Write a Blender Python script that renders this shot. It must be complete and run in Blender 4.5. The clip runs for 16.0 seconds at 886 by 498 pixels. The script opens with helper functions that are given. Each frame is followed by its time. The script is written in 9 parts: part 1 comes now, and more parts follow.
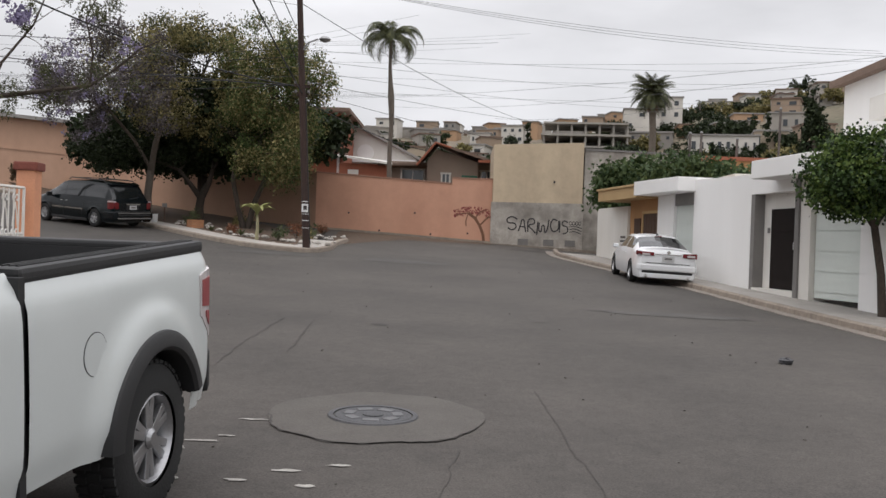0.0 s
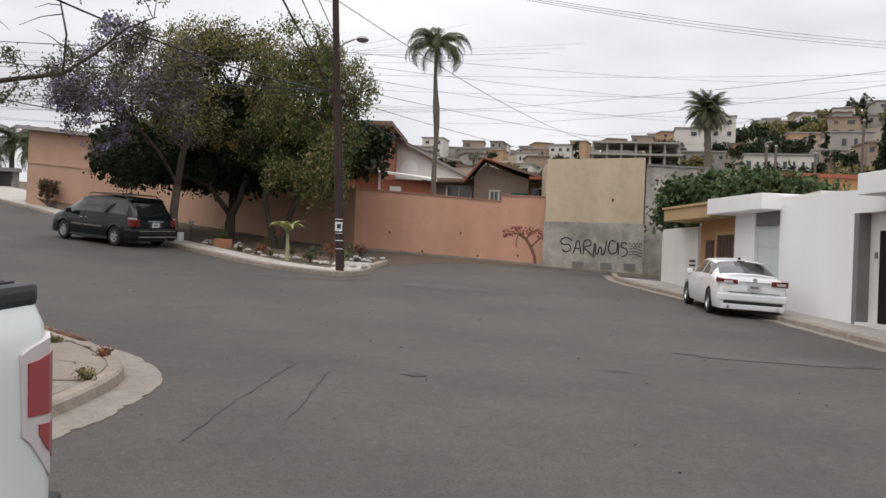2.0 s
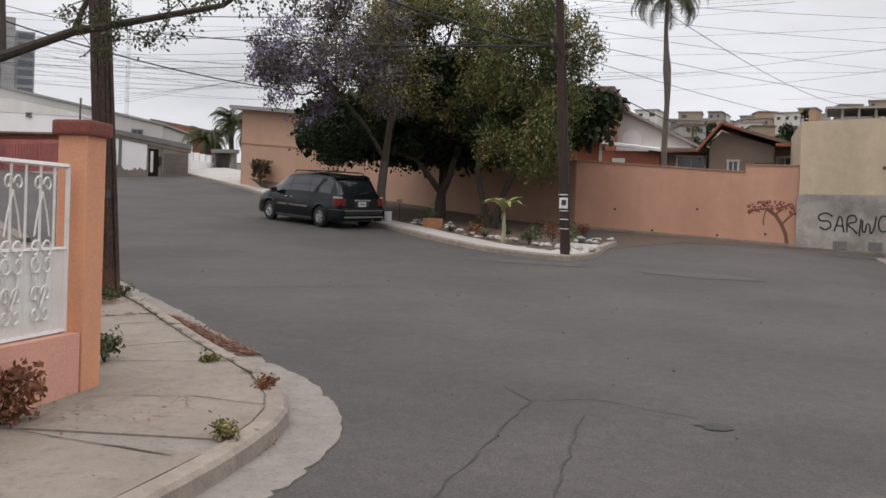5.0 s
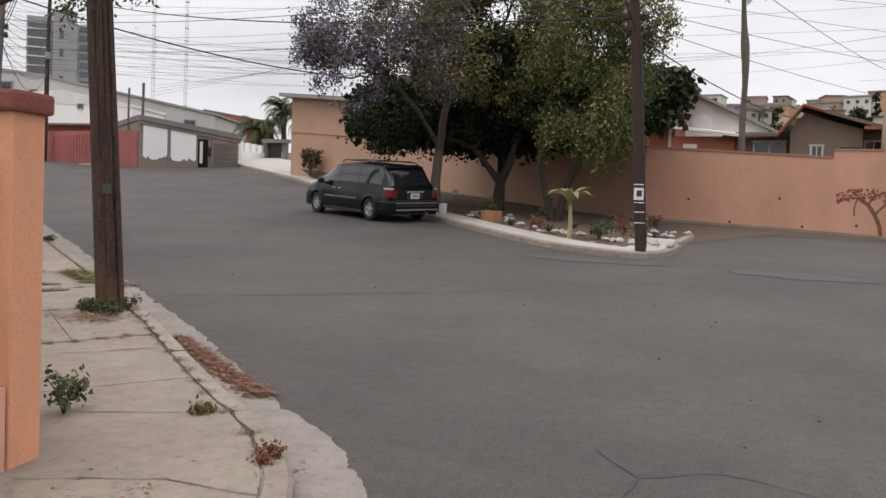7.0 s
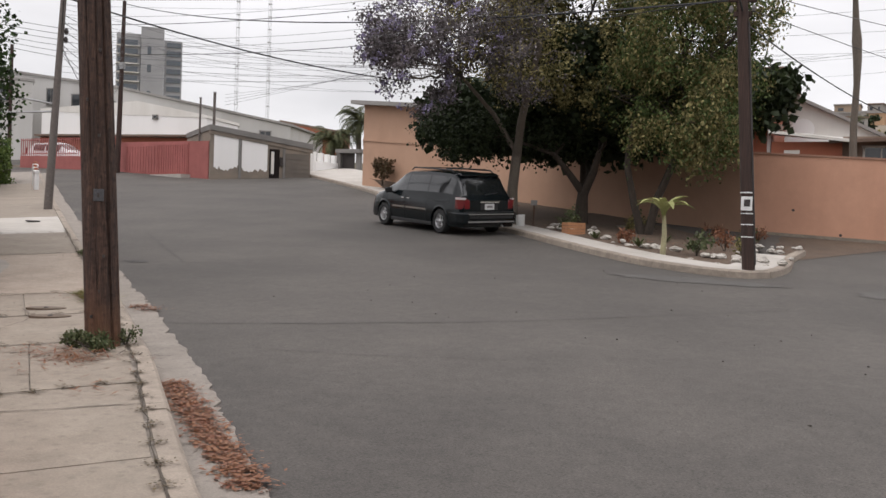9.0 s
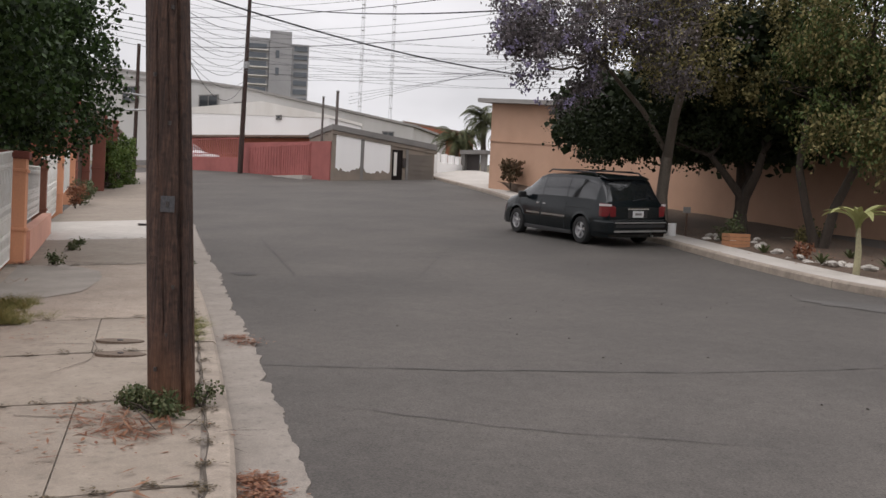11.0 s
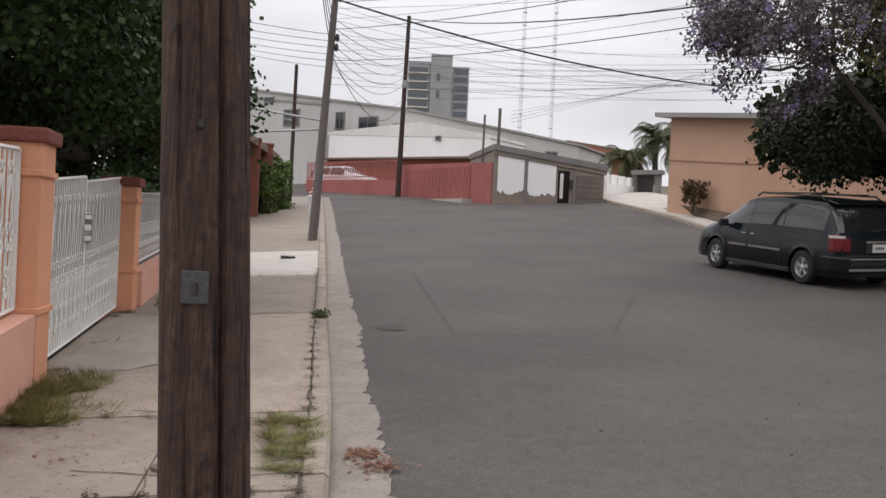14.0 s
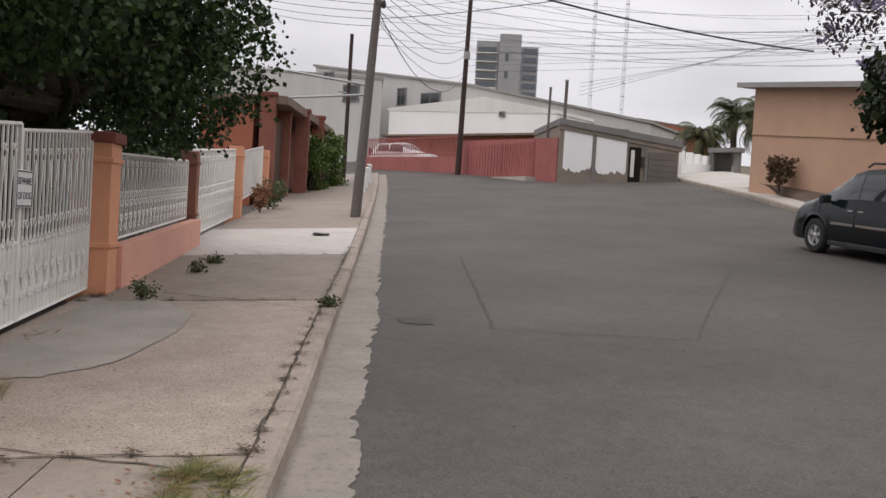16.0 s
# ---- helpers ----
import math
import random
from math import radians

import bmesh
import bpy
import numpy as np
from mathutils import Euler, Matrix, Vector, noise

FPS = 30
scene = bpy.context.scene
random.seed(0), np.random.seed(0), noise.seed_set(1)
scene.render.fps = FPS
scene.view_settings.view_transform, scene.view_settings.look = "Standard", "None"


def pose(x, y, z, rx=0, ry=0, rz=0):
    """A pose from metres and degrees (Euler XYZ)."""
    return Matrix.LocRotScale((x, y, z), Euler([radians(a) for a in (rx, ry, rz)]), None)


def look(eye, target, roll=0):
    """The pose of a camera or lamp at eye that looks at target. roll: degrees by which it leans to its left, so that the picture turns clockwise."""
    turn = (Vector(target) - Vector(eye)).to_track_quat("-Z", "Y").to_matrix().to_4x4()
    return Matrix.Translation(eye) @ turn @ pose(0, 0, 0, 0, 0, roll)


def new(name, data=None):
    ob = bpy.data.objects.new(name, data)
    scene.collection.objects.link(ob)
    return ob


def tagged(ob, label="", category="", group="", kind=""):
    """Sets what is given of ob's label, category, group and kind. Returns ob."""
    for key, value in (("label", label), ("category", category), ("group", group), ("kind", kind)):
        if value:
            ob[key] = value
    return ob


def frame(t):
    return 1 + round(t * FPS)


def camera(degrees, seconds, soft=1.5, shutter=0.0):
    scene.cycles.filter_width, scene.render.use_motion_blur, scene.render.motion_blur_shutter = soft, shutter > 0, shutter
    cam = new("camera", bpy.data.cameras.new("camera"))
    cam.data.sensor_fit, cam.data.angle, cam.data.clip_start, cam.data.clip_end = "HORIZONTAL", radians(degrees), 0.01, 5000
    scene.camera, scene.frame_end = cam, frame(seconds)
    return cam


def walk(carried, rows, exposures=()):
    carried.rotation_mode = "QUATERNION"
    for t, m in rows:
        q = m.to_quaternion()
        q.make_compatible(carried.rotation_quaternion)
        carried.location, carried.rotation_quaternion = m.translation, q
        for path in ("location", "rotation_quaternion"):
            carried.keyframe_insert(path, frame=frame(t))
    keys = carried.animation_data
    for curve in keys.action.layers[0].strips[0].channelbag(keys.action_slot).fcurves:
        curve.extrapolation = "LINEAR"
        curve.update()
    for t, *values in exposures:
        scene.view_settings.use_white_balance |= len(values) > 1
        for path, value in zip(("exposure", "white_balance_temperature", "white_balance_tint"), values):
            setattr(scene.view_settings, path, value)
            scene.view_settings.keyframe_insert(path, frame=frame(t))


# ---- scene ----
cam = camera(50.0, 16.0)
PATH = [
    (0, (0.0, 0.0, 1.625), (-0.033, 2.0, 1.611), 2.0),
    (0.5, (-0.108, 0.95, 1.61), (-0.162, 2.95, 1.615), 2.3),
    (1, (-0.172, 1.966, 1.629), (-0.25, 3.964, 1.648), 2.6),
    (1.5, (-0.122, 2.715, 1.663), (-0.229, 4.712, 1.687), 2.5),
    (2, (-0.182, 3.46, 1.713), (-0.312, 5.456, 1.738), 2.4),
    (2.5, (-0.25, 4.17, 1.738), (-0.437, 6.161, 1.758), 2.2),
    (3, (-0.399, 4.761, 1.751), (-0.666, 6.743, 1.76), 2.2),
    (3.5, (-0.571, 5.545, 1.776), (-0.923, 7.514, 1.772), 2.2),
    (4, (-0.842, 6.208, 1.781), (-1.274, 8.161, 1.764), 2.2),
    (4.5, (-1.045, 6.809, 1.776), (-1.552, 8.743, 1.749), 2.0),
    (5, (-1.294, 7.348, 1.807), (-1.852, 9.268, 1.767), 2.1),
    (7.5, (-2.282, 10.37, 1.946), (-2.979, 12.243, 1.88), 1.4),
    (8, (-2.48, 11.039, 1.909), (-3.214, 12.899, 1.856), 1.1),
    (8.5, (-2.553, 11.449, 1.941), (-3.336, 13.289, 1.891), 1.5),
    (9, (-2.869, 12.108, 1.955), (-3.695, 13.929, 1.908), 1.9),
    (9.5, (-3.153, 12.733, 2.018), (-4.038, 14.525, 1.965), 2.3),
    (10, (-3.582, 13.35, 2.016), (-4.531, 15.11, 1.967), 2.4),
    (12.5, (-5.623, 15.695, 2.35), (-6.798, 17.312, 2.294), 3.1),
    (13, (-5.93, 16.125, 2.406), (-7.155, 17.706, 2.36), 3.2),
    (13.5, (-6.568, 16.728, 2.436), (-7.832, 18.277, 2.395), 2.9),
    (14, (-6.973, 17.288, 2.377), (-8.289, 18.794, 2.353), 2.7),
    (14.5, (-7.423, 17.926, 2.427), (-8.777, 19.398, 2.407), 2.8),
    (15, (-8.104, 18.64, 2.257), (-9.476, 20.095, 2.247), 2.9),
    (15.5, (-8.181, 19.084, 2.261), (-9.575, 20.517, 2.227), 3.6),
    (16, (-8.572, 19.607, 2.257), (-9.989, 21.017, 2.189), 3.3),
]
walk(cam, [(t, look(eye, target, roll)) for t, eye, target, roll in PATH], [(0, -0.04, 6500, 12), (1, 0.02, 6500, 12), (2.5, 0.08, 6500, 12), (3, -0.02, 6500, 12), (5, -0.03, 6450, 13), (7.5, 0.1, 6550, 13), (8, -0.1, 6550, 13), (8.5, 0.12, 6600, 13), (9, 0.16, 6600, 13), (10, 0.02, 6600, 14), (12.5, 0.08, 6550, 14), (13.5, -0.05, 6500, 14), (14, 0.08, 6500, 14), (14.5, 0.12, 6500, 13), (15.5, -0.14, 6500, 14), (16, 0, 6550, 15)])

world = bpy.data.worlds.new("overcast_sky")
scene.world = world
world.use_nodes = True
wn, wl = world.node_tree.nodes, world.node_tree.links
wn.clear()
w_out, w_bg = wn.new("ShaderNodeOutputWorld"), wn.new("ShaderNodeBackground")
w_tc, w_sep = wn.new("ShaderNodeTexCoord"), wn.new("ShaderNodeSeparateXYZ")
w_sky = wn.new("ShaderNodeTexSky")
w_sky.sky_type, w_sky.sun_disc = "NISHITA", False
w_sky.sun_elevation, w_sky.sun_rotation = radians(62), radians(200)
w_ramp = wn.new("ShaderNodeValToRGB")
w_ramp.color_ramp.elements[0].position, w_ramp.color_ramp.elements[0].color = 0.0, (0.66, 0.665, 0.68, 1)
w_ramp.color_ramp.elements[1].position, w_ramp.color_ramp.elements[1].color = 1.0, (1.8, 1.81, 1.845, 1)
mid = w_ramp.color_ramp.elements.new(0.22)
mid.color = (0.80, 0.805, 0.82, 1)
w_noise = wn.new("ShaderNodeTexNoise")
w_noise.inputs["Scale"].default_value, w_noise.inputs["Detail"].default_value = 3.4, 6
w_map = wn.new("ShaderNodeMapping")
w_map.inputs["Scale"].default_value = (1, 1, 3.2)
w_cl = wn.new("ShaderNodeMapRange")
w_cl.inputs["From Min"].default_value, w_cl.inputs["From Max"].default_value = 0.3, 0.7
w_cl.inputs["To Min"].default_value, w_cl.inputs["To Max"].default_value = 0.83, 1.12
w_mul = wn.new("ShaderNodeVectorMath"); w_mul.operation = "SCALE"
w_scl = wn.new("ShaderNodeVectorMath"); w_scl.operation = "SCALE"; w_scl.inputs["Scale"].default_value = 0.08
w_mix = wn.new("ShaderNodeMix"); w_mix.data_type = "RGBA"; w_mix.inputs["Factor"].default_value = 0.92
wl.new(w_tc.outputs["Generated"], w_sep.inputs[0])
wl.new(w_sep.outputs["Z"], w_ramp.inputs["Fac"])
wl.new(w_tc.outputs["Generated"], w_map.inputs["Vector"])
wl.new(w_map.outputs[0], w_noise.inputs["Vector"])
wl.new(w_noise.outputs["Fac"], w_cl.inputs["Value"])
wl.new(w_ramp.outputs["Color"], w_mul.inputs[0])
wl.new(w_cl.outputs[0], w_mul.inputs["Scale"])
wl.new(w_sky.outputs["Color"], w_scl.inputs[0])
wl.new(w_scl.outputs[0], w_mix.inputs["A"])
wl.new(w_mul.outputs[0], w_mix.inputs["B"])
wl.new(w_mix.outputs["Result"], w_bg.inputs["Color"])
wl.new(w_bg.outputs[0], w_out.inputs["Surface"])
w_bg.inputs["Strength"].default_value = 1.1

sun_data = bpy.data.lights.new("sun", "SUN")
sun_data.energy, sun_data.angle, sun_data.color = 0.6, radians(25), (1.0, 0.96, 0.9)
sun = new("sun", sun_data)
sun.matrix_world = look((0, 0, 60), (12, 22, 0))
tagged(sun, kind="structure")


# ---- geometry helpers ----
class Geo:
    """Vertices and faces, gathered piece by piece into one mesh."""

    def __init__(self):
        self.v, self.f = [], []

    def add(self, vs, fs):
        k = len(self.v)
        self.v += [tuple(p) for p in vs]
        self.f += [tuple(k + i for i in face) for face in fs]
        return self

    def box(self, c, size, rz=0.0, m=None):
        hx, hy, hz = (s / 2 for s in size)
        r = Matrix.Rotation(radians(rz), 3, "Z") if m is None else m
        vs = [r @ Vector((x, y, z)) + Vector(c) for x in (-hx, hx) for y in (-hy, hy) for z in (-hz, hz)]
        return self.add(vs, [(0, 1, 3, 2), (4, 6, 7, 5), (0, 4, 5, 1), (2, 3, 7, 6), (0, 2, 6, 4), (1, 5, 7, 3)])

    def tube(self, path, radii, n=8, caps=True):
        pts = [Vector(p) for p in path]
        if isinstance(radii, (int, float)):
            radii = [radii] * len(pts)
        rings = []
        side = None
        for i, p in enumerate(pts):
            d = (pts[min(i + 1, len(pts) - 1)] - pts[max(i - 1, 0)]).normalized()
            if side is None:
                side = d.cross(Vector((0.31, 0.17, 0.93))).normalized() if abs(d.z) < 0.9 else d.cross(Vector((0, 1, 0))).normalized()
            side = (side - d * side.dot(d)).normalized()
            up = d.cross(side)
            rings += [p + radii[i] * (math.cos(a) * side + math.sin(a) * up) for a in (2 * math.pi * k / n for k in range(n))]
        fs = [(i * n + k, i * n + (k + 1) % n, (i + 1) * n + (k + 1) % n, (i + 1) * n + k) for i in range(len(pts) - 1) for k in range(n)]
        if caps:
            fs += [tuple(reversed(range(n))), tuple(range((len(pts) - 1) * n, len(pts) * n))]
        return self.add(rings, fs)

    def prism(self, poly, z0, z1):
        """A polygon of (x, y), counter-clockwise, between z0 and z1; both may be lists."""
        n = len(poly)
        a = z0 if isinstance(z0, (list, tuple)) else [z0] * n
        b = z1 if isinstance(z1, (list, tuple)) else [z1] * n
        vs = [(x, y, z) for (x, y), z in zip(poly, a)] + [(x, y, z) for (x, y), z in zip(poly, b)]
        fs = [tuple(reversed(range(n))), tuple(range(n, 2 * n))] + [(i, (i + 1) % n, n + (i + 1) % n, n + i) for i in range(n)]
        return self.add(vs, fs)

    def lathe(self, c, profile, n=16, axis="Z", caps=True):
        """A profile of (radius, height) turned round an axis through c."""
        c, vs = Vector(c), []
        for r, h in profile:
            for k in range(n):
                a = 2 * math.pi * k / n
                p = (r * math.cos(a), r * math.sin(a), h)
                vs.append(c + Vector(p if axis == "Z" else (h, p[0], p[1]) if axis == "X" else (p[1], h, p[0])))
        m = len(profile)
        fs = [(i * n + k, i * n + (k + 1) % n, (i + 1) * n + (k + 1) % n, (i + 1) * n + k) for i in range(m - 1) for k in range(n)]
        if caps:
            fs += [tuple(reversed(range(n))), tuple(range((m - 1) * n, m * n))]
        return self.add(vs, fs)

    def strip(self, left, right):
        """A ribbon between two equally long rows of points."""
        n = len(left)
        return self.add(list(left) + list(right), [(i, i + 1, n + i + 1, n + i) for i in range(n - 1)])


def part(name, geo, material, parent=None, label="", smooth=False, bevel=0.0, weld=False):
    """Links gathered geometry as one mesh object, under a thing or on its own."""
    me = bpy.data.meshes.new(name)
    me.from_pydata(geo.v, [], geo.f)
    if bevel or weld or not smooth:
        bm = bmesh.new()
        bm.from_mesh(me)
        if weld:
            bmesh.ops.remove_doubles(bm, verts=bm.verts, dist=0.0004)
        bmesh.ops.recalc_face_normals(bm, faces=bm.faces)
        if bevel:
            sharp = [e for e in bm.edges if len(e.link_faces) == 2 and e.calc_face_angle(0) > 0.6]
            bmesh.ops.bevel(bm, geom=sharp, offset=bevel, segments=2, profile=0.6, affect="EDGES", clamp_overlap=True)
        bm.to_mesh(me)
        bm.free()
    me.materials.append(material)
    if smooth:
        me.polygons.foreach_set("use_smooth", [True] * len(me.polygons))
        me.set_sharp_from_angle(angle=radians(40))
    ob = new(name, me)
    if parent is not None:
        ob.parent = parent
    if label:
        ob["label"] = label
    return ob


def thing(name, label, category, m=None, group="", kind=""):
    ob = new(name)
    ob.empty_display_size = 0.2
    if m is not None:
        ob.matrix_world = m
    return tagged(ob, label, category, group, kind)


# ---- materials ----
def mat(name, color, rough=0.8, vary=0.25, scale=3.0, grain=60.0, bump=0.15, metal=0.0, second=None, amount=0.5, streak=False, rand=0.0, spec=0.5, depth=0.01, coarse=None, pits=None):
    """A surface with large stains (towards a second colour), fine grain and relief, in metres."""
    m = bpy.data.materials.new(name)
    m.use_nodes = True
    nt, ns = m.node_tree, m.node_tree.nodes
    b = ns["Principled BSDF"]
    tc = ns.new("ShaderNodeTexCoord")
    vec = tc.outputs["Object"]
    big, fine, mixer, ramp = ns.new("ShaderNodeTexNoise"), ns.new("ShaderNodeTexNoise"), ns.new("ShaderNodeMix"), ns.new("ShaderNodeMapRange")
    big.inputs["Scale"].default_value, big.inputs["Detail"].default_value, big.inputs["Roughness"].default_value = scale, 8, 0.62
    fine.inputs["Scale"].default_value, fine.inputs["Detail"].default_value = grain, 4
    if streak:
        mp = ns.new("ShaderNodeMapping")
        mp.inputs["Scale"].default_value = streak if isinstance(streak, tuple) else (1.0, 1.0, 0.12)
        nt.links.new(vec, mp.inputs["Vector"])
        nt.links.new(mp.outputs[0], big.inputs["Vector"])
        nt.links.new(mp.outputs[0] if isinstance(streak, tuple) else vec, fine.inputs["Vector"])
    else:
        nt.links.new(vec, big.inputs["Vector"])
        nt.links.new(vec, fine.inputs["Vector"])
    mixer.data_type = "RGBA"
    ramp.inputs["From Min"].default_value, ramp.inputs["From Max"].default_value = 0.38, 0.72
    ramp.inputs["To Max"].default_value = amount
    nt.links.new(big.outputs["Fac"], ramp.inputs["Value"])
    nt.links.new(ramp.outputs[0], mixer.inputs["Factor"])
    mixer.inputs["A"].default_value = (*color, 1)
    mixer.inputs["B"].default_value = (*(second or tuple(c * 0.6 for c in color)), 1)
    val, hsv = ns.new("ShaderNodeMapRange"), ns.new("ShaderNodeHueSaturation")
    val.inputs["To Min"].default_value, val.inputs["To Max"].default_value = 1 - vary, 1 + vary
    val.inputs["From Min"].default_value, val.inputs["From Max"].default_value = 0.25, 0.75
    nt.links.new(fine.outputs["Fac"], val.inputs["Value"])
    last = val.outputs[0]
    if rand:
        oi, rv, mu = ns.new("ShaderNodeObjectInfo"), ns.new("ShaderNodeMapRange"), ns.new("ShaderNodeMath")
        rv.inputs["To Min"].default_value, rv.inputs["To Max"].default_value, mu.operation = 1 - rand, 1 + rand, "MULTIPLY"
        nt.links.new(oi.outputs["Random"], rv.inputs["Value"])
        nt.links.new(rv.outputs[0], mu.inputs[0])
        nt.links.new(last, mu.inputs[1])
        last = mu.outputs[0]
    if coarse:
        # blotches of a middle size, from (scale, share)
        cn, cr, cm = ns.new("ShaderNodeTexNoise"), ns.new("ShaderNodeMapRange"), ns.new("ShaderNodeMath")
        cn.inputs["Scale"].default_value, cn.inputs["Detail"].default_value, cn.inputs["Roughness"].default_value = coarse[0], 6, 0.7
        cr.inputs["From Min"].default_value, cr.inputs["From Max"].default_value = 0.3, 0.7
        cr.inputs["To Min"].default_value, cr.inputs["To Max"].default_value, cm.operation = 1 - coarse[1], 1 + coarse[1], "MULTIPLY"
        nt.links.new(vec, cn.inputs["Vector"])
        nt.links.new(cn.outputs["Fac"], cr.inputs["Value"])
        nt.links.new(cr.outputs[0], cm.inputs[0])
        nt.links.new(last, cm.inputs[1])
        last = cm.outputs[0]
    if pits:
        # small dark pits and pebbles, from (scale, share)
        vo, vr, vm = ns.new("ShaderNodeTexVoronoi"), ns.new("ShaderNodeMapRange"), ns.new("ShaderNodeMath")
        vo.inputs["Scale"].default_value = pits[0]
        vr.inputs["From Min"].default_value, vr.inputs["From Max"].default_value = 0.12, 0.34
        vr.inputs["To Min"].default_value, vr.inputs["To Max"].default_value, vm.operation = 1 - pits[1], 1.0, "MULTIPLY"
        nt.links.new(vec, vo.inputs["Vector"])
        nt.links.new(vo.outputs["Distance"], vr.inputs["Value"])
        nt.links.new(vr.outputs[0], vm.inputs[0])
        nt.links.new(last, vm.inputs[1])
        last = vm.outputs[0]
    nt.links.new(last, hsv.inputs["Value"])
    nt.links.new(mixer.outputs["Result"], hsv.inputs["Color"])
    nt.links.new(hsv.outputs[0], b.inputs["Base Color"])
    b.inputs["Roughness"].default_value, b.inputs["Metallic"].default_value, b.inputs["Specular IOR Level"].default_value = rough, metal, spec
    if bump:
        bp = ns.new("ShaderNodeBump")
        bp.inputs["Strength"].default_value, bp.inputs["Distance"].default_value = bump, depth
        nt.links.new(fine.outputs["Fac"], bp.inputs["Height"])
        nt.links.new(bp.outputs[0], b.inputs["Normal"])
    return m


def leaf_mat(name, a, c, back=0.14):
    """Leaves of two greens, leaf by leaf, that let a little light through."""
    m = bpy.data.materials.new(name)
    m.use_nodes = True
    nt, ns = m.node_tree, m.node_tree.nodes
    b = ns["Principled BSDF"]
    g, mx = ns.new("ShaderNodeNewGeometry"), ns.new("ShaderNodeMix")
    mx.data_type = "RGBA"
    mx.inputs["A"].default_value, mx.inputs["B"].default_value = (*a, 1), (*c, 1)
    nt.links.new(g.outputs["Random Per Island"], mx.inputs["Factor"])
    nt.links.new(mx.outputs["Result"], b.inputs["Base Color"])
    b.inputs["Roughness"].default_value, b.inputs["Specular IOR Level"].default_value = 0.6, 0.25
    tr, ad = ns.new("ShaderNodeBsdfTranslucent"), ns.new("ShaderNodeMixShader")
    ad.inputs[0].default_value = back
    nt.links.new(mx.outputs["Result"], tr.inputs["Color"])
    nt.links.new(b.outputs[0], ad.inputs[1])
    nt.links.new(tr.outputs[0], ad.inputs[2])
    nt.links.new(ad.outputs[0], ns["Material Output"].inputs["Surface"])
    return m


def glass_mat(name, color, rough=0.04):
    m = bpy.data.materials.new(name)
    m.use_nodes = True
    b = m.node_tree.nodes["Principled BSDF"]
    b.inputs["Base Color"].default_value = (*color, 1)
    b.inputs["Roughness"].default_value, b.inputs["Specular IOR Level"].default_value = rough, 0.7
    b.inputs["Coat Weight"].default_value = 0.15
    return m


def paint_mat(name, color, rough=0.25, coat=0.8, metal=0.0):
    m = mat(name, color, rough, 0.03, 1.2, 300.0, 0.0, metal, tuple(c * 0.86 for c in color), 0.35)
    b = m.node_tree.nodes["Principled BSDF"]
    b.inputs["Specular IOR Level"].default_value = 0.35
    b.inputs["Coat Weight"].default_value, b.inputs["Coat Roughness"].default_value = coat, 0.06
    return m


ASPHALT = mat("asphalt", (0.058, 0.0512, 0.0458), 0.9, 0.4, 0.28, 60.0, 0.7, 0, (0.09, 0.079, 0.07), 1.0, depth=0.005, coarse=(6.0, 0.16), pits=(20.0, 0.28))
ASPHALT_PATCH = mat("patched_asphalt", (0.08, 0.074, 0.068), 0.9, 0.3, 1.4, 70.0, 0.5, 0, (0.055, 0.051, 0.048), 0.8, depth=0.006)
TAR = mat("tar_crack", (0.047, 0.042, 0.038), 0.85, 0.3, 4, 60, 0.4)
CONCRETE = mat("pavement_concrete", (0.248, 0.209, 0.169), 0.9, 0.13, 0.9, 70.0, 0.35, 0, (0.2, 0.163, 0.13), 0.85, rand=0.07, coarse=(5.0, 0.14), pits=(9.0, 0.16))
PEBBLED = mat("pebbled_concrete", (0.33, 0.272, 0.222), 0.92, 0.28, 1.3, 60.0, 0.9, 0, (0.25, 0.2, 0.16), 0.8, rand=0.05, depth=0.012, coarse=(6.0, 0.12), pits=(32.0, 0.5))
NEW_CONCRETE = mat("pale_concrete", (0.43, 0.4, 0.365), 0.9, 0.1, 0.8, 60.0, 0.3, 0, (0.33, 0.3, 0.265), 0.7, coarse=(4.0, 0.1))
KERB = mat("kerb_concrete", (0.29, 0.243, 0.198), 0.92, 0.15, 1.6, 70.0, 0.5, 0, (0.19, 0.157, 0.128), 0.85, rand=0.08, coarse=(7.0, 0.2))
GUTTER = mat("gutter_concrete", (0.245, 0.214, 0.185), 0.92, 0.16, 2.2, 70.0, 0.5, 0, (0.185, 0.16, 0.137), 0.8, coarse=(5.0, 0.12), pits=(12.0, 0.2))
SOIL = mat("soil", (0.115, 0.077, 0.053), 0.95, 0.35, 1.5, 30.0, 0.9, 0, (0.07, 0.05, 0.036), 0.7, depth=0.03)
FARLAND = mat("hillside_earth", (0.17, 0.135, 0.095), 0.95, 0.3, 0.03, 0.6, 0.3, 0, (0.07, 0.075, 0.04), 0.9)
PEACH = mat("peach_stucco", (0.6, 0.335, 0.23), 0.92, 0.06, 0.35, 70.0, 0.35, 0, (0.47, 0.245, 0.165), 0.75, streak=True, coarse=(1.2, 0.07))
PEACH_HOUSE = mat("peach_house_stucco", (0.47, 0.295, 0.205), 0.92, 0.05, 0.4, 70.0, 0.3, 0, (0.4, 0.24, 0.16), 0.6, streak=True, coarse=(1.0, 0.06))
PEACH_CAP = mat("faded_cap", (0.36, 0.2, 0.14), 0.9, 0.12, 1.0, 50.0, 0.3)
CREAM = mat("cream_plaster", (0.55, 0.445, 0.315), 0.92, 0.06, 0.5, 60.0, 0.35, 0, (0.42, 0.33, 0.235), 0.85, streak=True, coarse=(1.6, 0.1))
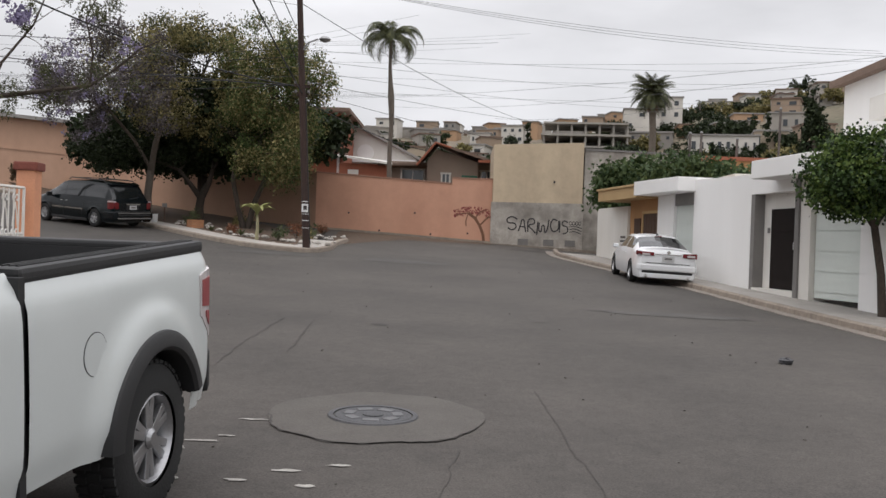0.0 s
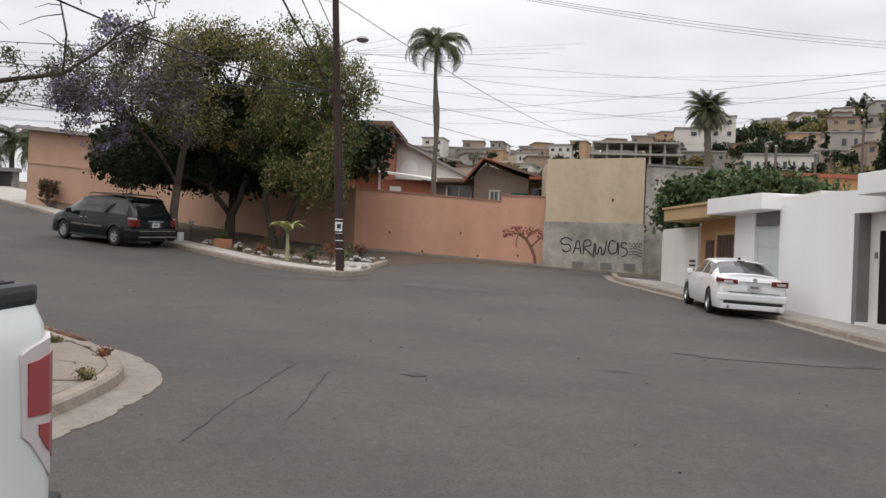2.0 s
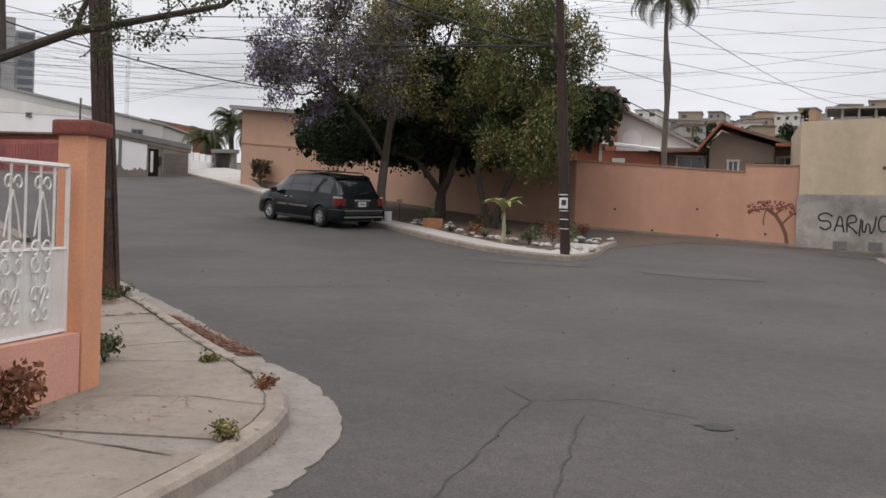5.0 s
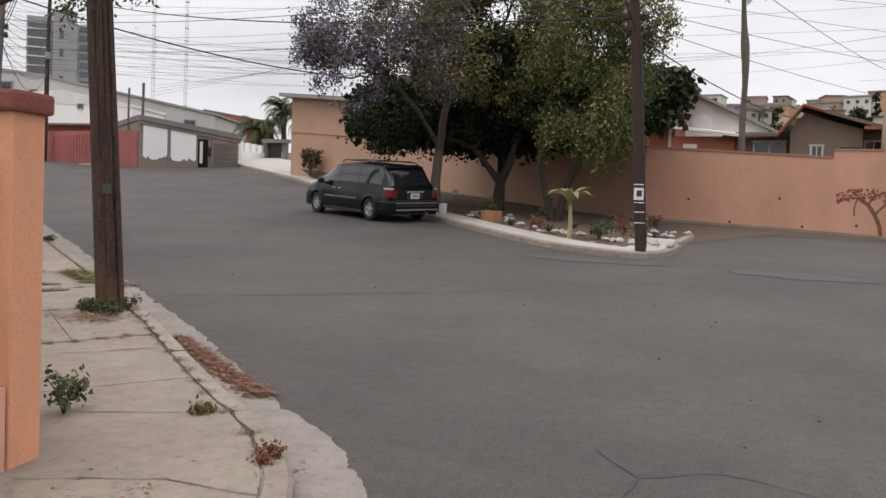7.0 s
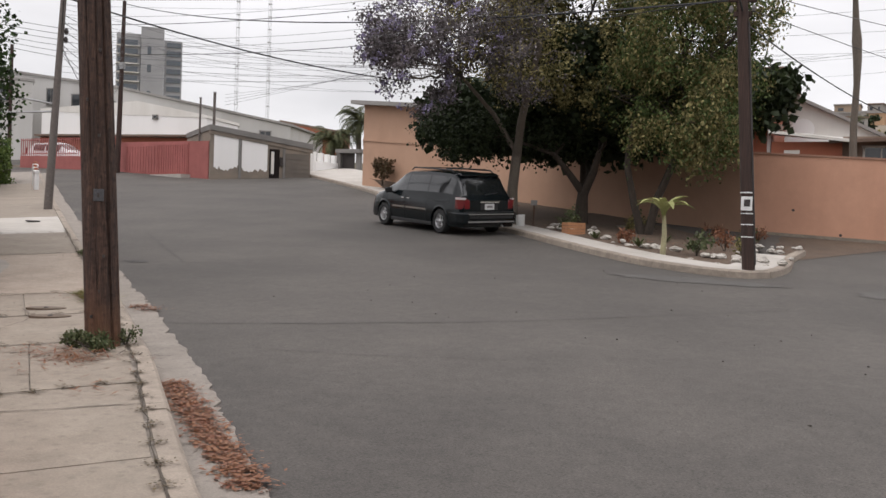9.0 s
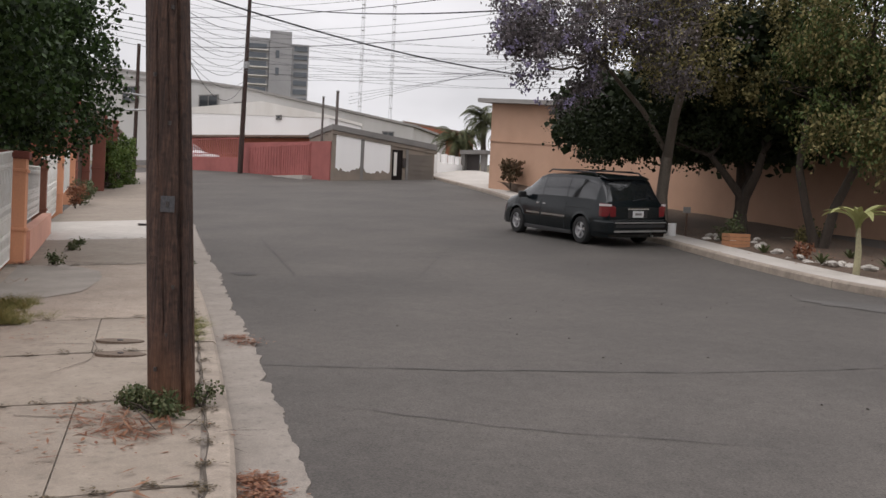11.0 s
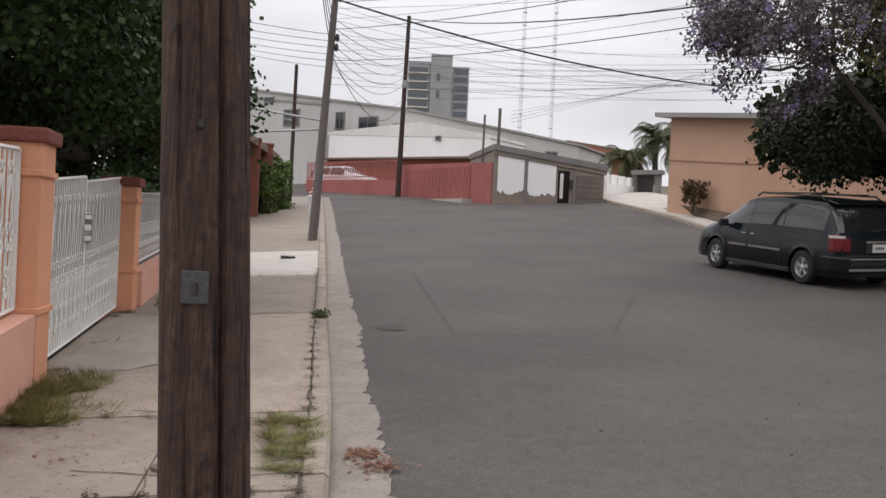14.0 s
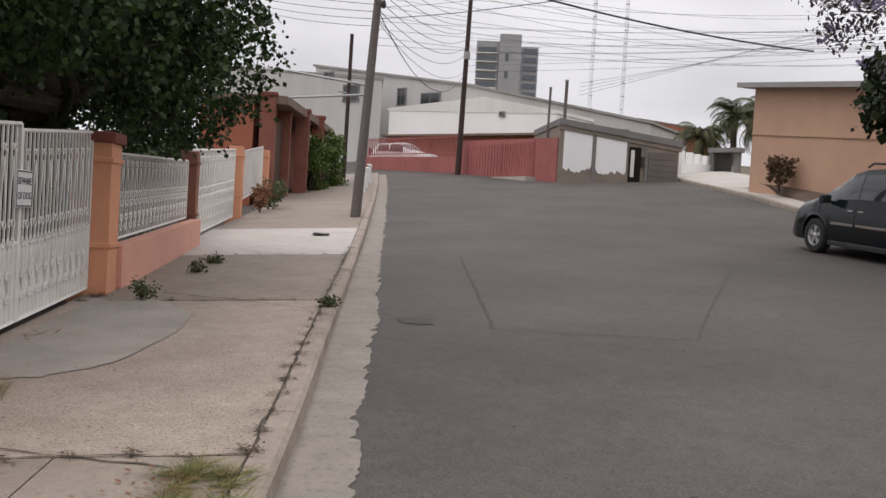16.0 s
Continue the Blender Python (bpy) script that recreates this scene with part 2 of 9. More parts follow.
CEMENT = mat("raw_cement", (0.44, 0.405, 0.36), 0.95, 0.1, 0.7, 45.0, 0.45, 0, (0.2, 0.18, 0.158), 1.0, coarse=(1.6, 0.26))
WHITE = mat("white_wall_paint", (0.83, 0.82, 0.805), 0.85, 0.02, 0.5, 60.0, 0.15, 0, (0.74, 0.73, 0.71), 0.6, streak=True)
WHITE_OLD = mat("aged_white_paint", (0.72, 0.70, 0.66), 0.88, 0.05, 0.6, 60.0, 0.2, 0, (0.56, 0.53, 0.48), 0.7, streak=True)
PALE_GREEN = mat("pale_garage_door", (0.62, 0.66, 0.62), 0.7, 0.04, 0.8, 60.0, 0.1, 0, (0.54, 0.57, 0.54), 0.6)
OCHRE = mat("ochre_paint", (0.5, 0.345, 0.175), 0.85, 0.06, 0.7, 60.0, 0.2, 0, (0.4, 0.265, 0.13), 0.6)
ORANGE_WALL = mat("orange_paint", (0.45, 0.25, 0.115), 0.88, 0.08, 0.7, 60.0, 0.2)
WOOD_DARK = mat("dark_brown_wood", (0.085, 0.045, 0.028), 0.7, 0.3, 1.5, 30.0, 0.4, 0, (0.045, 0.026, 0.018), 0.8, streak=True)
BLACKISH = mat("dark_door_paint", (0.016, 0.012, 0.011), 0.7, 0.2, 2, 40, 0.2, spec=0.12)
GREY_TRIM = mat("grey_trim", (0.2, 0.19, 0.18), 0.85, 0.12, 1.2, 40.0, 0.3)
RED_WALL = mat("red_wall_paint", (0.36, 0.118, 0.108), 0.85, 0.08, 0.6, 45.0, 0.25, 0, (0.27, 0.085, 0.075), 0.8, streak=True, coarse=(1.5, 0.12))
TERRACOTTA = mat("terracotta_paint", (0.34, 0.115, 0.065), 0.88, 0.1, 0.7, 45.0, 0.25)
TAUPE = mat("taupe_stucco", (0.28, 0.215, 0.17), 0.92, 0.07, 0.6, 50.0, 0.3)
ROOF = mat("roof_shingle", (0.19, 0.13, 0.1), 0.95, 0.3, 2.0, 22.0, 0.7, depth=0.02)
ROOF_GREY = mat("grey_roof", (0.3, 0.285, 0.27), 0.9, 0.15, 0.5, 20.0, 0.4)
GREY_BLOCK = mat("grey_garage_plaster", (0.25, 0.205, 0.165), 0.92, 0.12, 0.6, 40.0, 0.35, 0, (0.13, 0.12, 0.105), 0.8)
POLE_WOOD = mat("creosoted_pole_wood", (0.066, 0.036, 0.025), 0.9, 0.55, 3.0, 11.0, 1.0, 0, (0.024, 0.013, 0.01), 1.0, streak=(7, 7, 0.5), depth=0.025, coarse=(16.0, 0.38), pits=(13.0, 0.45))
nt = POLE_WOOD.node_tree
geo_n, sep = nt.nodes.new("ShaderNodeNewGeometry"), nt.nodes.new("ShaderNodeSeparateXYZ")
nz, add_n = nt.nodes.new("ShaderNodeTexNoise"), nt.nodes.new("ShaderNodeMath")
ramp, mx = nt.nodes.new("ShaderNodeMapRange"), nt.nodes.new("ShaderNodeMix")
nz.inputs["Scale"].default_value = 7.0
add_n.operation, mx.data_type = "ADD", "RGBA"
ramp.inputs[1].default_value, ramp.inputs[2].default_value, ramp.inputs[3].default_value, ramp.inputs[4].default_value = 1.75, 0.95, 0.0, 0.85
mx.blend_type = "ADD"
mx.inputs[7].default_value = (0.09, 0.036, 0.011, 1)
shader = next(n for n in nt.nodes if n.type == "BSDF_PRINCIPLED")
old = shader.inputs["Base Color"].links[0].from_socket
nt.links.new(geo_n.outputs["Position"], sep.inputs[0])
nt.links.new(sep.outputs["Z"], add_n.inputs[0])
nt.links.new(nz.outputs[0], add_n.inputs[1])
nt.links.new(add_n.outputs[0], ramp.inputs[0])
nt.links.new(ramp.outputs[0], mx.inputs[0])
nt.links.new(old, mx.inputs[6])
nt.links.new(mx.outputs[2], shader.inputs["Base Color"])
POLE_DARK = mat("weathered_pole_wood", (0.05, 0.028, 0.022), 0.9, 0.4, 3.0, 9.0, 0.7, 0, (0.028, 0.018, 0.015), 0.8, streak=(6, 6, 0.25), depth=0.02)
POLE_GREY = mat("grey_pole", (0.13, 0.11, 0.1), 0.85, 0.25, 2.0, 20.0, 0.4, streak=True)
GALV = mat("galvanised_steel", (0.35, 0.35, 0.35), 0.45, 0.15, 4, 60, 0.1, 0.8)
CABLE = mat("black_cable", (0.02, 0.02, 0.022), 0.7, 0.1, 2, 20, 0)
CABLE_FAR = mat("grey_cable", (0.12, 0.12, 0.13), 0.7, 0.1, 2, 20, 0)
IRON_WHITE = mat("white_painted_iron", (0.74, 0.73, 0.70), 0.5, 0.06, 3, 60, 0.1, 0, (0.6, 0.55, 0.48), 0.6)
IRON_DARK = mat("dark_iron", (0.04, 0.032, 0.03), 0.6, 0.2, 3, 60, 0.2)
PILLAR_PEACH = mat("peach_pillar_plaster", (0.66, 0.31, 0.175), 0.92, 0.08, 1.2, 45.0, 0.35, 0, (0.52, 0.25, 0.16), 0.65)
PINK_LOW = mat("pink_plaster", (0.66, 0.35, 0.26), 0.92, 0.08, 0.9, 45.0, 0.35, 0, (0.52, 0.27, 0.2), 0.7)
CAP_RED = mat("red_brick_cap", (0.2, 0.062, 0.045), 0.9, 0.2, 2.0, 35.0, 0.4)
BARK = mat("tree_bark", (0.065, 0.05, 0.039), 0.95, 0.35, 3.0, 25.0, 0.9, 0, (0.036, 0.028, 0.022), 0.8, streak=(3, 3, 0.6), depth=0.02)
BARK_PALE = mat("pale_bark", (0.15, 0.125, 0.102), 0.95, 0.3, 3.0, 25.0, 0.8, streak=(3, 3, 0.6), depth=0.02)
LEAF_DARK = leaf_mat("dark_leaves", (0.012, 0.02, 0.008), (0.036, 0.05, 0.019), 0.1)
LEAF_OLIVE = leaf_mat("olive_leaves", (0.07, 0.07, 0.026), (0.34, 0.29, 0.125), 0.3)
LEAF_PURPLE = leaf_mat("jacaranda_leaves", (0.045, 0.04, 0.032), (0.2, 0.172, 0.185), 0.22)
LEAF_BLOOM = leaf_mat("jacaranda_bloom", (0.19, 0.165, 0.27), (0.34, 0.3, 0.44), 0.3)
LEAF_FICUS = leaf_mat("ficus_leaves", (0.007, 0.016, 0.005), (0.046, 0.084, 0.02))
LEAF_BRIGHT = leaf_mat("bright_leaves", (0.045, 0.085, 0.016), (0.12, 0.165, 0.04))
LEAF_SHRUB = leaf_mat("shrub_leaves", (0.05, 0.08, 0.03), (0.12, 0.12, 0.06))
LEAF_DRY = leaf_mat("dry_foliage", (0.16, 0.06, 0.035), (0.26, 0.13, 0.07))
LEAF_PALM = leaf_mat("palm_fronds", (0.045, 0.055, 0.027), (0.13, 0.135, 0.06))
GRASS = leaf_mat("grass_blades", (0.085, 0.115, 0.03), (0.3, 0.25, 0.11))
GLASS_DARK = glass_mat("dark_glass", (0.012, 0.014, 0.016))
GLASS_HOUSE = glass_mat("house_glass", (0.03, 0.035, 0.04), 0.1)
CAR_WHITE = paint_mat("white_car_paint", (0.78, 0.79, 0.80))
CAR_DARK = paint_mat("dark_green_car_paint", (0.006, 0.009, 0.0105), 0.16, 0.0)
CAR_DARK.node_tree.nodes["Principled BSDF"].inputs["Specular IOR Level"].default_value = 0.32
RUBBER = mat("tyre_rubber", (0.018, 0.018, 0.018), 0.85, 0.15, 5, 60, 0.3)
PLASTIC = mat("black_plastic", (0.02, 0.02, 0.021), 0.55, 0.12, 4, 120, 0.2)
ALLOY = mat("alloy_rim", (0.45, 0.45, 0.46), 0.32, 0.08, 4, 60, 0.05, 0.85)
CHROME = mat("chrome", (0.6, 0.6, 0.6), 0.12, 0.03, 4, 60, 0.0, 1.0)
LAMP_RED = paint_mat("red_lamp_lens", (0.15, 0.008, 0.012), 0.2, 1.0)
LAMP_CLEAR = paint_mat("clear_lamp_lens", (0.55, 0.5, 0.5), 0.15, 1.0)
PLATE = mat("number_plate", (0.6, 0.6, 0.6), 0.5, 0.05, 4, 60, 0)
INK = mat("black_spray_paint", (0.03, 0.028, 0.03), 0.8, 0.2, 8, 80, 0)
SIGN_WHITE = mat("sign_white", (0.75, 0.75, 0.74), 0.5, 0.03, 3, 60, 0)
STONE = mat("whitewashed_stone", (0.5, 0.47, 0.43), 0.9, 0.25, 4, 30, 0.5, 0, (0.3, 0.27, 0.23), 0.8, rand=0.15)
BRICK = mat("planter_brick", (0.42, 0.2, 0.1), 0.9, 0.2, 3, 40, 0.4)
MAROON = mat("maroon_mural_paint", (0.26, 0.065, 0.06), 0.9, 0.2, 3, 40, 0)
BROWN_PAINT = mat("brown_mural_paint", (0.2, 0.1, 0.06), 0.9, 0.2, 3, 40, 0)
BLUE_PAINT = mat("blue_kerb_paint", (0.03, 0.13, 0.3), 0.8, 0.2, 3, 40, 0.2)
CASTIRON = mat("cast_iron", (0.09, 0.09, 0.095), 0.6, 0.3, 5, 60, 0.5, 0.5)
TOWER = mat("tower_concrete", (0.34, 0.34, 0.345), 0.85, 0.06, 0.1, 3, 0.1)
TOWER_GLASS = glass_mat("tower_glass", (0.07, 0.085, 0.10), 0.15)
HAZE_WALLS = [mat("far_plaster", c, 0.9, 0.05, 0.2, 4, 0.1) for c in ((0.6, 0.57, 0.52), (0.46, 0.38, 0.29), (0.33, 0.25, 0.185), (0.27, 0.25, 0.23), (0.42, 0.27, 0.165), (0.36, 0.335, 0.3))]

# ---- lie of the land ----
KG = (-0.369608, 0.011292, 0.033255, -0.000562, -0.001484, 0.000267)


def G(x, y):
    """Height of the street surface."""
    x, y = min(max(x, -60.0), 25.0), min(max(y, -25.0), 75.0)
    swell = 0.2 * math.exp(-((x + 1) ** 2 / 60 + (y - 2) ** 2 / 16))
    return swell + KG[0] + KG[1] * x + KG[2] * y + KG[3] * x * x + KG[4] * x * y + KG[5] * y * y


UX, UY, NX, NY = -0.776, 0.631, 0.631, 0.776


def SN(s, n):
    """Plan place from metres along and across the climbing street."""
    return (s * UX + n * NX, s * UY + n * NY + 1.05)


def hill(x, y):
    """The rise behind the houses: higher to the right."""
    d = math.hypot(x, y)
    k = min(max((d - 75) / 260, 0), 1)
    k = k * k * (3 - 2 * k)
    a = math.atan2(x, max(y, 1e-3)) if y > 0 else -1.5
    side = min(max((a + 0.34) / 0.26, 0), 1)
    return 0.94 * k * (6 + 27 * side * side * (3 - 2 * side) + 24 * min(max((a + 0.05) / 0.5, 0), 1)) * (1 if y > 0 else 0.2)


def line_points(pts, step=0.5):
    """Evenly spaced points along a smooth line through pts."""
    out = []
    P = [Vector((*p, 0)) for p in pts]
    for i in range(len(P) - 1):
        a, b, c, d = P[max(i - 1, 0)], P[i], P[i + 1], P[min(i + 2, len(P) - 1)]
        n = max(1, int((c - b).length / step))
        t0, t1 = (c - a) * 0.5, (d - b) * 0.5
        ln = (c - b).length
        t0 = t0.normalized() * ln * 0.9 if t0.length else t0
        t1 = t1.normalized() * ln * 0.9 if t1.length else t1
        for k in range(n):
            t = k / n
            h = (2 * t**3 - 3 * t * t + 1) * b + (t**3 - 2 * t * t + t) * t0 + (-2 * t**3 + 3 * t * t) * c + (t**3 - t * t) * t1
            out.append((h.x, h.y))
    return out + [tuple(P[-1].xy)]


def offset(pts, d):
    """A line beside another, d to its right."""
    out = []
    for i, p in enumerate(pts):
        a, b = Vector(pts[max(i - 1, 0)]), Vector(pts[min(i + 1, len(pts) - 1)])
        t = (b - a).normalized()
        out.append((p[0] + t.y * d, p[1] - t.x * d))
    return out

# ---- ground, road, kerbs ----
def axis_values(lo, hi, step, far):
    v = list(np.arange(lo, hi + 0.01, step))
    out, d = [], step
    a, b = lo, hi
    lows, highs = [], []
    while b < far:
        d *= 1.35
        a, b = a - d, b + d
        lows.append(a), highs.append(b)
    return lows[::-1] + v + highs


gx, gy = axis_values(-72, 36, 2.0, 2200), axis_values(-30, 84, 2.0, 2200)
land = Geo()
land.v = [(x, y, G(x, y) - 0.08 + hill(x, y)) for y in gy for x in gx]
land.f = [(j * len(gx) + i, j * len(gx) + i + 1, (j + 1) * len(gx) + i + 1, (j + 1) * len(gx) + i) for j in range(len(gy) - 1) for i in range(len(gx) - 1)]
tagged(part("ground", land, FARLAND, smooth=True), "dry earth and scrub hillside behind the houses", "ground", kind="structure")

road = Geo()
rx, ry = list(np.arange(-64, 13.01, 1.0)), list(np.arange(-28, 66.01, 1.0))
road.v = [(x, y, G(x, y)) for y in ry for x in rx]
road.f = [(j * len(rx) + i, j * len(rx) + i + 1, (j + 1) * len(rx) + i + 1, (j + 1) * len(rx) + i) for j in range(len(ry) - 1) for i in range(len(rx) - 1)]
ROAD = tagged(part("road", road, ASPHALT, smooth=True), "worn grey asphalt road with cracks and patches", "road", kind="structure")


def flat_patch(name, outline, material, label, h=0.004, parent=None, ragged=0.0, steps=1):
    """A thin sheet that follows the street, with a ragged edge."""
    g = Geo()
    rnd = random.Random(len(outline) + int(outline[0][0] * 10))
    pts = []
    for i, p in enumerate(outline):
        q = outline[(i + 1) % len(outline)]
        for k in range(steps):
            t = k / steps
            pts.append((p[0] + (q[0] - p[0]) * t + rnd.uniform(-ragged, ragged), p[1] + (q[1] - p[1]) * t + rnd.uniform(-ragged, ragged)))
    cx, cy = sum(p[0] for p in pts) / len(pts), sum(p[1] for p in pts) / len(pts)
    g.v = [(x, y, G(x, y) + h) for x, y in pts] + [(cx, cy, G(cx, cy) + h)]
    n = len(pts)
    g.f = [(i, (i + 1) % n, n) for i in range(n)]
    return part(name, g, material, parent, label)


def crack(pts, width, material=TAR, h=0.006, name="crack"):
    """A tarred crack that wanders along pts."""
    g = Geo()
    rnd = random.Random(int(abs(pts[0][0] * 100)))
    line = []
    for a, b in zip(pts, pts[1:]):
        n = max(2, int(math.dist(a, b) / 0.18))
        line += [(a[0] + (b[0] - a[0]) * k / n + rnd.uniform(-0.025, 0.025), a[1] + (b[1] - a[1]) * k / n + rnd.uniform(-0.025, 0.025)) for k in range(n)]
    line.append(pts[-1])
    lo, ro = offset(line, width * 0.38), offset(line, -width * 0.38)
    j = [(rnd.uniform(0.3, 1.2)) for _ in line]
    mixp = lambda p, q, k: (p[0] + (q[0] - p[0]) * k, p[1] + (q[1] - p[1]) * k)
    le = [mixp(c, p, k) for c, p, k in zip(line, lo, j)]
    re_ = [mixp(c, p, k) for c, p, k in zip(line, ro, j)]
    g.strip([(x, y, G(x, y) + h) for x, y in le], [(x, y, G(x, y) + h) for x, y in re_])
    return part(name, g, material, ROAD)


KERB_L = line_points([(-4.2, -24), (-4.3, 0), (-4.34, 9), (-4.36, 11.0), (-4.33, 12.8), (-4.55, 14.25), (-5.35, 15.5), (-6.3, 16.4), (-7.9, 18.0), (-9.2, 19.3), (-12.96, 22.77), (-16.4, 25.8), (-23.0, 31.65), (-33.2, 40.65), (-43.8, 49.95), (-50, 55.25)], 0.45)
KERB_R = line_points([(4.35, 43.8), (4.2, 41.0), (4.45, 38.8), (5.2, 35.5), (6.75, 28.2), (7.15, 25.0), (7.55, 21.3), (7.95, 17.5), (8.4, 10), (8.8, 0), (9.6, -24)], 0.5)
KERB_B = line_points([(-4.5, 38.5), (-4.62, 36.3), (-4.55, 33.4), (-5.1, 31.75), (-7.1, 32.5), (-9.5, 34.95), (-12.2, 38.2), (-14.0, 40.2), (-17.5, 44.2), (-21.6, 48.6), (-26.4, 54.0), (-33.3, 60.3), (-38, 64)], 0.5)


def kerb_run(name, line, inward, label, width=0.16, h=0.15, cut=2.4, material=None):
    """A kerb in lengths with open joints: a rounded top edge and a battered face. inward: +1 if the pavement lies to the line's right."""
    root = thing(name, label, "kerb", kind="structure")
    length, start = 0.0, 0
    bounds = []
    for i in range(1, len(line)):
        length += math.dist(line[i], line[i - 1])
        if length > cut or i == len(line) - 1:
            bounds.append((start, i))
            start, length = i, 0.0
    lines = [offset(line, d * inward) for d in (-0.03, -0.012, 0.02, width)]
    for a, b in bounds:
        g = Geo()
        rows = []
        jig = random.Random(a).uniform(-0.008, 0.008)
        for ln, z in zip((lines[0], lines[1], lines[2], lines[3], lines[3]), (-0.06, h - 0.03, h, h, -0.06)):
            pts = [Vector((x, y, G(x, y) + z + (jig if z > 0 else 0))) for x, y in ln[a : b + 1]]
            pts[0] = pts[0] + (pts[1] - pts[0]).normalized() * 0.008
            pts[-1] = pts[-1] + (pts[-2] - pts[-1]).normalized() * 0.008
            rows.append(pts)
        n = b - a + 1
        for p, q in zip(rows, rows[1:]):
            g.strip(p, q)
        g.add([r[0] for r in rows], [tuple(range(5))])
        g.add([r[-1] for r in rows], [tuple(range(5))])
        part("kerb_stone", g, material or KERB, root)
    return root


kerb_run("kerb_corner", KERB_L, -1, "worn concrete kerb round the pavement corner")
kerb_run("kerb_houses", KERB_R, -1, "worn concrete kerb before the white house", cut=3.0)
kerb_run("kerb_garden", KERB_B, 1, "low pale concrete kerb round the planted corner", cut=3.0)


def gutter(name, line, side, label, width=0.46, rag=0.03):
    """A concrete channel with a broken edge against the asphalt."""
    fine = line_points(line, 0.055)
    rnd = random.Random(len(fine))
    a, g = offset(fine, 0.0), Geo()
    outs = []
    w, bite = 0, 0
    for i, (p, q) in enumerate(zip(fine, offset(fine, side * 1.0))):
        w = 0.93 * w + rnd.uniform(-rag, rag) * 0.45
        bite = rnd.uniform(0.02, 0.085) if rnd.random() < 0.1 else bite * 0.55
        k = width + w - bite + rnd.uniform(-0.008, 0.008)
        outs.append((p[0] + (q[0] - p[0]) * k, p[1] + (q[1] - p[1]) * k))
    g.strip([(x, y, G(x, y) + 0.018) for x, y in a], [(x, y, G(x, y) + 0.014) for x, y in outs])
    g.strip([(x, y, G(x, y) + 0.014) for x, y in outs], [(x, y, G(x, y) - 0.03) for x, y in outs])
    return tagged(part(name, g, GUTTER), label, "gutter", kind="structure")


gutter("gutter_corner", KERB_L, 1, "broken-edged concrete gutter along the kerb")
gutter("gutter_houses", KERB_R, 1, "thin concrete gutter before the white house", 0.35)


def slab(poly, material, parent, h=0.15, name="slab", thick=0.2):
    """One pavement slab; poly in plan."""
    if sum(a[0] * b[1] - b[0] * a[1] for a, b in zip(poly, poly[1:] + poly[:1])) < 0:
        poly = poly[::-1]
    g = Geo().prism(poly, [G(x, y) + h - thick for x, y in poly], [G(x, y) + h for x, y in poly])
    return part(name, g, material, parent)


def shrink(poly, d):
    cx, cy = sum(p[0] for p in poly) / len(poly), sum(p[1] for p in poly) / len(poly)
    out = []
    for x, y in poly:
        ln = math.hypot(x - cx, y - cy)
        out.append((x - (x - cx) / ln * d, y - (y - cy) / ln * d))
    return out


# pavement along the climbing street: slabs between the fence and the kerb
def kerb_n(s, line=None):
    """Across-place of the kerb's inner edge at s along the climbing street."""
    best = min(KERB_L, key=lambda p: abs(-(p[0] * 0.776) + (p[1] - 1.05) * 0.631 - s) + (50 if p[1] < 14.4 else 0))
    return best[0] * NX + (best[1] - 1.05) * NY - 0.175


PAVE_L = thing("pavement_climbing_street", "cracked concrete pavement slabs along the peach fence", "pavement", kind="structure")
FENCE_N = 5.95
cuts = [15.2, 17.4, 19.6, 21.6, 23.7, 29.8, 35.2, 41.2, 44.5, 48, 52, 57, 62]
for i, (s0, s1) in enumerate(zip(cuts, cuts[1:])):
    m = NEW_CONCRETE if 34 <= s0 < 40 else PEBBLED if 23 < s0 < 29 else CONCRETE
    k0, k1 = kerb_n(s0), kerb_n(s1)
    f0 = FENCE_N - 0.15
    f1 = f0
    if s0 >= 41:
        f0, f1 = f0 + (s0 - 41) * 0.042, f0 + (s1 - 41) * 0.042
    mid0, mid1 = (f0 + k0) / 2 + 0.3, (f1 + k1) / 2 + 0.3
    if i % 2 and s0 < 23:
        slab(shrink([SN(s0, f0), SN(s1, f1), SN(s1, mid1), SN(s0, mid0)], 0.012), m, PAVE_L)
        slab(shrink([SN(s0, mid0), SN(s1, mid1), SN(s1, k1), SN(s0, k0)], 0.012), m, PAVE_L)
    else:
        slab(shrink([SN(s0, f0), SN(s1, f1), SN(s1, k1), SN(s0, k0)], 0.012), m, PAVE_L)
# pavement round the corner and along the first street
PAVE_C = thing("pavement_corner", "weathered concrete pavement slabs round the corner", "pavement", kind="structure")
inner = offset(KERB_L, -0.175)
ring = [p for p in inner if 12.9 < p[1] and -p[0] * 0.776 + (p[1] - 1.05) * 0.631 < 15.2 and p[0] > -8]
back = SN(15.2, FENCE_N - 0.15)
slab(shrink([(-6.6, 12.9)] + ring + [SN(15.2, kerb_n(15.2)), back, (-6.6, 14.3)], 0.012), CONCRETE, PAVE_C)
for y0, y1 in ((10.9, 12.9), (8.9, 10.9), (6.6, 8.9), (4.2, 6.6), (1.8, 4.2), (-1, 1.8), (-5, -1), (-10, -5), (-24, -10)):
    slab(shrink([(-6.3, y0), (-4.5, y0), (-4.5, y1), (-6.3, y1)], 0.012), CONCRETE, PAVE_C)
base = Geo()
run = [p for p in offset(KERB_L, -0.16)]
far = [p for p in offset(KERB_L, -1.9)]
base.strip([(x, y, G(x, y) + 0.135) for x, y in run], [(x, y, G(x, y) + 0.135) for x, y in far])
tagged(part("pavement_bed", base, GUTTER), "dirty concrete bed under the pavement slabs", "pavement", kind="structure")
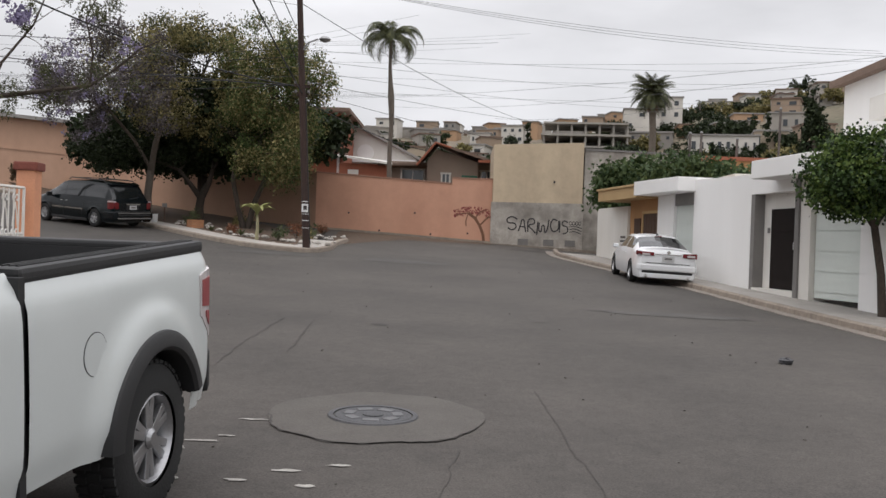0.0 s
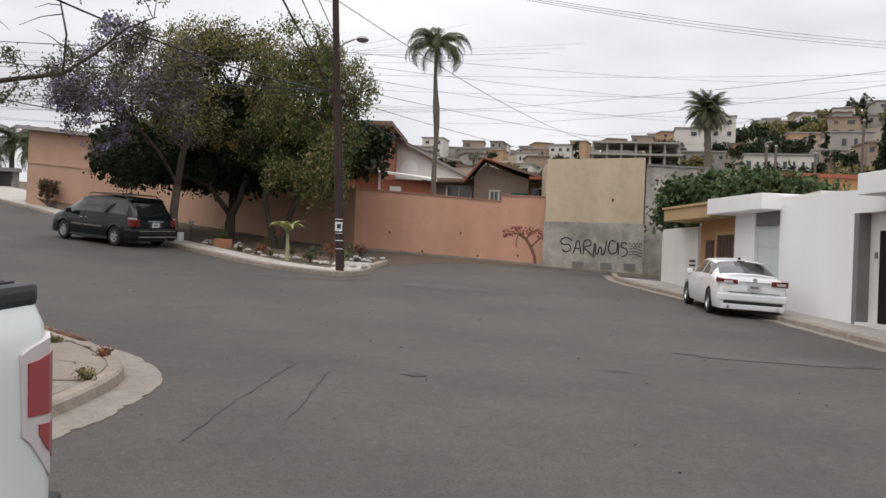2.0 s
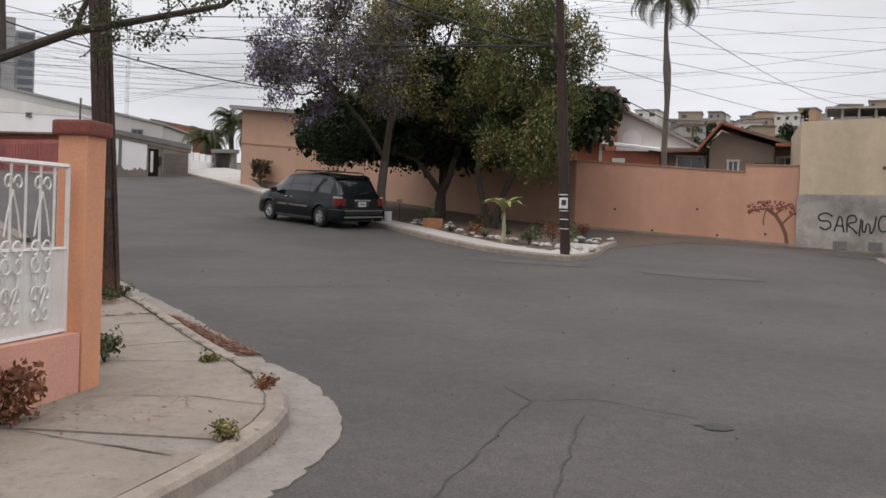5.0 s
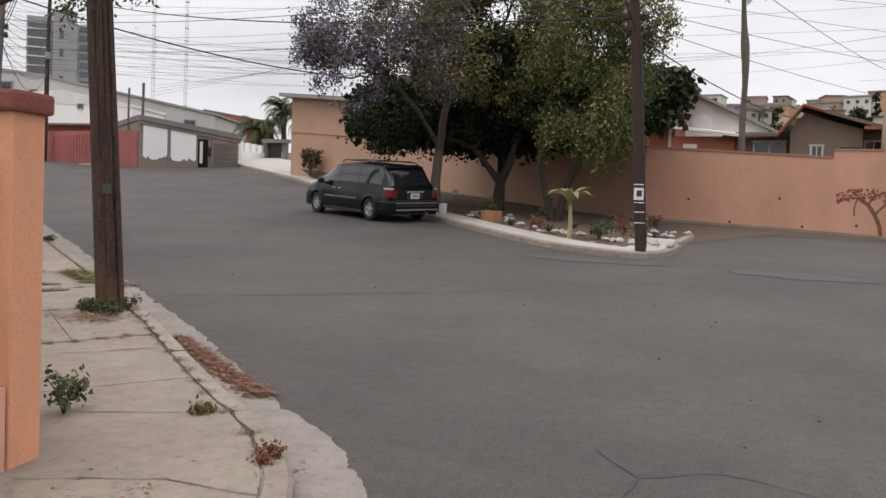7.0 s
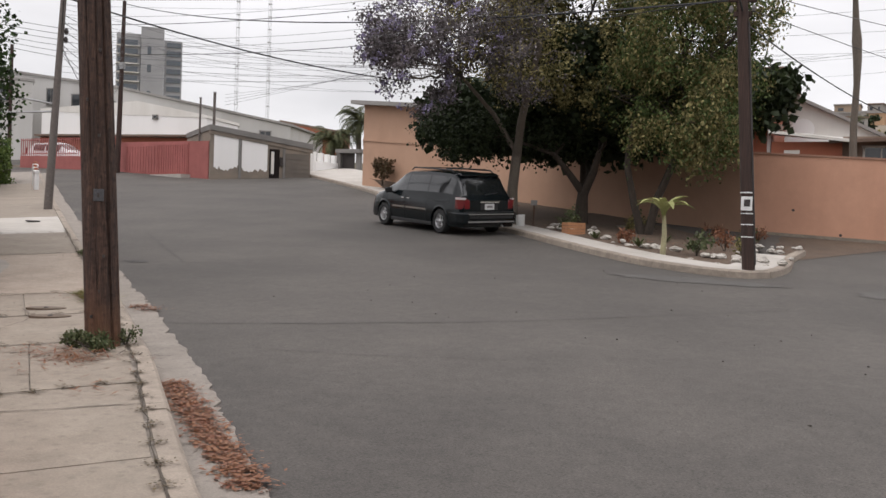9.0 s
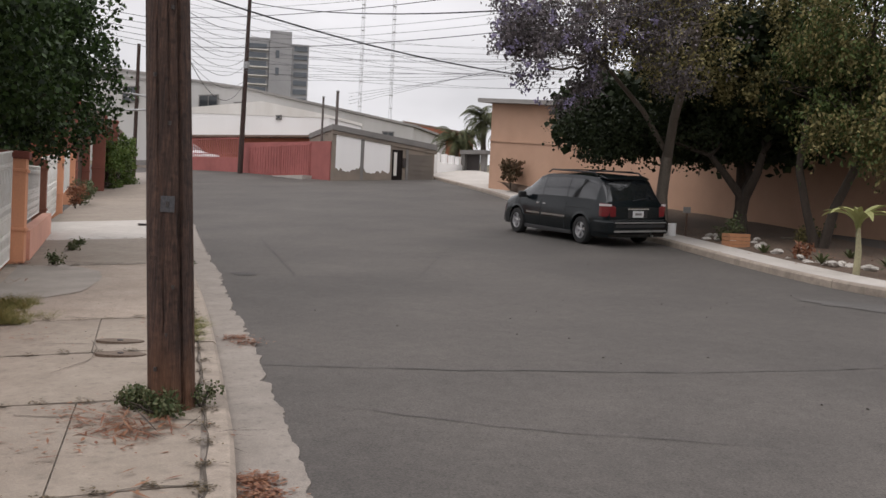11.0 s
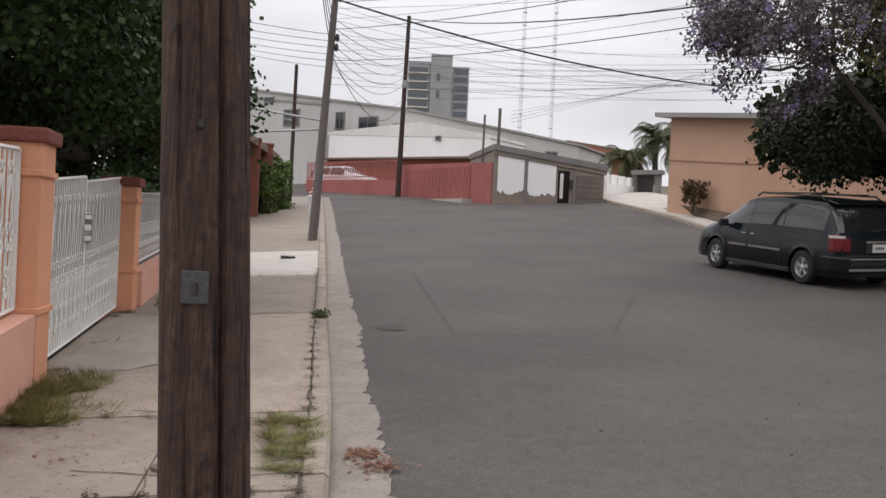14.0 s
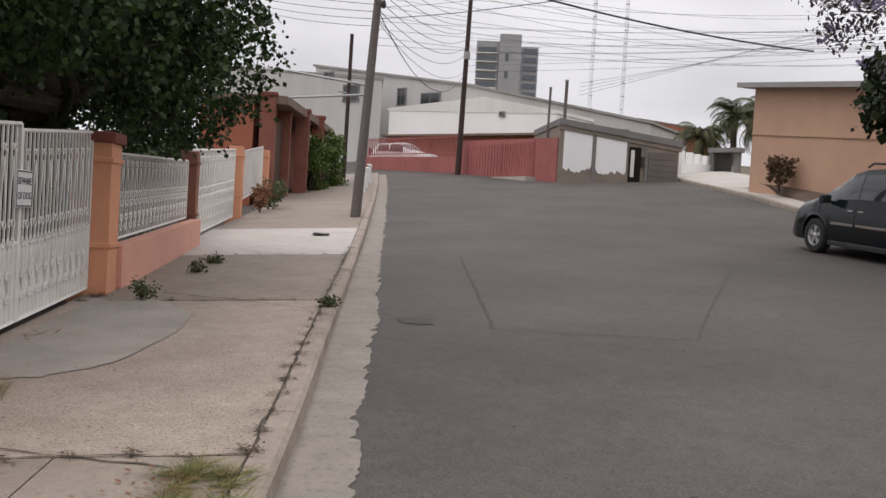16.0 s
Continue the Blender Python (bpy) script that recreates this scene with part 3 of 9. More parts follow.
HOUSE_CONCRETE = mat("house_pavement_concrete", (0.33, 0.31, 0.285), 0.9, 0.16, 0.9, 55.0, 0.35, 0, (0.22, 0.205, 0.185), 0.8, rand=0.07)
# pavement before the white houses
PAVE_R = thing("pavement_houses", "concrete pavement before the white house", "pavement", kind="structure")
FACE = lambda y: 8.5 - 0.184 * (y - 26.0)
kr = offset(KERB_R, -0.175)
for y0, y1 in ((-22, -10), (-10, 0), (0, 8), (8, 14), (14, 18), (18, 20.5), (20.5, 23.3), (23.3, 26), (26, 29), (29, 32), (32, 35), (35, 38), (38, 41)):
    kx = lambda y: min(kr, key=lambda p: abs(p[1] - y))[0]
    slab(shrink([(kx(y0), y0), (FACE(y0) + 0.4, y0), (FACE(y1) + 0.4, y1), (kx(y1), y1)], 0.012), HOUSE_CONCRETE, PAVE_R)

# planted corner: path inside the kerb, then soil that climbs to the wall
WALL_A0, WALL_A1, WALL_B1 = (-7.0, 46.0), (1.55, 46.4), (-27.3, 55.5)
kb = offset(KERB_B, 0.17)
walk_in = offset(KERB_B, 1.05)
PAVE_B = thing("pavement_garden", "narrow pale concrete path round the planted corner", "pavement", kind="structure")
for i in range(4, len(kb) - 5, 5):
    slab(kb[i : i + 6] + walk_in[i : i + 6][::-1], NEW_CONCRETE, PAVE_B, 0.152)


wide = offset(KERB_B, 4.6)
for i in range(4, len(kb) - 5, 5):
    if walk_in[i][0] < -26.8:
        slab(walk_in[i : i + 6] + wide[i : i + 6][::-1], NEW_CONCRETE, PAVE_B, 0.15)
soil = Geo()
bl = [p for p in walk_in]
rows = []
for i in range(0, len(bl), 2):
    p = Vector(bl[i])
    if p.x < -27.6:
        continue
    # foot of the wall opposite
    if p.y < 36.6 and p.x > -6:
        q = Vector((-6.2, 45.9))
    else:
        t = min(max((p.x - (-5.5)) / (-26.5 + 5.5), 0), 1)
        q = Vector(WALL_A0).lerp(Vector(WALL_B1), t)
    zq = 1.95 + (q - Vector(WALL_A0)).length / 23.4 * 2.55
    row = []
    for k in range(11):
        u = k / 10
        r = p.lerp(q, u)
        z0 = G(p.x, p.y) + 0.12
        row.append((r.x, r.y, z0 + (zq - z0) * (u**0.8) + 0.05 * noise.noise(Vector((r.x, r.y, 0)) * 0.9)))
    rows.append(row)
for a, b in zip(rows, rows[1:]):
    soil.strip(a, b)
part_soil = tagged(part("planting_bed", soil, SOIL, smooth=True), "bare brown soil of the planted corner", "soil", kind="structure")


def bed_height(x, y):
    """Height of the planting bed at a place."""
    best = min((p for r in rows for p in r), key=lambda p: (p[0] - x) ** 2 + (p[1] - y) ** 2)
    return best[2]


# ---- walls ----
def wall_run(g, a, b, z0a, z0b, z1a, z1b, thick):
    """A wall between two plan points; its face lies on the line, its body behind (to the left of a to b)."""
    d = (Vector(b) - Vector(a)).normalized()
    o = Vector((-d.y, d.x)) * thick
    poly = [a, b, (b[0] + o.x, b[1] + o.y), (a[0] + o.x, a[1] + o.y)]
    return g.prism(poly, [z0a, z0b, z0b, z0a], [z1a, z1b, z1b, z1a])


W1 = thing("wall_peach", "long peach stucco boundary wall, stained, with small drain holes", "wall", kind="structure")
g = Geo()
step = (-0.42, 46.31)
wall_run(g, WALL_A0, step, 1.2, 1.1, 4.8, 4.47, 0.2)
part("wall_body", g, PEACH, W1)
g = Geo()
wall_run(g, step, WALL_A1, 1.1, 1.1, 4.75, 4.75, 0.2)
part("wall_body", g, PEACH, W1)
g = Geo()
wb_mid = (-20.0, 52.08)
wall_run(g, wb_mid, WALL_A0, 1.6, 1.2, 5.35, 4.8, 0.2)
part("wall_body", g, PEACH_HOUSE, W1)
for a, b, za, zb in ((WALL_A0, step, 4.8, 4.47), (step, WALL_A1, 4.75, 4.75), (wb_mid, WALL_A0, 5.35, 4.8)):
    g = Geo()
    d = (Vector(b) - Vector(a)).normalized()
    o = Vector((-d.y, d.x))
    a2, b2 = Vector(a) - o * 0.03, Vector(b) - o * 0.03
    wall_run(g, tuple(a2), tuple(b2), za + 0.002, zb + 0.002, za + 0.07, zb + 0.07, 0.26)
    part("wall_cap", g, PEACH_CAP, W1)
for x, z in ((-5.4, 2.9), (-3.9, 2.1), (-2.2, 3.0), (-4.6, 1.95), (-1.4, 2.0), (0.4, 2.1)):
    y = 46.0 + (x + 7) / 8.55 * 0.4
    part("drain_hole", Geo().lathe((x, y + 0.02, z), [(0.035, -0.03), (0.05, -0.03), (0.05, 0.01)], 8, "Y"), IRON_DARK, W1)
g = Geo()
pth = [(-6.6, 45.82), (-3, 45.98), (1.55, 46.2)]
for a, b in zip(pth, pth[1:]):
    wall_run(g, a, b, 1.2, 1.2, G(*a) + 0.1, G(*b) + 0.1, 0.16)
tagged(part("kerb_wall_foot", g, KERB), "thin concrete ledge along the foot of the peach wall", "kerb", kind="structure")

# tree painted on the peach wall, in its right corner
mural = thing("wall_painting_tree", "faded maroon tree painted on the peach wall", "mural")
g = Geo()
rnd = random.Random(4)
def wy(x):
    return 46.0 + (x + 7) / 8.55 * 0.4 - 0.006
def brush(g, pts, w):
    for (x0, z0), (x1, z1) in zip(pts, pts[1:]):
        d = Vector((x1 - x0, z1 - z0)).normalized() * w / 2
        g.add([(x0 - d.y, wy(x0), z0 + d.x), (x0 + d.y, wy(x0), z0 - d.x), (x1 + d.y, wy(x1), z1 - d.x), (x1 - d.y, wy(x1), z1 + d.x)], [(0, 1, 2, 3)])
brush(g, [(1.2, 1.75), (1.15, 2.1), (0.98, 2.5), (0.75, 2.85), (0.4, 3.1)], 0.14)
brush(g, [(0.75, 2.85), (0.95, 3.15), (1.3, 3.3)], 0.08)
brush(g, [(0.98, 2.5), (1.25, 2.8), (1.42, 2.95)], 0.08)
brush(g, [(0.4, 3.1), (0.05, 3.05), (-0.25, 2.95)], 0.06)
brush(g, [(0.4, 3.1), (0.3, 2.7), (0.32, 2.45)], 0.05)
part("painted_trunk", g, BROWN_PAINT, mural)
g = Geo()
for _ in range(170):
    x, z = rnd.uniform(-0.3, 1.5), rnd.uniform(3.05, 3.42)
    z -= 0.25 * ((x - 0.6) ** 2)
    brush(g, [(x, z), (x + rnd.uniform(-0.09, 0.09), z + rnd.uniform(-0.05, 0.05))], 0.045)
part("painted_crown", g, MAROON, mural)

# blind gable with graffiti, and the rougher wall beside it
W2 = thing("wall_graffiti", "tall blind wall, cream plaster above raw cement with graffiti", "wall", kind="structure")
part("plaster_upper", Geo().prism([(1.56, 46.28), (5.95, 46.5), (5.95, 52), (1.56, 52)], 3.68, [6.47, 6.72, 6.72, 6.47]), CREAM, W2)
part("cement_lower", Geo().prism([(1.5, 46.22), (6.0, 46.44), (6.0, 51.9), (1.5, 51.9)], 1.0, [3.68, 3.74, 3.74, 3.68]), CEMENT, W2)
for x, z, w, h in ((2.75, 5.05, 0.55, 0.6), (4.75, 5.2, 0.5, 0.75)):
    part("repaired_plaster", Geo().box((x, 46.33 + (x - 1.5) * 0.05, z), (w, 0.03, h)), CREAM, W2)
part("vent_hole", Geo().box((4.55, 46.425, 4.75), (0.09, 0.03, 0.12)), IRON_DARK, W2)
for x in (3.1, 4.35, 5.4):
    part("drain_opening", Geo().box((x, 46.24 + (x - 1.5) * 0.05, 1.78), (0.5, 0.12, 0.3)), GREY_TRIM, W2)
W3 = thing("wall_cement_side", "dark unpainted cement wall set back from the graffiti wall", "wall", kind="structure")
part("wall_body", Geo().prism([(6.02, 46.6), (11.5, 47.6), (11.5, 52), (6.02, 52)], 1.0, [6.35, 6.35, 6.35, 6.35]), CEMENT, W3)
part("coping", Geo().prism([(6.02, 46.55), (11.6, 47.55), (11.6, 52), (6.02, 52)], 6.352, 6.45), GREY_TRIM, W3)
g = Geo()
wall_run(g, (1.2, 45.9), (7.2, 46.2), 1.2, 1.2, G(3, 46) + 0.14, G(7, 46) + 0.14, 0.3)
tagged(part("kerb_graffiti", g, KERB), "rough concrete ledge before the graffiti wall", "kerb", kind="structure")

graf = thing("graffiti", "black spray-painted letters on raw cement", "graffiti")


def scrawl(pts, w=0.06):
    g = Geo()
    yy = lambda x: 46.22 + (x - 1.5) * 0.049 - 0.008
    sm = line_points(pts, 0.05)
    for (x0, z0), (x1, z1) in zip(sm, sm[1:]):
        d = Vector((x1 - x0, z1 - z0))
        if d.length < 1e-5:
            continue
        d = d.normalized() * w / 2
        g.add([(x0 - d.y - d.x * 0.3, yy(x0), z0 + d.x), (x0 + d.y - d.x * 0.3, yy(x0), z0 - d.x), (x1 + d.y, yy(x1), z1 - d.x), (x1 - d.y, yy(x1), z1 + d.x)], [(0, 1, 2, 3)])
    part("stroke", g, INK, graf)


gx0, gz0 = 2.25, 2.25
for pts in (
    [(0.55, 0.62), (0.3, 0.74), (0.05, 0.62), (0.12, 0.45), (0.42, 0.42), (0.5, 0.25), (0.3, 0.1), (0.1, 0.2)],
    [(0.62, 0.05), (0.72, 0.35), (0.82, 0.62), (0.92, 0.3), (0.98, 0.02)],
    [(0.66, 0.28), (0.95, 0.26)],
    [(1.08, 0.02), (1.1, 0.6), (1.34, 0.66), (1.38, 0.45), (1.12, 0.34), (1.3, 0.15), (1.45, -0.02)],
    [(1.52, -0.1), (1.56, 0.55)],
    [(1.62, 0.5), (1.68, 0.05), (1.82, 0.38), (1.94, 0.02), (2.1, 0.66)],
    [(2.5, 0.62), (2.3, 0.68), (2.18, 0.4), (2.3, 0.1), (2.55, 0.2), (2.6, 0.6), (2.62, 0.05)],
    [(3.02, 0.55), (2.82, 0.62), (2.76, 0.42), (3.0, 0.32), (3.0, 0.08), (2.78, -0.02)],
):
    scrawl([(gx0 + x, gz0 + z) for x, z in pts])
for k in range(4):
    cx = gx0 + 3.15 + k * 0.15
    scrawl([(cx + 0.06 * math.cos(a), gz0 + 0.52 + 0.09 * math.sin(a)) for a in np.arange(0, 6.5, 0.5)], 0.03)
for k in range(3):
    scrawl([(gx0 + 3.1, gz0 + 0.34 - 0.13 * k), (gx0 + 3.35, gz0 + 0.38 - 0.13 * k), (gx0 + 3.7, gz0 + 0.28 - 0.14 * k)], 0.035)

# long peach house at the end of the garden wall
PH = thing("peach_house", "long flat-roofed peach stucco house with a ledge line", "house")
d = (Vector(WALL_A0) - Vector(WALL_B1)).normalized()
ph_end = (wb_mid[0], wb_mid[1])
g = Geo()
wall_run(g, (WALL_B1[0], WALL_B1[1]), ph_end, 3.4, 1.8, 8.2, 7.3, 9.0)
part("wall", g, PEACH_HOUSE, PH)
g = Geo()
o = Vector((-d.y, d.x))
a2, b2 = Vector(WALL_B1) - d * 0.55 - o * 0.5, Vector(ph_end) - o * 0.5
wall_run(g, tuple(a2), tuple(b2), 8.202, 7.302, 8.4, 7.5, 10.0)
part("roof", g, ROOF_GREY, PH)
g = Geo()
a2, b2 = Vector(WALL_B1) - o * 0.05, Vector(ph_end) - o * 0.05
wall_run(g, tuple(a2), tuple(b2), 6.28, 5.6, 6.38, 5.7, 0.1)
part("ledge", g, PEACH_HOUSE, PH)

# ---- white houses along the first street ----
FX, FY = -0.181, 0.983  # along the facade, away from the start


def FP(y, out=0.0):
    """Plan place on the facade line at y, out metres before it."""
    return (FACE(y) - FY * out, y + FX * out)


def facade_box(g, y0, y1, z0, z1, out0, out1):
    return g.prism([FP(y0, out1), FP(y0, out0), FP(y1, out0), FP(y1, out1)], z0, z1)


WH = thing("white_house", "single-storey white house with garages and a recessed dark door", "house")
part("wall", facade_box(Geo(), 27.2, 30.95, 0.2, [3.86, 3.86, 3.93, 3.93], -7, 0.0), WHITE, WH)
part("wall", facade_box(Geo(), 27.2, 24.8, 3.29, 3.85, -7, 0.0), WHITE, WH, "white lintel over the door recess")
part("recess_wall", facade_box(Geo(), 27.2, 24.8, 0.2, 3.29, -7, -0.32), WHITE_OLD, WH)
part("jamb", facade_box(Geo(), 27.2, 27.0, 0.2, 3.288, -0.32, -0.01), GREY_TRIM, WH, "grey painted recess jamb")
part("pier", facade_box(Geo(), 24.8, 24.62, 0.2, 3.6, -0.6, 0.04), GREY_TRIM, WH, "rough grey pier")
part("step", facade_box(Geo(), 27.0, 24.82, 0.3, 0.66, -0.31, 0.02), WHITE_OLD, WH, "white painted door step")
door = part("door", facade_box(Geo(), 26.5, 25.05, 0.665, 2.86, -0.31, -0.25), BLACKISH, WH, "dark brown street door", bevel=0.008)
for k in range(3):
    part("door_panel", facade_box(Geo(), 26.3, 25.25, 1.0 + k * 0.62, 1.52 + k * 0.62, -0.248, -0.236), BLACKISH, door)
part("door_handle", facade_box(Geo(), 25.25, 25.2, 1.75, 1.95, -0.23, -0.19), GALV, door)
part("doorbell", facade_box(Geo(), 26.75, 26.66, 2.2, 2.35, -0.31, -0.28), GREY_TRIM, WH)
# right garage bay
part("wall", facade_box(Geo(), 24.62, 24.15, 0.2, 3.6, -7, -0.02), WHITE_OLD, WH)
part("wall", facade_box(Geo(), 22.05, 17.0, 0.2, 3.6, -7, -0.02), WHITE, WH)
part("lintel", facade_box(Geo(), 24.15, 22.05, 2.78, 3.6, -7, -0.02), WHITE, WH)
gd = part("garage_door", facade_box(Geo(), 24.14, 22.06, 0.55, 2.78, -0.25, -0.18), PALE_GREEN, WH, "pale green sectional garage door")
for k in range(4):
    part("door_section", facade_box(Geo(), 24.12, 22.08, 0.72 + k * 0.51, 1.2 + k * 0.51, -0.178, -0.16), PALE_GREEN, gd)
part("canopy", facade_box(Geo(), 25.85, 16.5, 3.61, 4.1, -7, 0.75), WHITE, WH, "deep white concrete canopy", bevel=0.02)
# left garage bay under its canopy
part("wall", facade_box(Geo(), 30.95, 31.12, 0.2, 3.55, -7, -0.06), WHITE, WH)
part("wall", facade_box(Geo(), 32.7, 34.1, 0.2, 3.55, -7, -0.06), WHITE, WH)
part("lintel", facade_box(Geo(), 31.12, 32.7, 3.15, 3.55, -7, -0.1), GREY_TRIM, WH)
gd = part("garage_door", facade_box(Geo(), 31.13, 32.69, 0.6, 3.15, -0.25, -0.18), PALE_GREEN, WH, "pale garage door")
for k in range(4):
    part("door_section", facade_box(Geo(), 31.15, 32.67, 0.78 + k * 0.58, 1.33 + k * 0.58, -0.178, -0.16), PALE_GREEN, gd)
part("canopy", facade_box(Geo(), 30.9, 34.75, 3.56, [4.02, 4.02, 4.06, 4.06], -7, 0.62), WHITE, WH, "deep white concrete canopy", bevel=0.02)
part("gas_meter", facade_box(Geo(), 34.0, 33.8, 1.5, 1.95, -0.05, 0.1), GALV, WH)
part("intercom", facade_box(Geo(), 18.6, 18.3, 1.9, 2.5, -0.02, 0.03), GREY_TRIM, WH)
# ochre house beyond
OH = thing("ochre_house", "small ochre house with a wooden garage door", "house")
part("wall", facade_box(Geo(), 34.12, 37.4, 0.3, 3.5, -6, -0.3), ORANGE_WALL, OH)
part("canopy", facade_box(Geo(), 34.78, 39.0, 3.5, 3.92, -6, 0.5), OCHRE, OH, "ochre concrete canopy with a thin lip", bevel=0.015)
part("lip", facade_box(Geo(), 34.78, 39.05, 3.922, 4.0, -6, 0.56), OCHRE, OH)
gd = part("garage_door", facade_box(Geo(), 34.5, 35.9, 0.8, 2.95, -0.3, -0.26), WOOD_DARK, OH, "dark wooden garage door")
for k in range(5):
    part("plank", facade_box(Geo(), 34.52 + k * 0.275, 34.76 + k * 0.275, 0.82, 2.93, -0.258, -0.24), WOOD_DARK, gd)
part("door", facade_box(Geo(), 36.25, 36.85, 0.8, 2.8, -0.3, -0.25), WOOD_DARK, OH, "brown wooden door")
for y0, y1, z0, z1 in ((34.42, 34.5, 0.8, 3.05), (35.9, 35.98, 0.8, 3.05), (34.42, 35.98, 2.96, 3.06)):
    part("door_frame", facade_box(Geo(), y0, y1, z0, z1, -0.3, -0.22), OCHRE, OH)
GW = thing("low_cement_wall", "pale cement garden wall beside the ochre house", "wall", kind="structure")
part("wall_body", facade_box(Geo(), 37.42, 41.0, 0.5, 3.3, -2.5, -0.2), WHITE_OLD, GW)
for k in range(6):
    part("vent_slat", facade_box(Geo(), 37.6, 38.1, 1.25 + k * 0.16, 1.32 + k * 0.16, -0.2, -0.17), IRON_DARK, GW)
# high white house behind the street tree, with a brown roof edge
TH = thing("tall_white_house", "two-storey white house with a dark brown roof edge", "house")
part("wall", Geo().prism([(13.5, 26), (22, 26), (22, 34.0), (13.5, 34.0)], 0.5, [7.66, 8.9, 8.9, 7.66]), WHITE, TH)
part("roof", Geo().prism([(13.1, 25.6), (22.4, 25.6), (22.4, 34.4), (13.1, 34.4)], [7.62, 8.92, 8.92, 7.62], [7.86, 9.2, 9.2, 7.86]), ROOF, TH)
part("balcony", Geo().prism([(12.7, 27.0), (13.49, 27.0), (13.49, 30.0), (12.7, 30.0)], 5.9, 6.6), WHITE_OLD, TH)
BW = thing("ochre_back_wall", "long ochre wall with a terracotta coping behind the garages", "wall", kind="structure")
part("wall_body", Geo().prism([(10.3, 45.0), (19, 45.2), (19, 45.5), (10.3, 45.3)], 1.0, 5.95), ORANGE_WALL, BW)
part("coping", Geo().prism([(10.2, 44.9), (19.1, 45.1), (19.1, 45.6), (10.2, 45.4)], 5.952, 6.12), TERRACOTTA, BW)
part("wall_body", Geo().prism([(10.3, 36.0), (13.2, 36.0), (13.2, 45), (10.3, 45)], 1.0, 4.6), WHITE_OLD, BW)

# ---- houses behind the peach wall ----
def window(parent, c, w, h, face=(0, -1), frame_mat=WHITE_OLD, bars=1):
    """A framed pane set proud of a wall; face: its outward direction."""
    f = Vector((*face, 0)).normalized()
    s = Vector((-f.y, f.x, 0))
    rot = Matrix((s, f, Vector((0, 0, 1)))).transposed()
    win = part("window", Geo().box(c, (w, 0.05, h), m=rot), GLASS_HOUSE, parent, "dark glazed window")
    for dx, dz, ww, hh in ((0, h / 2, w + 0.16, 0.09), (0, -h / 2, w + 0.16, 0.09), (-w / 2, 0, 0.09, h), (w / 2, 0, 0.09, h)) + tuple((w * (k + 1) / (bars + 1) - w / 2, 0, 0.05, h) for k in range(bars)):
        part("window_frame", Geo().box(Vector(c) + s * dx + f * 0.02 + Vector((0, 0, dz)), (ww, 0.07, hh), m=rot), frame_mat, win)
    return win


HT = thing("taupe_house", "taupe bungalow with a brown gabled roof behind the wall", "house")
part("wall", Geo().prism([(-4.2, 54), (4.2, 54), (4.2, 62), (-4.2, 62)], 1.5, 6.15), TAUPE, HT)
part("wall", Geo().prism([(-1.9, 52.4), (0.9, 52.4), (0.9, 54.1), (-1.9, 54.1)], 1.5, 6.1), TAUPE, HT, "projecting gabled bay")
g = Geo().add([(-1.9, 52.4, 6.1), (0.9, 52.4, 6.1), (-1.4, 52.4, 6.75), (-1.9, 54.1, 6.1), (0.9, 54.1, 6.1), (-1.4, 54.1, 6.75)], [(0, 1, 2), (3, 5, 4), (0, 2, 5, 3), (1, 4, 5, 2), (0, 3, 4, 1)])
part("gable", g, TAUPE, HT)


def roof_sheet(pts, thick=0.14):
    """A sloped roof plane of four corners, with thickness."""
    return Geo().add([*pts, *[(x, y, z - thick) for x, y, z in pts]], [(0, 1, 2, 3), (7, 6, 5, 4), (0, 4, 5, 1), (1, 5, 6, 2), (2, 6, 7, 3), (3, 7, 4, 0)])


part("roof", roof_sheet([(-1.45, 51.7, 7.1), (1.95, 51.7, 6.1), (1.95, 62.5, 6.5), (-1.45, 58, 7.6)]), ROOF, HT)
part("roof", roof_sheet([(-1.44, 51.7, 7.1), (-2.45, 51.7, 5.85), (-2.6, 57, 6.2), (-1.44, 58, 7.6)]), ROOF, HT)
part("roof", roof_sheet([(-4.7, 53.3, 5.95), (4.6, 53.3, 6.3), (4.6, 62.5, 7.0), (-4.7, 62.5, 6.6)]), ROOF, HT)
part("fascia", Geo().tube([(-2.45, 51.68, 5.78), (-1.45, 51.68, 7.03), (-0.6, 51.68, 6.78)], 0.07, 4), TERRACOTTA, HT, "reddish brown barge board")
part("fascia", Geo().box((1.7, 51.72, 6.1), (1.6, 0.06, 0.14)), TERRACOTTA, HT)
window(HT, (-2.75, 53.96, 5.25), 1.3, 0.95)
window(HT, (-0.85, 52.36, 4.95), 0.45, 0.95)
window(HT, (1.45, 53.96, 5.35), 0.7, 0.8)
aw = part("awning", roof_sheet([(-0.1, 51.6, 5.05), (0.95, 51.6, 5.05), (0.85, 52.38, 5.35), (0.05, 52.38, 5.35)], 0.03), mat("green_canvas", (0.02, 0.1, 0.06), 0.8), HT, "small dark green canvas awning")
HR = thing("terracotta_house", "two-storey terracotta house with wide eaves behind the trees", "house")
part("wall", Geo().prism([(-12, 55), (-7.1, 55), (-7.1, 62), (-12, 62)], 1.5, 8.9), TERRACOTTA, HR)
part("roof", Geo().prism([(-12.6, 54.2), (-6.5, 54.2), (-6.5, 62.6), (-12.6, 62.6)], 8.9, 9.12), ROOF, HR)
part("eave", Geo().prism([(-12.6, 54.1), (-6.6, 54.1), (-6.6, 55), (-12.6, 55)], 6.5, 6.7), ROOF, HR)
part("corner_trim", Geo().box((-7.15, 54.95, 5.2), (0.14, 0.14, 2.4)), WHITE, HR)
window(HR, (-7.6, 54.96, 7.7), 0.6, 1.1)
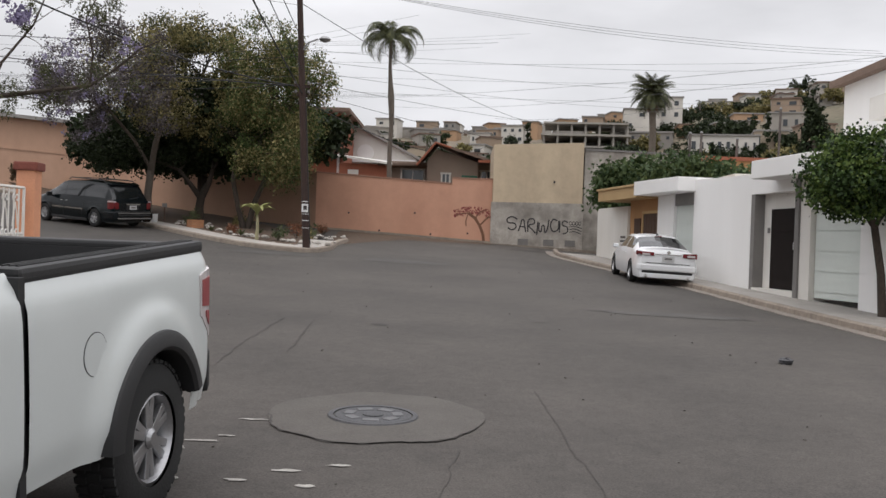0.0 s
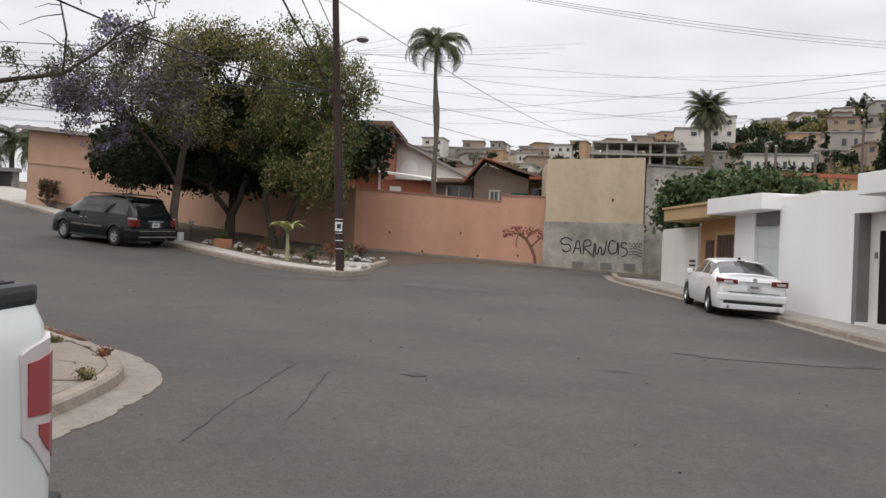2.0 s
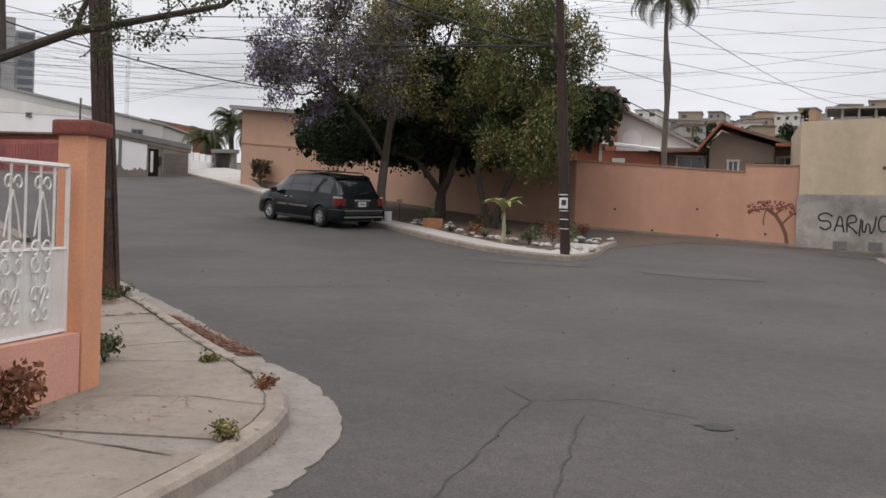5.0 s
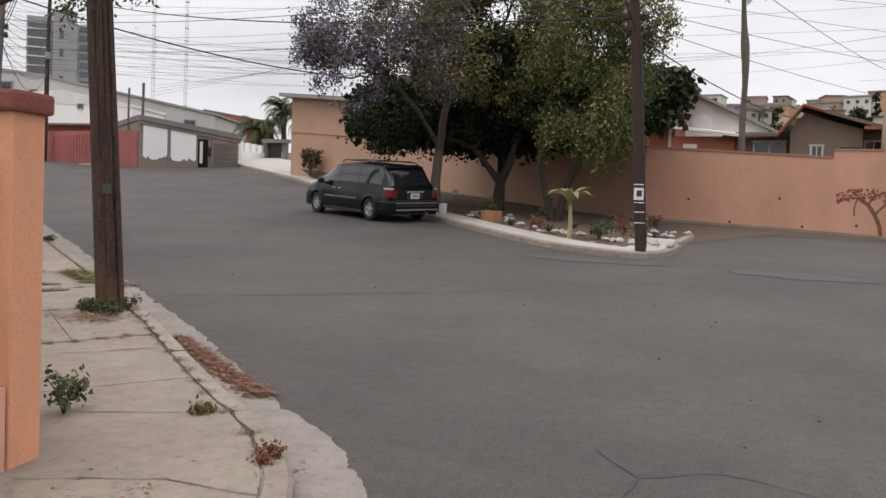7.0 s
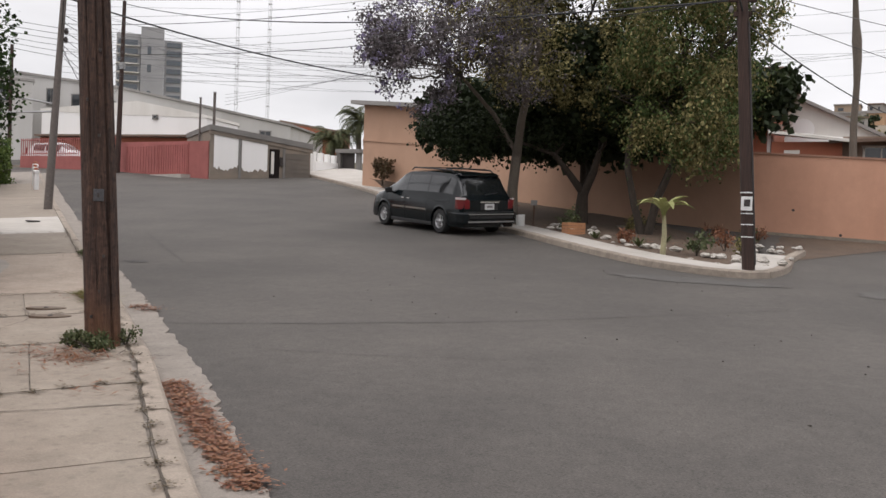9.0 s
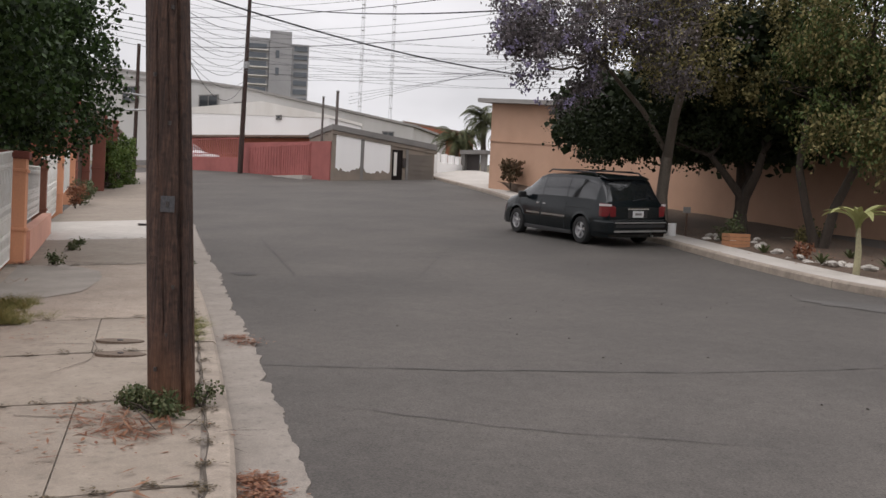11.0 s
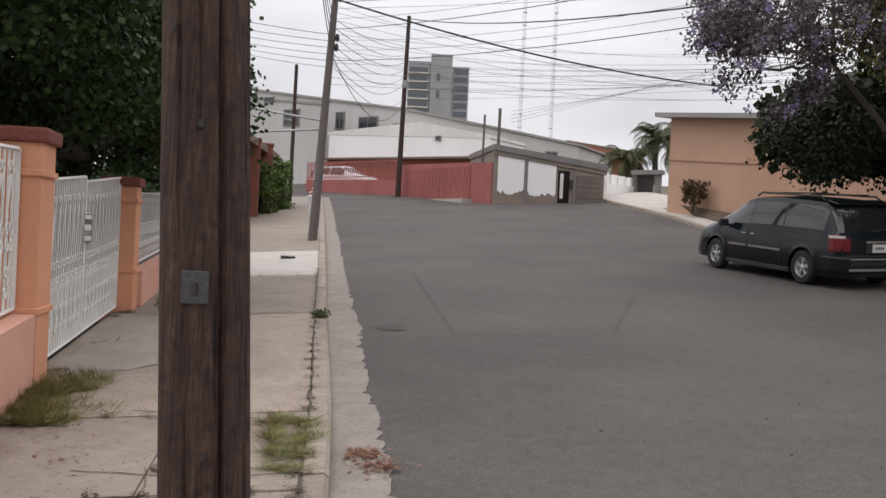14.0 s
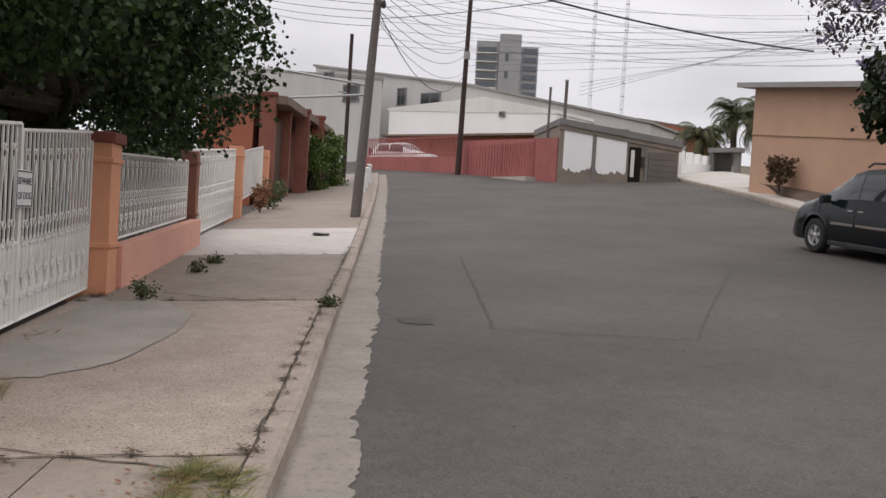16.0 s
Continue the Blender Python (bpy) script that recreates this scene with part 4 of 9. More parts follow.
HG = thing("white_gable_house", "white house with a low-pitched gable and arched vent", "house")
g = Geo().add([(-8.6, 62, 1.5), (-2.9, 62, 1.5), (-2.9, 62, 7.0), (-7.6, 62, 9.3), (-8.6, 62, 8.9), (-8.6, 70, 1.5), (-2.9, 70, 1.5), (-2.9, 70, 7.0), (-7.6, 70, 9.3), (-8.6, 70, 8.9)], [(0, 1, 2, 3, 4), (9, 8, 7, 6, 5), (1, 6, 7, 2), (0, 4, 9, 5), (2, 7, 8, 3), (3, 8, 9, 4)])
part("wall", g, WHITE_OLD, HG)
part("roof", roof_sheet([(-7.7, 61.6, 9.5), (-2.4, 61.6, 6.9), (-2.4, 70.4, 6.9), (-7.7, 70.4, 9.5)], 0.16), ROOF_GREY, HG)
part("arched_vent", Geo().lathe((-6.3, 61.97, 7.3), [(0.55, -0.02), (0.55, 0.02), (0.45, 0.03)], 18, "Y"), WHITE, HG)
part("ledge", Geo().box((-5.4, 61.8, 6.75), (4.8, 0.6, 0.25)), WHITE, HG)
HP = thing("porch_roof", "low white-edged porch roof over a brick-red wall", "porch")
part("roof", roof_sheet([(-7.0, 53.0, 6.35), (-3.9, 53.0, 5.95), (-3.9, 56.5, 6.3), (-7.0, 56.5, 6.6)], 0.12), WHITE_OLD, HP)
part("wall", Geo().prism([(-6.9, 53.5), (-4.2, 53.5), (-4.2, 56), (-6.9, 56)], 1.5, 5.9), TERRACOTTA, HP)
part("shutter", Geo().box((-6.1, 53.46, 5.2), (0.6, 0.05, 0.7)), WHITE_OLD, HP)

# ---- far hillside town ----
far_rnd = random.Random(11)


def far_house(x, y, w, d, z0, z1, material, storeys=1, cols=3, rz=0.0, flat=True):
    """A distant house: walls, parapet roof and real window openings as set-in panes."""
    h = thing("hillside_house", "distant plastered house on the hillside", "house", pose(x, y, 0, 0, 0, rz), group="hillside houses")
    part("wall", Geo().box((0, d / 2, (z0 + z1) / 2 - 3), (w, d, z1 - z0 + 6)), material, h)
    part("roof", Geo().box((0, d / 2, z1 + 0.15), (w + 0.5, d + 0.5, 0.3)), ROOF_GREY if flat else ROOF, h)
    sh = (z1 - z0) / storeys
    for s in range(storeys):
        for c in range(cols):
            if far_rnd.random() < 0.7:
                part("window", Geo().box((-w / 2 + (c + 0.5) * w / cols, 0.02, z0 + (s + 0.5) * sh), (w / cols * far_rnd.uniform(0.25, 0.5), 0.25, sh * far_rnd.uniform(0.28, 0.42))), GLASS_HOUSE, h)
    return h


def slope_z(x, y):
    return G(x, y) - 0.08 + hill(x, y)


row_d = 140
while row_d < 350:
    ang = -9.0 + 0.02 * row_d * far_rnd.random()
    while ang < 25.5:
        w = far_rnd.uniform(3.6, 7.5)
        half_a = math.degrees(w / 2 / row_d)
        ang += half_a
        bare = 10.5 < ang < 20 and row_d < 215 or 12 < ang < 16.5 and 235 < row_d < 285
        if far_rnd.random() < 0.66 and not (row_d < 232 and 4.4 < ang < 11.8) and not bare:
            d = row_d + far_rnd.uniform(-7, 7)
            x, y = d * math.sin(radians(ang)), d * math.cos(radians(ang))
            st = far_rnd.choice((1, 1, 2, 2))
            z0 = slope_z(x, y)
            far_house(x, y, w * 0.92, 7, z0, z0 + 1.9 * st + far_rnd.uniform(0.3, 0.8), HAZE_WALLS[far_rnd.choice((0, 0, 1, 1, 2, 2, 3, 4, 5, 5))], st, far_rnd.randint(2, 3), -ang * 0.6 + far_rnd.uniform(-16, 16), far_rnd.random() < 0.7)
        ang += half_a + far_rnd.uniform(0.1, 1.3)
    row_d += 17
# unfinished concrete building: slabs and columns
UB = thing("unfinished_building", "unfinished concrete frame building with open floors", "building", pose(26.2, 203, 0, 0, 0, -6))
for k in range(3):
    part("floor_slab", Geo().box((0, 6, 23.0 + k * 2.5), (19 if k < 2 else 18, 13, 0.4)), HAZE_WALLS[5], UB)
for k in range(2):
    for i in range(7):
        for yy in (0.2, 6, 11.5):
            part("column", Geo().box((-8.9 + i * 2.95, yy, 24.25 + k * 2.5), (0.4, 0.4, 2.1)), HAZE_WALLS[5], UB)
part("back_wall", Geo().box((0, 12, 21), (18, 0.3, 12)), GREY_TRIM, UB)
part("base_wall", Geo().box((0, 6, 14.7), (19, 12, 16)), HAZE_WALLS[3], UB)
far_house(39.0, 208, 13, 10, 20.5, 27.0, HAZE_WALLS[3], 3, 7, -14)
for ang, d, w, el, h, st, cols, m in ((15.3, 185, 12.5, 5.6, 3.6, 1, 8, 0), (17.9, 190, 6.0, 6.0, 3.2, 1, 4, 1), (10.6, 235, 8.5, 7.0, 5.0, 2, 3, 0), (12.2, 240, 6.0, 7.6, 5.5, 2, 2, 0), (15.4, 300, 13.0, 7.9, 3.8, 1, 6, 0), (19.9, 300, 16.0, 8.2, 4.2, 1, 6, 0), (20.6, 305, 9.0, 9.0, 3.4, 1, 3, 0), (21.4, 250, 8.0, 6.7, 5.5, 2, 3, 1), (18.9, 215, 9.0, 6.9, 4.0, 1, 4, 5), (16.0, 235, 10.0, 6.9, 2.6, 1, 6, 3)):
    x_, y_ = d * math.sin(radians(ang)), d * math.cos(radians(ang))
    z_ = 1.6 + d * math.tan(radians(el))
    far_house(x_, y_, w, 8, z_, z_ + h, HAZE_WALLS[m], st, cols, -ang * 0.7, True)

LATE = Matrix.Translation((-0.3, 1.05, 0.2))  # the far end of the climbing street
# ---- end of the climbing street: red wall, grey garage, white buildings ----
GAR = thing("grey_garage", "low grey-framed garage with patchy white plaster", "garage", LATE)
ga, gb = Vector((-37.1, 54.75)), Vector((-33.3, 59.3))
gd_ = (gb - ga).normalized()
gn = Vector((gd_.y, -gd_.x))


def GP(t, out=0.0):
    p = ga + (gb - ga) * t + gn * out
    return (p.x, p.y)


def gar_box(t0, t1, z0, z1, o0, o1):
    a = z1 if isinstance(z1, tuple) else (z1, z1)
    return Geo().prism([GP(t0, o1), GP(t1, o1), GP(t1, o0), GP(t0, o0)], z0, [a[0], a[1], a[1], a[0]])


part("wall", gar_box(0, 1, 3.4, (6.98, 6.22), -7, 0), GREY_BLOCK, GAR)
part("door_surround", gar_box(0.715, 0.738, 4.0, (6.0, 6.0), 0, 0.07), GREY_TRIM, GAR)
part("parapet", gar_box(-0.01, 1.02, [6.82, 6.06, 6.06, 6.82], (7.12, 6.38), -7, 0.12), GREY_TRIM, GAR)
part("parapet_face", gar_box(-0.012, 1.02, [6.6, 5.85, 5.85, 6.6], (6.815, 6.055), -0.1, 0.06), GREY_BLOCK, GAR)
for t0, t1 in ((0.035, 0.272), (0.305, 0.56)):
    g = Geo()
    a, b = GP(t0, 0.012), GP(t1, 0.012)
    rnd = random.Random(int(t0 * 100))
    n = 14
    low = [(a[0] + (b[0] - a[0]) * k / n, a[1] + (b[1] - a[1]) * k / n, 4.55 + 0.35 * abs(noise.noise(Vector((k * 0.45, t0 * 9, 0)))) + rnd.uniform(-0.06, 0.06) + (0.2 if k in (0, n) else 0)) for k in range(n + 1)]
    high = [(p[0], p[1], 6.72 - 0.75 * (t0 + (t1 - t0) * k / n) + rnd.uniform(-0.04, 0.04)) for k, p in enumerate(low)]
    part("plaster_patch", g.strip(low, high), WHITE, GAR, "patchy white plaster")
part("pilaster", gar_box(0.275, 0.3, 3.6, (6.5, 6.5), 0, 0.06), GREY_TRIM, GAR)
dr = part("door", gar_box(0.58, 0.68, 4.25, (5.95, 5.95), -0.02, 0.05), BLACKISH, GAR, "dark barred metal door")
part("door_glass", gar_box(0.595, 0.625, 4.5, (5.8, 5.8), 0.051, 0.06), WHITE_OLD, dr)
DOOR_TAUPE = mat("taupe_garage_door", (0.15, 0.128, 0.108), 0.7, 0.1, 1.0, 50, 0.15)
part("garage_door", gar_box(0.74, 0.985, 4.2, (5.75, 5.75), -0.02, 0.03), DOOR_TAUPE, GAR, "taupe slatted garage door")
for k in range(5):
    part("door_section", gar_box(0.745, 0.98, 4.3 + k * 0.28, (4.55 + k * 0.28,) * 2, 0.031, 0.05), DOOR_TAUPE, GAR)
part("meter_box", gar_box(0.685, 0.712, 5.0, (5.5, 5.5), 0, 0.12), IRON_DARK, GAR)
RW = thing("red_wall", "red-painted street wall with metal gates", "wall", LATE, kind="structure")
r0, r1, r2 = (-37.3, 54.85), (-46.2, 57.2), (-55.5, 57.9)
g = Geo()
wall_run(g, r1, r0, 3.6, 3.4, 6.4, 6.2, 0.2)
part("wall_body", g, RED_WALL, RW)
g = Geo()
wall_run(g, r2, r1, 3.8, 3.6, 5.6, 5.5, 0.2)
part("low_wall", g, RED_WALL, RW)
for k in range(46):
    t = k / 45
    x, y = r2[0] + (r1[0] - r2[0]) * t, r2[1] + (r1[1] - r2[1]) * t
    part("fence_bar", Geo().box((x, y + 0.08, 6.15), (0.05, 0.05, 1.25)), RED_WALL, RW)
for a, b, z in ((r2, r1, 6.65), (r2, r1, 5.75)):
    part("fence_rail", Geo().tube([(a[0], a[1] + 0.08, z), (b[0], b[1] + 0.08, z)], 0.03, 5), RED_WALL, RW)
for t0, t1 in ((0.2, 0.5), (0.52, 0.9)):
    a = Vector(r0).lerp(Vector(r1), t0)
    b = Vector(r0).lerp(Vector(r1), t1)
    n_ = Vector((b.y - a.y, -(b.x - a.x))).normalized() * (-0.04)
    gt = part("gate", Geo().prism([tuple(a - n_ * 0), tuple(a + n_), tuple(b + n_), tuple(b)], 4.1, 6.15), RED_WALL, RW, "red sheet-metal gate")
    for k in range(12):
        p = a.lerp(b, (k + 0.5) / 12) + n_ * 1.3
        part("gate_rib", Geo().box((p.x, p.y, 5.1), (0.05, 0.05, 1.9)), RED_WALL, gt)
tagged(part("apron", Geo().prism([(-39.4, 55.75), (-39.2, 56.35), (-42.4, 57.15), (-42.5, 56.7)], 3.9, 4.5), NEW_CONCRETE), "pale concrete strip before the red gates", "kerb", kind="structure")
# parked car behind the low red wall
UPPER_GREY = mat("grey_white_paint", (0.5, 0.49, 0.475), 0.88, 0.05, 0.6, 60.0, 0.2, 0, (0.4, 0.385, 0.36), 0.7, streak=True)


def white_block(name, label, poly, z0, z1, roof=None, material=WHITE):
    h = thing(name, label, "building", LATE)
    part("wall", Geo().prism(poly, z0, z1), material, h)
    cx, cy = sum(p[0] for p in poly) / len(poly), sum(p[1] for p in poly) / len(poly)
    rp = [(cx + (x - cx) * 1.015, cy + (y - cy) * 1.015) for x, y in poly]
    zz = z1 if isinstance(z1, list) else [z1] * len(poly)
    part("roof", Geo().prism(rp, [z + 0.004 for z in zz], [z + 0.2 for z in zz]), roof or ROOF_GREY, h)
    return h


WB1 = white_block("cream_low_building", "long low cream building with a dark eave behind the red wall", [(-60.8, 64.5), (-51.4, 64.5), (-45.2, 64.5), (-43.4, 65.7), (-47, 70), (-60.8, 70)], 3, [9.55, 9.9, 8.75, 8.3, 8.3, 9.55], WHITE_OLD, WHITE)
part("eave", Geo().prism([(-60.8, 63.8), (-45.4, 63.8), (-42.9, 65.5), (-43.4, 65.7), (-45.2, 64.5), (-60.8, 64.5)], [7.6, 7.4, 7.05, 7.05, 7.4, 7.6], [7.74, 7.54, 7.19, 7.19, 7.54, 7.74]), ROOF, WB1, "dark tiled eave")
part("under_wall", Geo().prism([(-60.8, 64.4), (-45.2, 64.4), (-43.3, 65.65), (-43.4, 65.7), (-45.2, 64.5), (-60.8, 64.5)], 4, [7.58, 7.38, 7.03, 7.03, 7.38, 7.58]), TERRACOTTA, WB1, "shaded brown wall under the eave")
window(WB1, (-49.7, 64.45, 8.9), 0.35, 0.25, (0, -1), GREY_TRIM, 0)
WB2 = white_block("white_upper_building", "long two-storey white building stepping up behind", [(-78, 70.5), (-60, 72), (-48.6, 80), (-52, 92), (-78, 95)], 3, [14.9, 12.3, 9.9, 9.9, 14.0], ROOF_GREY, UPPER_GREY)
for x, y, z, w, h in ((-67.2, 71.34, 11.75, 0.9, 1.4), (-64.0, 71.6, 11.4, 2.0, 1.05), (-60.9, 71.86, 11.0, 0.6, 0.5)):
    window(WB2, (x, y, z), w, h, (0.08, -1), GREY_TRIM)
window(WB2, (-50.3, 78.75, 9.0), 0.9, 0.8, (0.575, -0.818), GREY_TRIM)
WB3 = white_block("white_side_building", "white two-storey house with a thin flat roof edge", [(-82, 62), (-61.2, 64.0), (-67.2, 69.0), (-82, 68.6)], 3, [13.9, 11.7, 11.7, 13.9], ROOF_GREY, UPPER_GREY)
window(WB3, (-64.3, 63.66, 10.9), 1.6, 1.2, (0.1, -1), GREY_TRIM)
window(WB3, (-66.8, 63.42, 12.4), 1.0, 0.35, (0.1, -1), GREY_TRIM)
WB5 = white_block("terracotta_far_house", "salmon-coloured house at the street's end", [(-54.6, 87.2), (-49.6, 91.0), (-52, 96), (-58, 94)], 3, [11.2, 10.4, 10.4, 11.2], ROOF, TERRACOTTA)
WF = thing("white_fence_wall", "white garden wall with square posts", "wall", LATE, kind="structure")
fa, fb = Vector((-35.2, 62.6)), Vector((-35.6, 66.6))
g = Geo()
wall_run(g, tuple(fb), tuple(fa), 4.2, 4.0, 5.75, 5.65, 0.18)
part("wall_body", g, WHITE, WF)
for k in range(5):
    p = fa.lerp(fb, k / 4)
    part("post", Geo().box((p.x, p.y, 5.6), (0.3, 0.3, 1.25)), WHITE, WF, bevel=0.01)
GB = thing("grey_gate_house", "small grey gate shelter beside the peach house", "gate", LATE)
part("gate_leaf", Geo().box((-34.7, 66.2, 5.6), (0.9, 0.1, 1.7)), IRON_DARK, GB)
part("gate_beam", Geo().box((-34.5, 66.0, 6.55), (1.9, 0.6, 0.25)), GREY_TRIM, GB)
for dx in (-0.75, 0.75):
    part("gate_post", Geo().box((-34.6 + dx, 66.1, 5.6), (0.3, 0.3, 1.8)), GREY_TRIM, GB)

# distant tower and radio masts
TW = thing("high_rise", "grey concrete and glass high-rise far away", "high-rise", pose(-234, 270, -3.5, 0, 0, 41))
part("core", Geo().box((1.2, 0, 36), (7.5, 12, 68)), TOWER, TW)
part("block", Geo().box((-6.6, 0.6, 34.5), (7.8, 11, 66)), TOWER, TW)
part("block", Geo().box((8.0, 0.6, 34), (6.0, 11, 64)), TOWER, TW)
for fl in range(13):
    z = 28.5 + fl * 3.0
    part("glass_band", Geo().box((-6.8, -5.0, z), (6.4, 0.5, 1.7)), TOWER_GLASS, TW)
    part("glass_band", Geo().box((8.2, -5.0, z), (4.6, 0.5, 1.7)), TOWER_GLASS, TW)
    part("balcony_slab", Geo().box((-6.8, -5.3, z - 1.2), (7.6, 1.0, 0.35)), WHITE_OLD, TW)
for z in (47, 56, 62):
    part("core_window", Geo().box((0.2, -6.05, z), (1.2, 0.2, 2.6)), TOWER_GLASS, TW)
part("podium", Geo().box((2, -6, 43), (16, 4, 4)), WHITE_OLD, TW)
for i, (x, y) in enumerate(((-186.5, 256.5), (-178.5, 262.0))):
    ms = thing("radio_mast", "thin lattice radio mast far away", "mast", group="radio masts")
    for k in range(3):
        a = k * 2.09
        part("mast_leg", Geo().tube([(x + 0.5 * math.cos(a), y + 0.5 * math.sin(a), 5), (x + 0.5 * math.cos(a), y + 0.5 * math.sin(a), 120)], 0.055, 5), GALV, ms)
    for k in range(28):
        part("mast_ring", Geo().box((x, y, 10 + k * 4), (1.05, 1.05, 0.07)), GALV, ms)

# ---- fence along the climbing street ----
def bar_panel(parent, a, b, z0a, z0b, z1a, z1b, gap=0.115, sheet=0.0, scroll=True, name="bar"):
    """A wrought-iron panel between two plan points: frame, bars, little scrolls, and sheet metal to a share of its height."""
    a, b = Vector(a), Vector(b)
    ln = (b - a).length
    lo = lambda t: z0a + (z0b - z0a) * t
    hi = lambda t: z1a + (z1b - z1a) * t
    P3 = lambda t, z: (a.x + (b.x - a.x) * t, a.y + (b.y - a.y) * t, z)
    for za, zb in ((z0a, z0b), (z1a, z1b)):
        part("rail", Geo().tube([P3(0, za), P3(1, zb)], 0.022, 4), IRON_WHITE, parent)
    for t in (0, 1):
        part("upright", Geo().tube([P3(t, lo(t)), P3(t, hi(t))], 0.024, 4), IRON_WHITE, parent)
    n = max(2, int(ln / gap))
    for k in range(1, n):
        t = k / n
        part(name, Geo().tube([P3(t, lo(t)), P3(t, hi(t))], 0.0135, 4), IRON_WHITE, parent)
    if sheet:
        m = lambda t: lo(t) + (hi(t) - lo(t)) * sheet
        off = Vector((-(b - a).y, (b - a).x)).normalized() * 0.02
        part("sheet", Geo().prism([(a.x, a.y), (b.x, b.y), (b.x + off.x, b.y + off.y), (a.x + off.x, a.y + off.y)], [z0a, z0b, z0b, z0a], [m(0), m(1), m(1), m(0)]), IRON_WHITE, parent, "white sheet-metal lower panel")
        part("rail", Geo().tube([P3(0, m(0)), P3(1, m(1))], 0.018, 4), IRON_WHITE, parent)
    if scroll:
        d = (b - a).normalized()
        out = Vector((d.y, -d.x)) * 0.022

        def at(t, dx, z):
            return (a.x + (b.x - a.x) * t + d.x * dx + out.x, a.y + (b.y - a.y) * t + d.y * dx + out.y, z)

        for k in range(1, n, 2):
            t = k / n
            h = hi(t) - lo(t)
            for f, up, size in ((0.5, 1, 1.0), (0.42, -1, 1.0), (0.88, 1, 0.8), (0.13, -1, 0.8), (0.24, 1, 0.9)):
                zc = lo(t) + h * f
                for side in (-1, 1):
                    pts = []
                    for q in range(11):
                        an = q * 0.6
                        r = gap * 0.42 * size * (1 - q / 15)
                        pts.append(at(t, side * (gap * 0.44 * size - r * math.cos(an)), zc + up * r * 1.25 * math.sin(an)))
                    part("scroll", Geo().tube(pts, 0.0095, 4), IRON_WHITE, parent)
            for f0, f1 in ((0.58, 0.84), (0.36, 0.16)):
                for side in (-1, 1):
                    part("diagonal", Geo().tube([at(t, 0, lo(t) + h * f1), at(t, gap * 0.35 * side, lo(t) + h * (f0 + f1) / 2), at(t, gap * 0.55 * side, lo(t) + h * f0)], 0.0095, 4), IRON_WHITE, parent)


def pillar(s, n, z0, z1, w=0.45, material=None, cap=True, group="fence pillars"):
    x, y = SN(s, n)
    p = thing("fence_pillar", "peach plastered fence pillar with a red brick cap", "pillar", pose(x, y, z0, 0, 0, math.degrees(math.atan2(UY, UX))), group=group)
    h = z1 - z0
    part("shaft", Geo().box((0, 0, h / 2 - 0.15), (w, w, h + 0.1)), material or PILLAR_PEACH, p, bevel=0.015)
    part("collar", Geo().box((0, 0, h * 0.83), (w + 0.05, w + 0.05, 0.06)), material or PILLAR_PEACH, p, bevel=0.01)
    part("collar", Geo().box((0, 0, h * 0.3), (w + 0.05, w + 0.05, 0.06)), material or PILLAR_PEACH, p, bevel=0.01)
    if cap:
        part("cap", Geo().box((0, 0, h - 0.06), (w + 0.1, w + 0.1, 0.14)), CAP_RED, p, bevel=0.03)
    return p


def pave_z(s, n=FENCE_N):
    x, y = SN(s, n)
    return G(x, y) + 0.15


FN = FENCE_N - 0.12
pillar(25.1, FN - 0.05, pave_z(25.1), 3.2, 0.5)
pillar(30.6, FN, pave_z(30.6), 3.05, 0.48)
gate1 = thing("iron_gate", "white wrought-iron double gate with scrolls and two signs", "gate")
for s0, s1 in ((25.38, 27.82), (27.86, 30.33)):
    bar_panel(gate1, SN(s0, FN), SN(s1, FN), pave_z(s0) + 0.08, pave_z(s1) + 0.08, pave_z(s0) + 1.92, pave_z(s1) + 1.98, sheet=0.4)
f1 = thing("iron_fence", "white wrought-iron fence on a pink plaster base wall", "fence", group="iron fences")
bar_panel(f1, SN(30.9, FN), SN(37.2, FN), 1.66, 1.95, 2.83, 3.05, sheet=0, gap=0.14)
g = Geo()
wall_run(g, SN(37.2, FN + 0.1), SN(30.85, FN + 0.1), pave_z(37.2) - 0.2, pave_z(30.9) - 0.2, 1.93, 1.64, 0.2)
part("base_wall", g, PINK_LOW, f1)
pillar(37.5, FN, pave_z(37.5), 3.35, 0.32, cap=False, material=mat("brown_plaster", (0.24, 0.1, 0.065), 0.9))
gate2 = thing("iron_gate", "white iron driveway gate with a sheet-metal base", "gate")
bar_panel(gate2, SN(37.75, FN), SN(44.6, FN), pave_z(38.5) + 0.06, pave_z(44.6) + 0.06, 3.3, 3.75, sheet=0.42, gap=0.2)
pillar(44.9, FN, pave_z(45), 3.95, 0.4, cap=False)
f2 = thing("iron_fence", "white wrought-iron fence beside the driveway", "fence", group="iron fences")
bar_panel(f2, SN(45.2, FN), SN(51.5, FN + 0.1), 2.3, 2.9, 3.7, 4.3, sheet=0, gap=0.22, scroll=False)
pillar(51.8, FN + 0.1, pave_z(51.8), 4.3, 0.4, cap=False)
BROWN_P = mat("brown_pillar_plaster", (0.23, 0.085, 0.06), 0.9, 0.1, 1.0, 40.0, 0.3)
for s, n, z1 in ((53.2, 5.9, 6.35), (55.6, 6.3, 6.0), (57.8, 6.9, 6.3), (61.2, 7.4, 6.4)):
    pillar(s, n, pave_z(s, n), z1, 0.55, BROWN_P, True, "brown gate pillars")
bg = thing("dark_gate", "dark brown slatted metal gate between brown pillars", "gate")
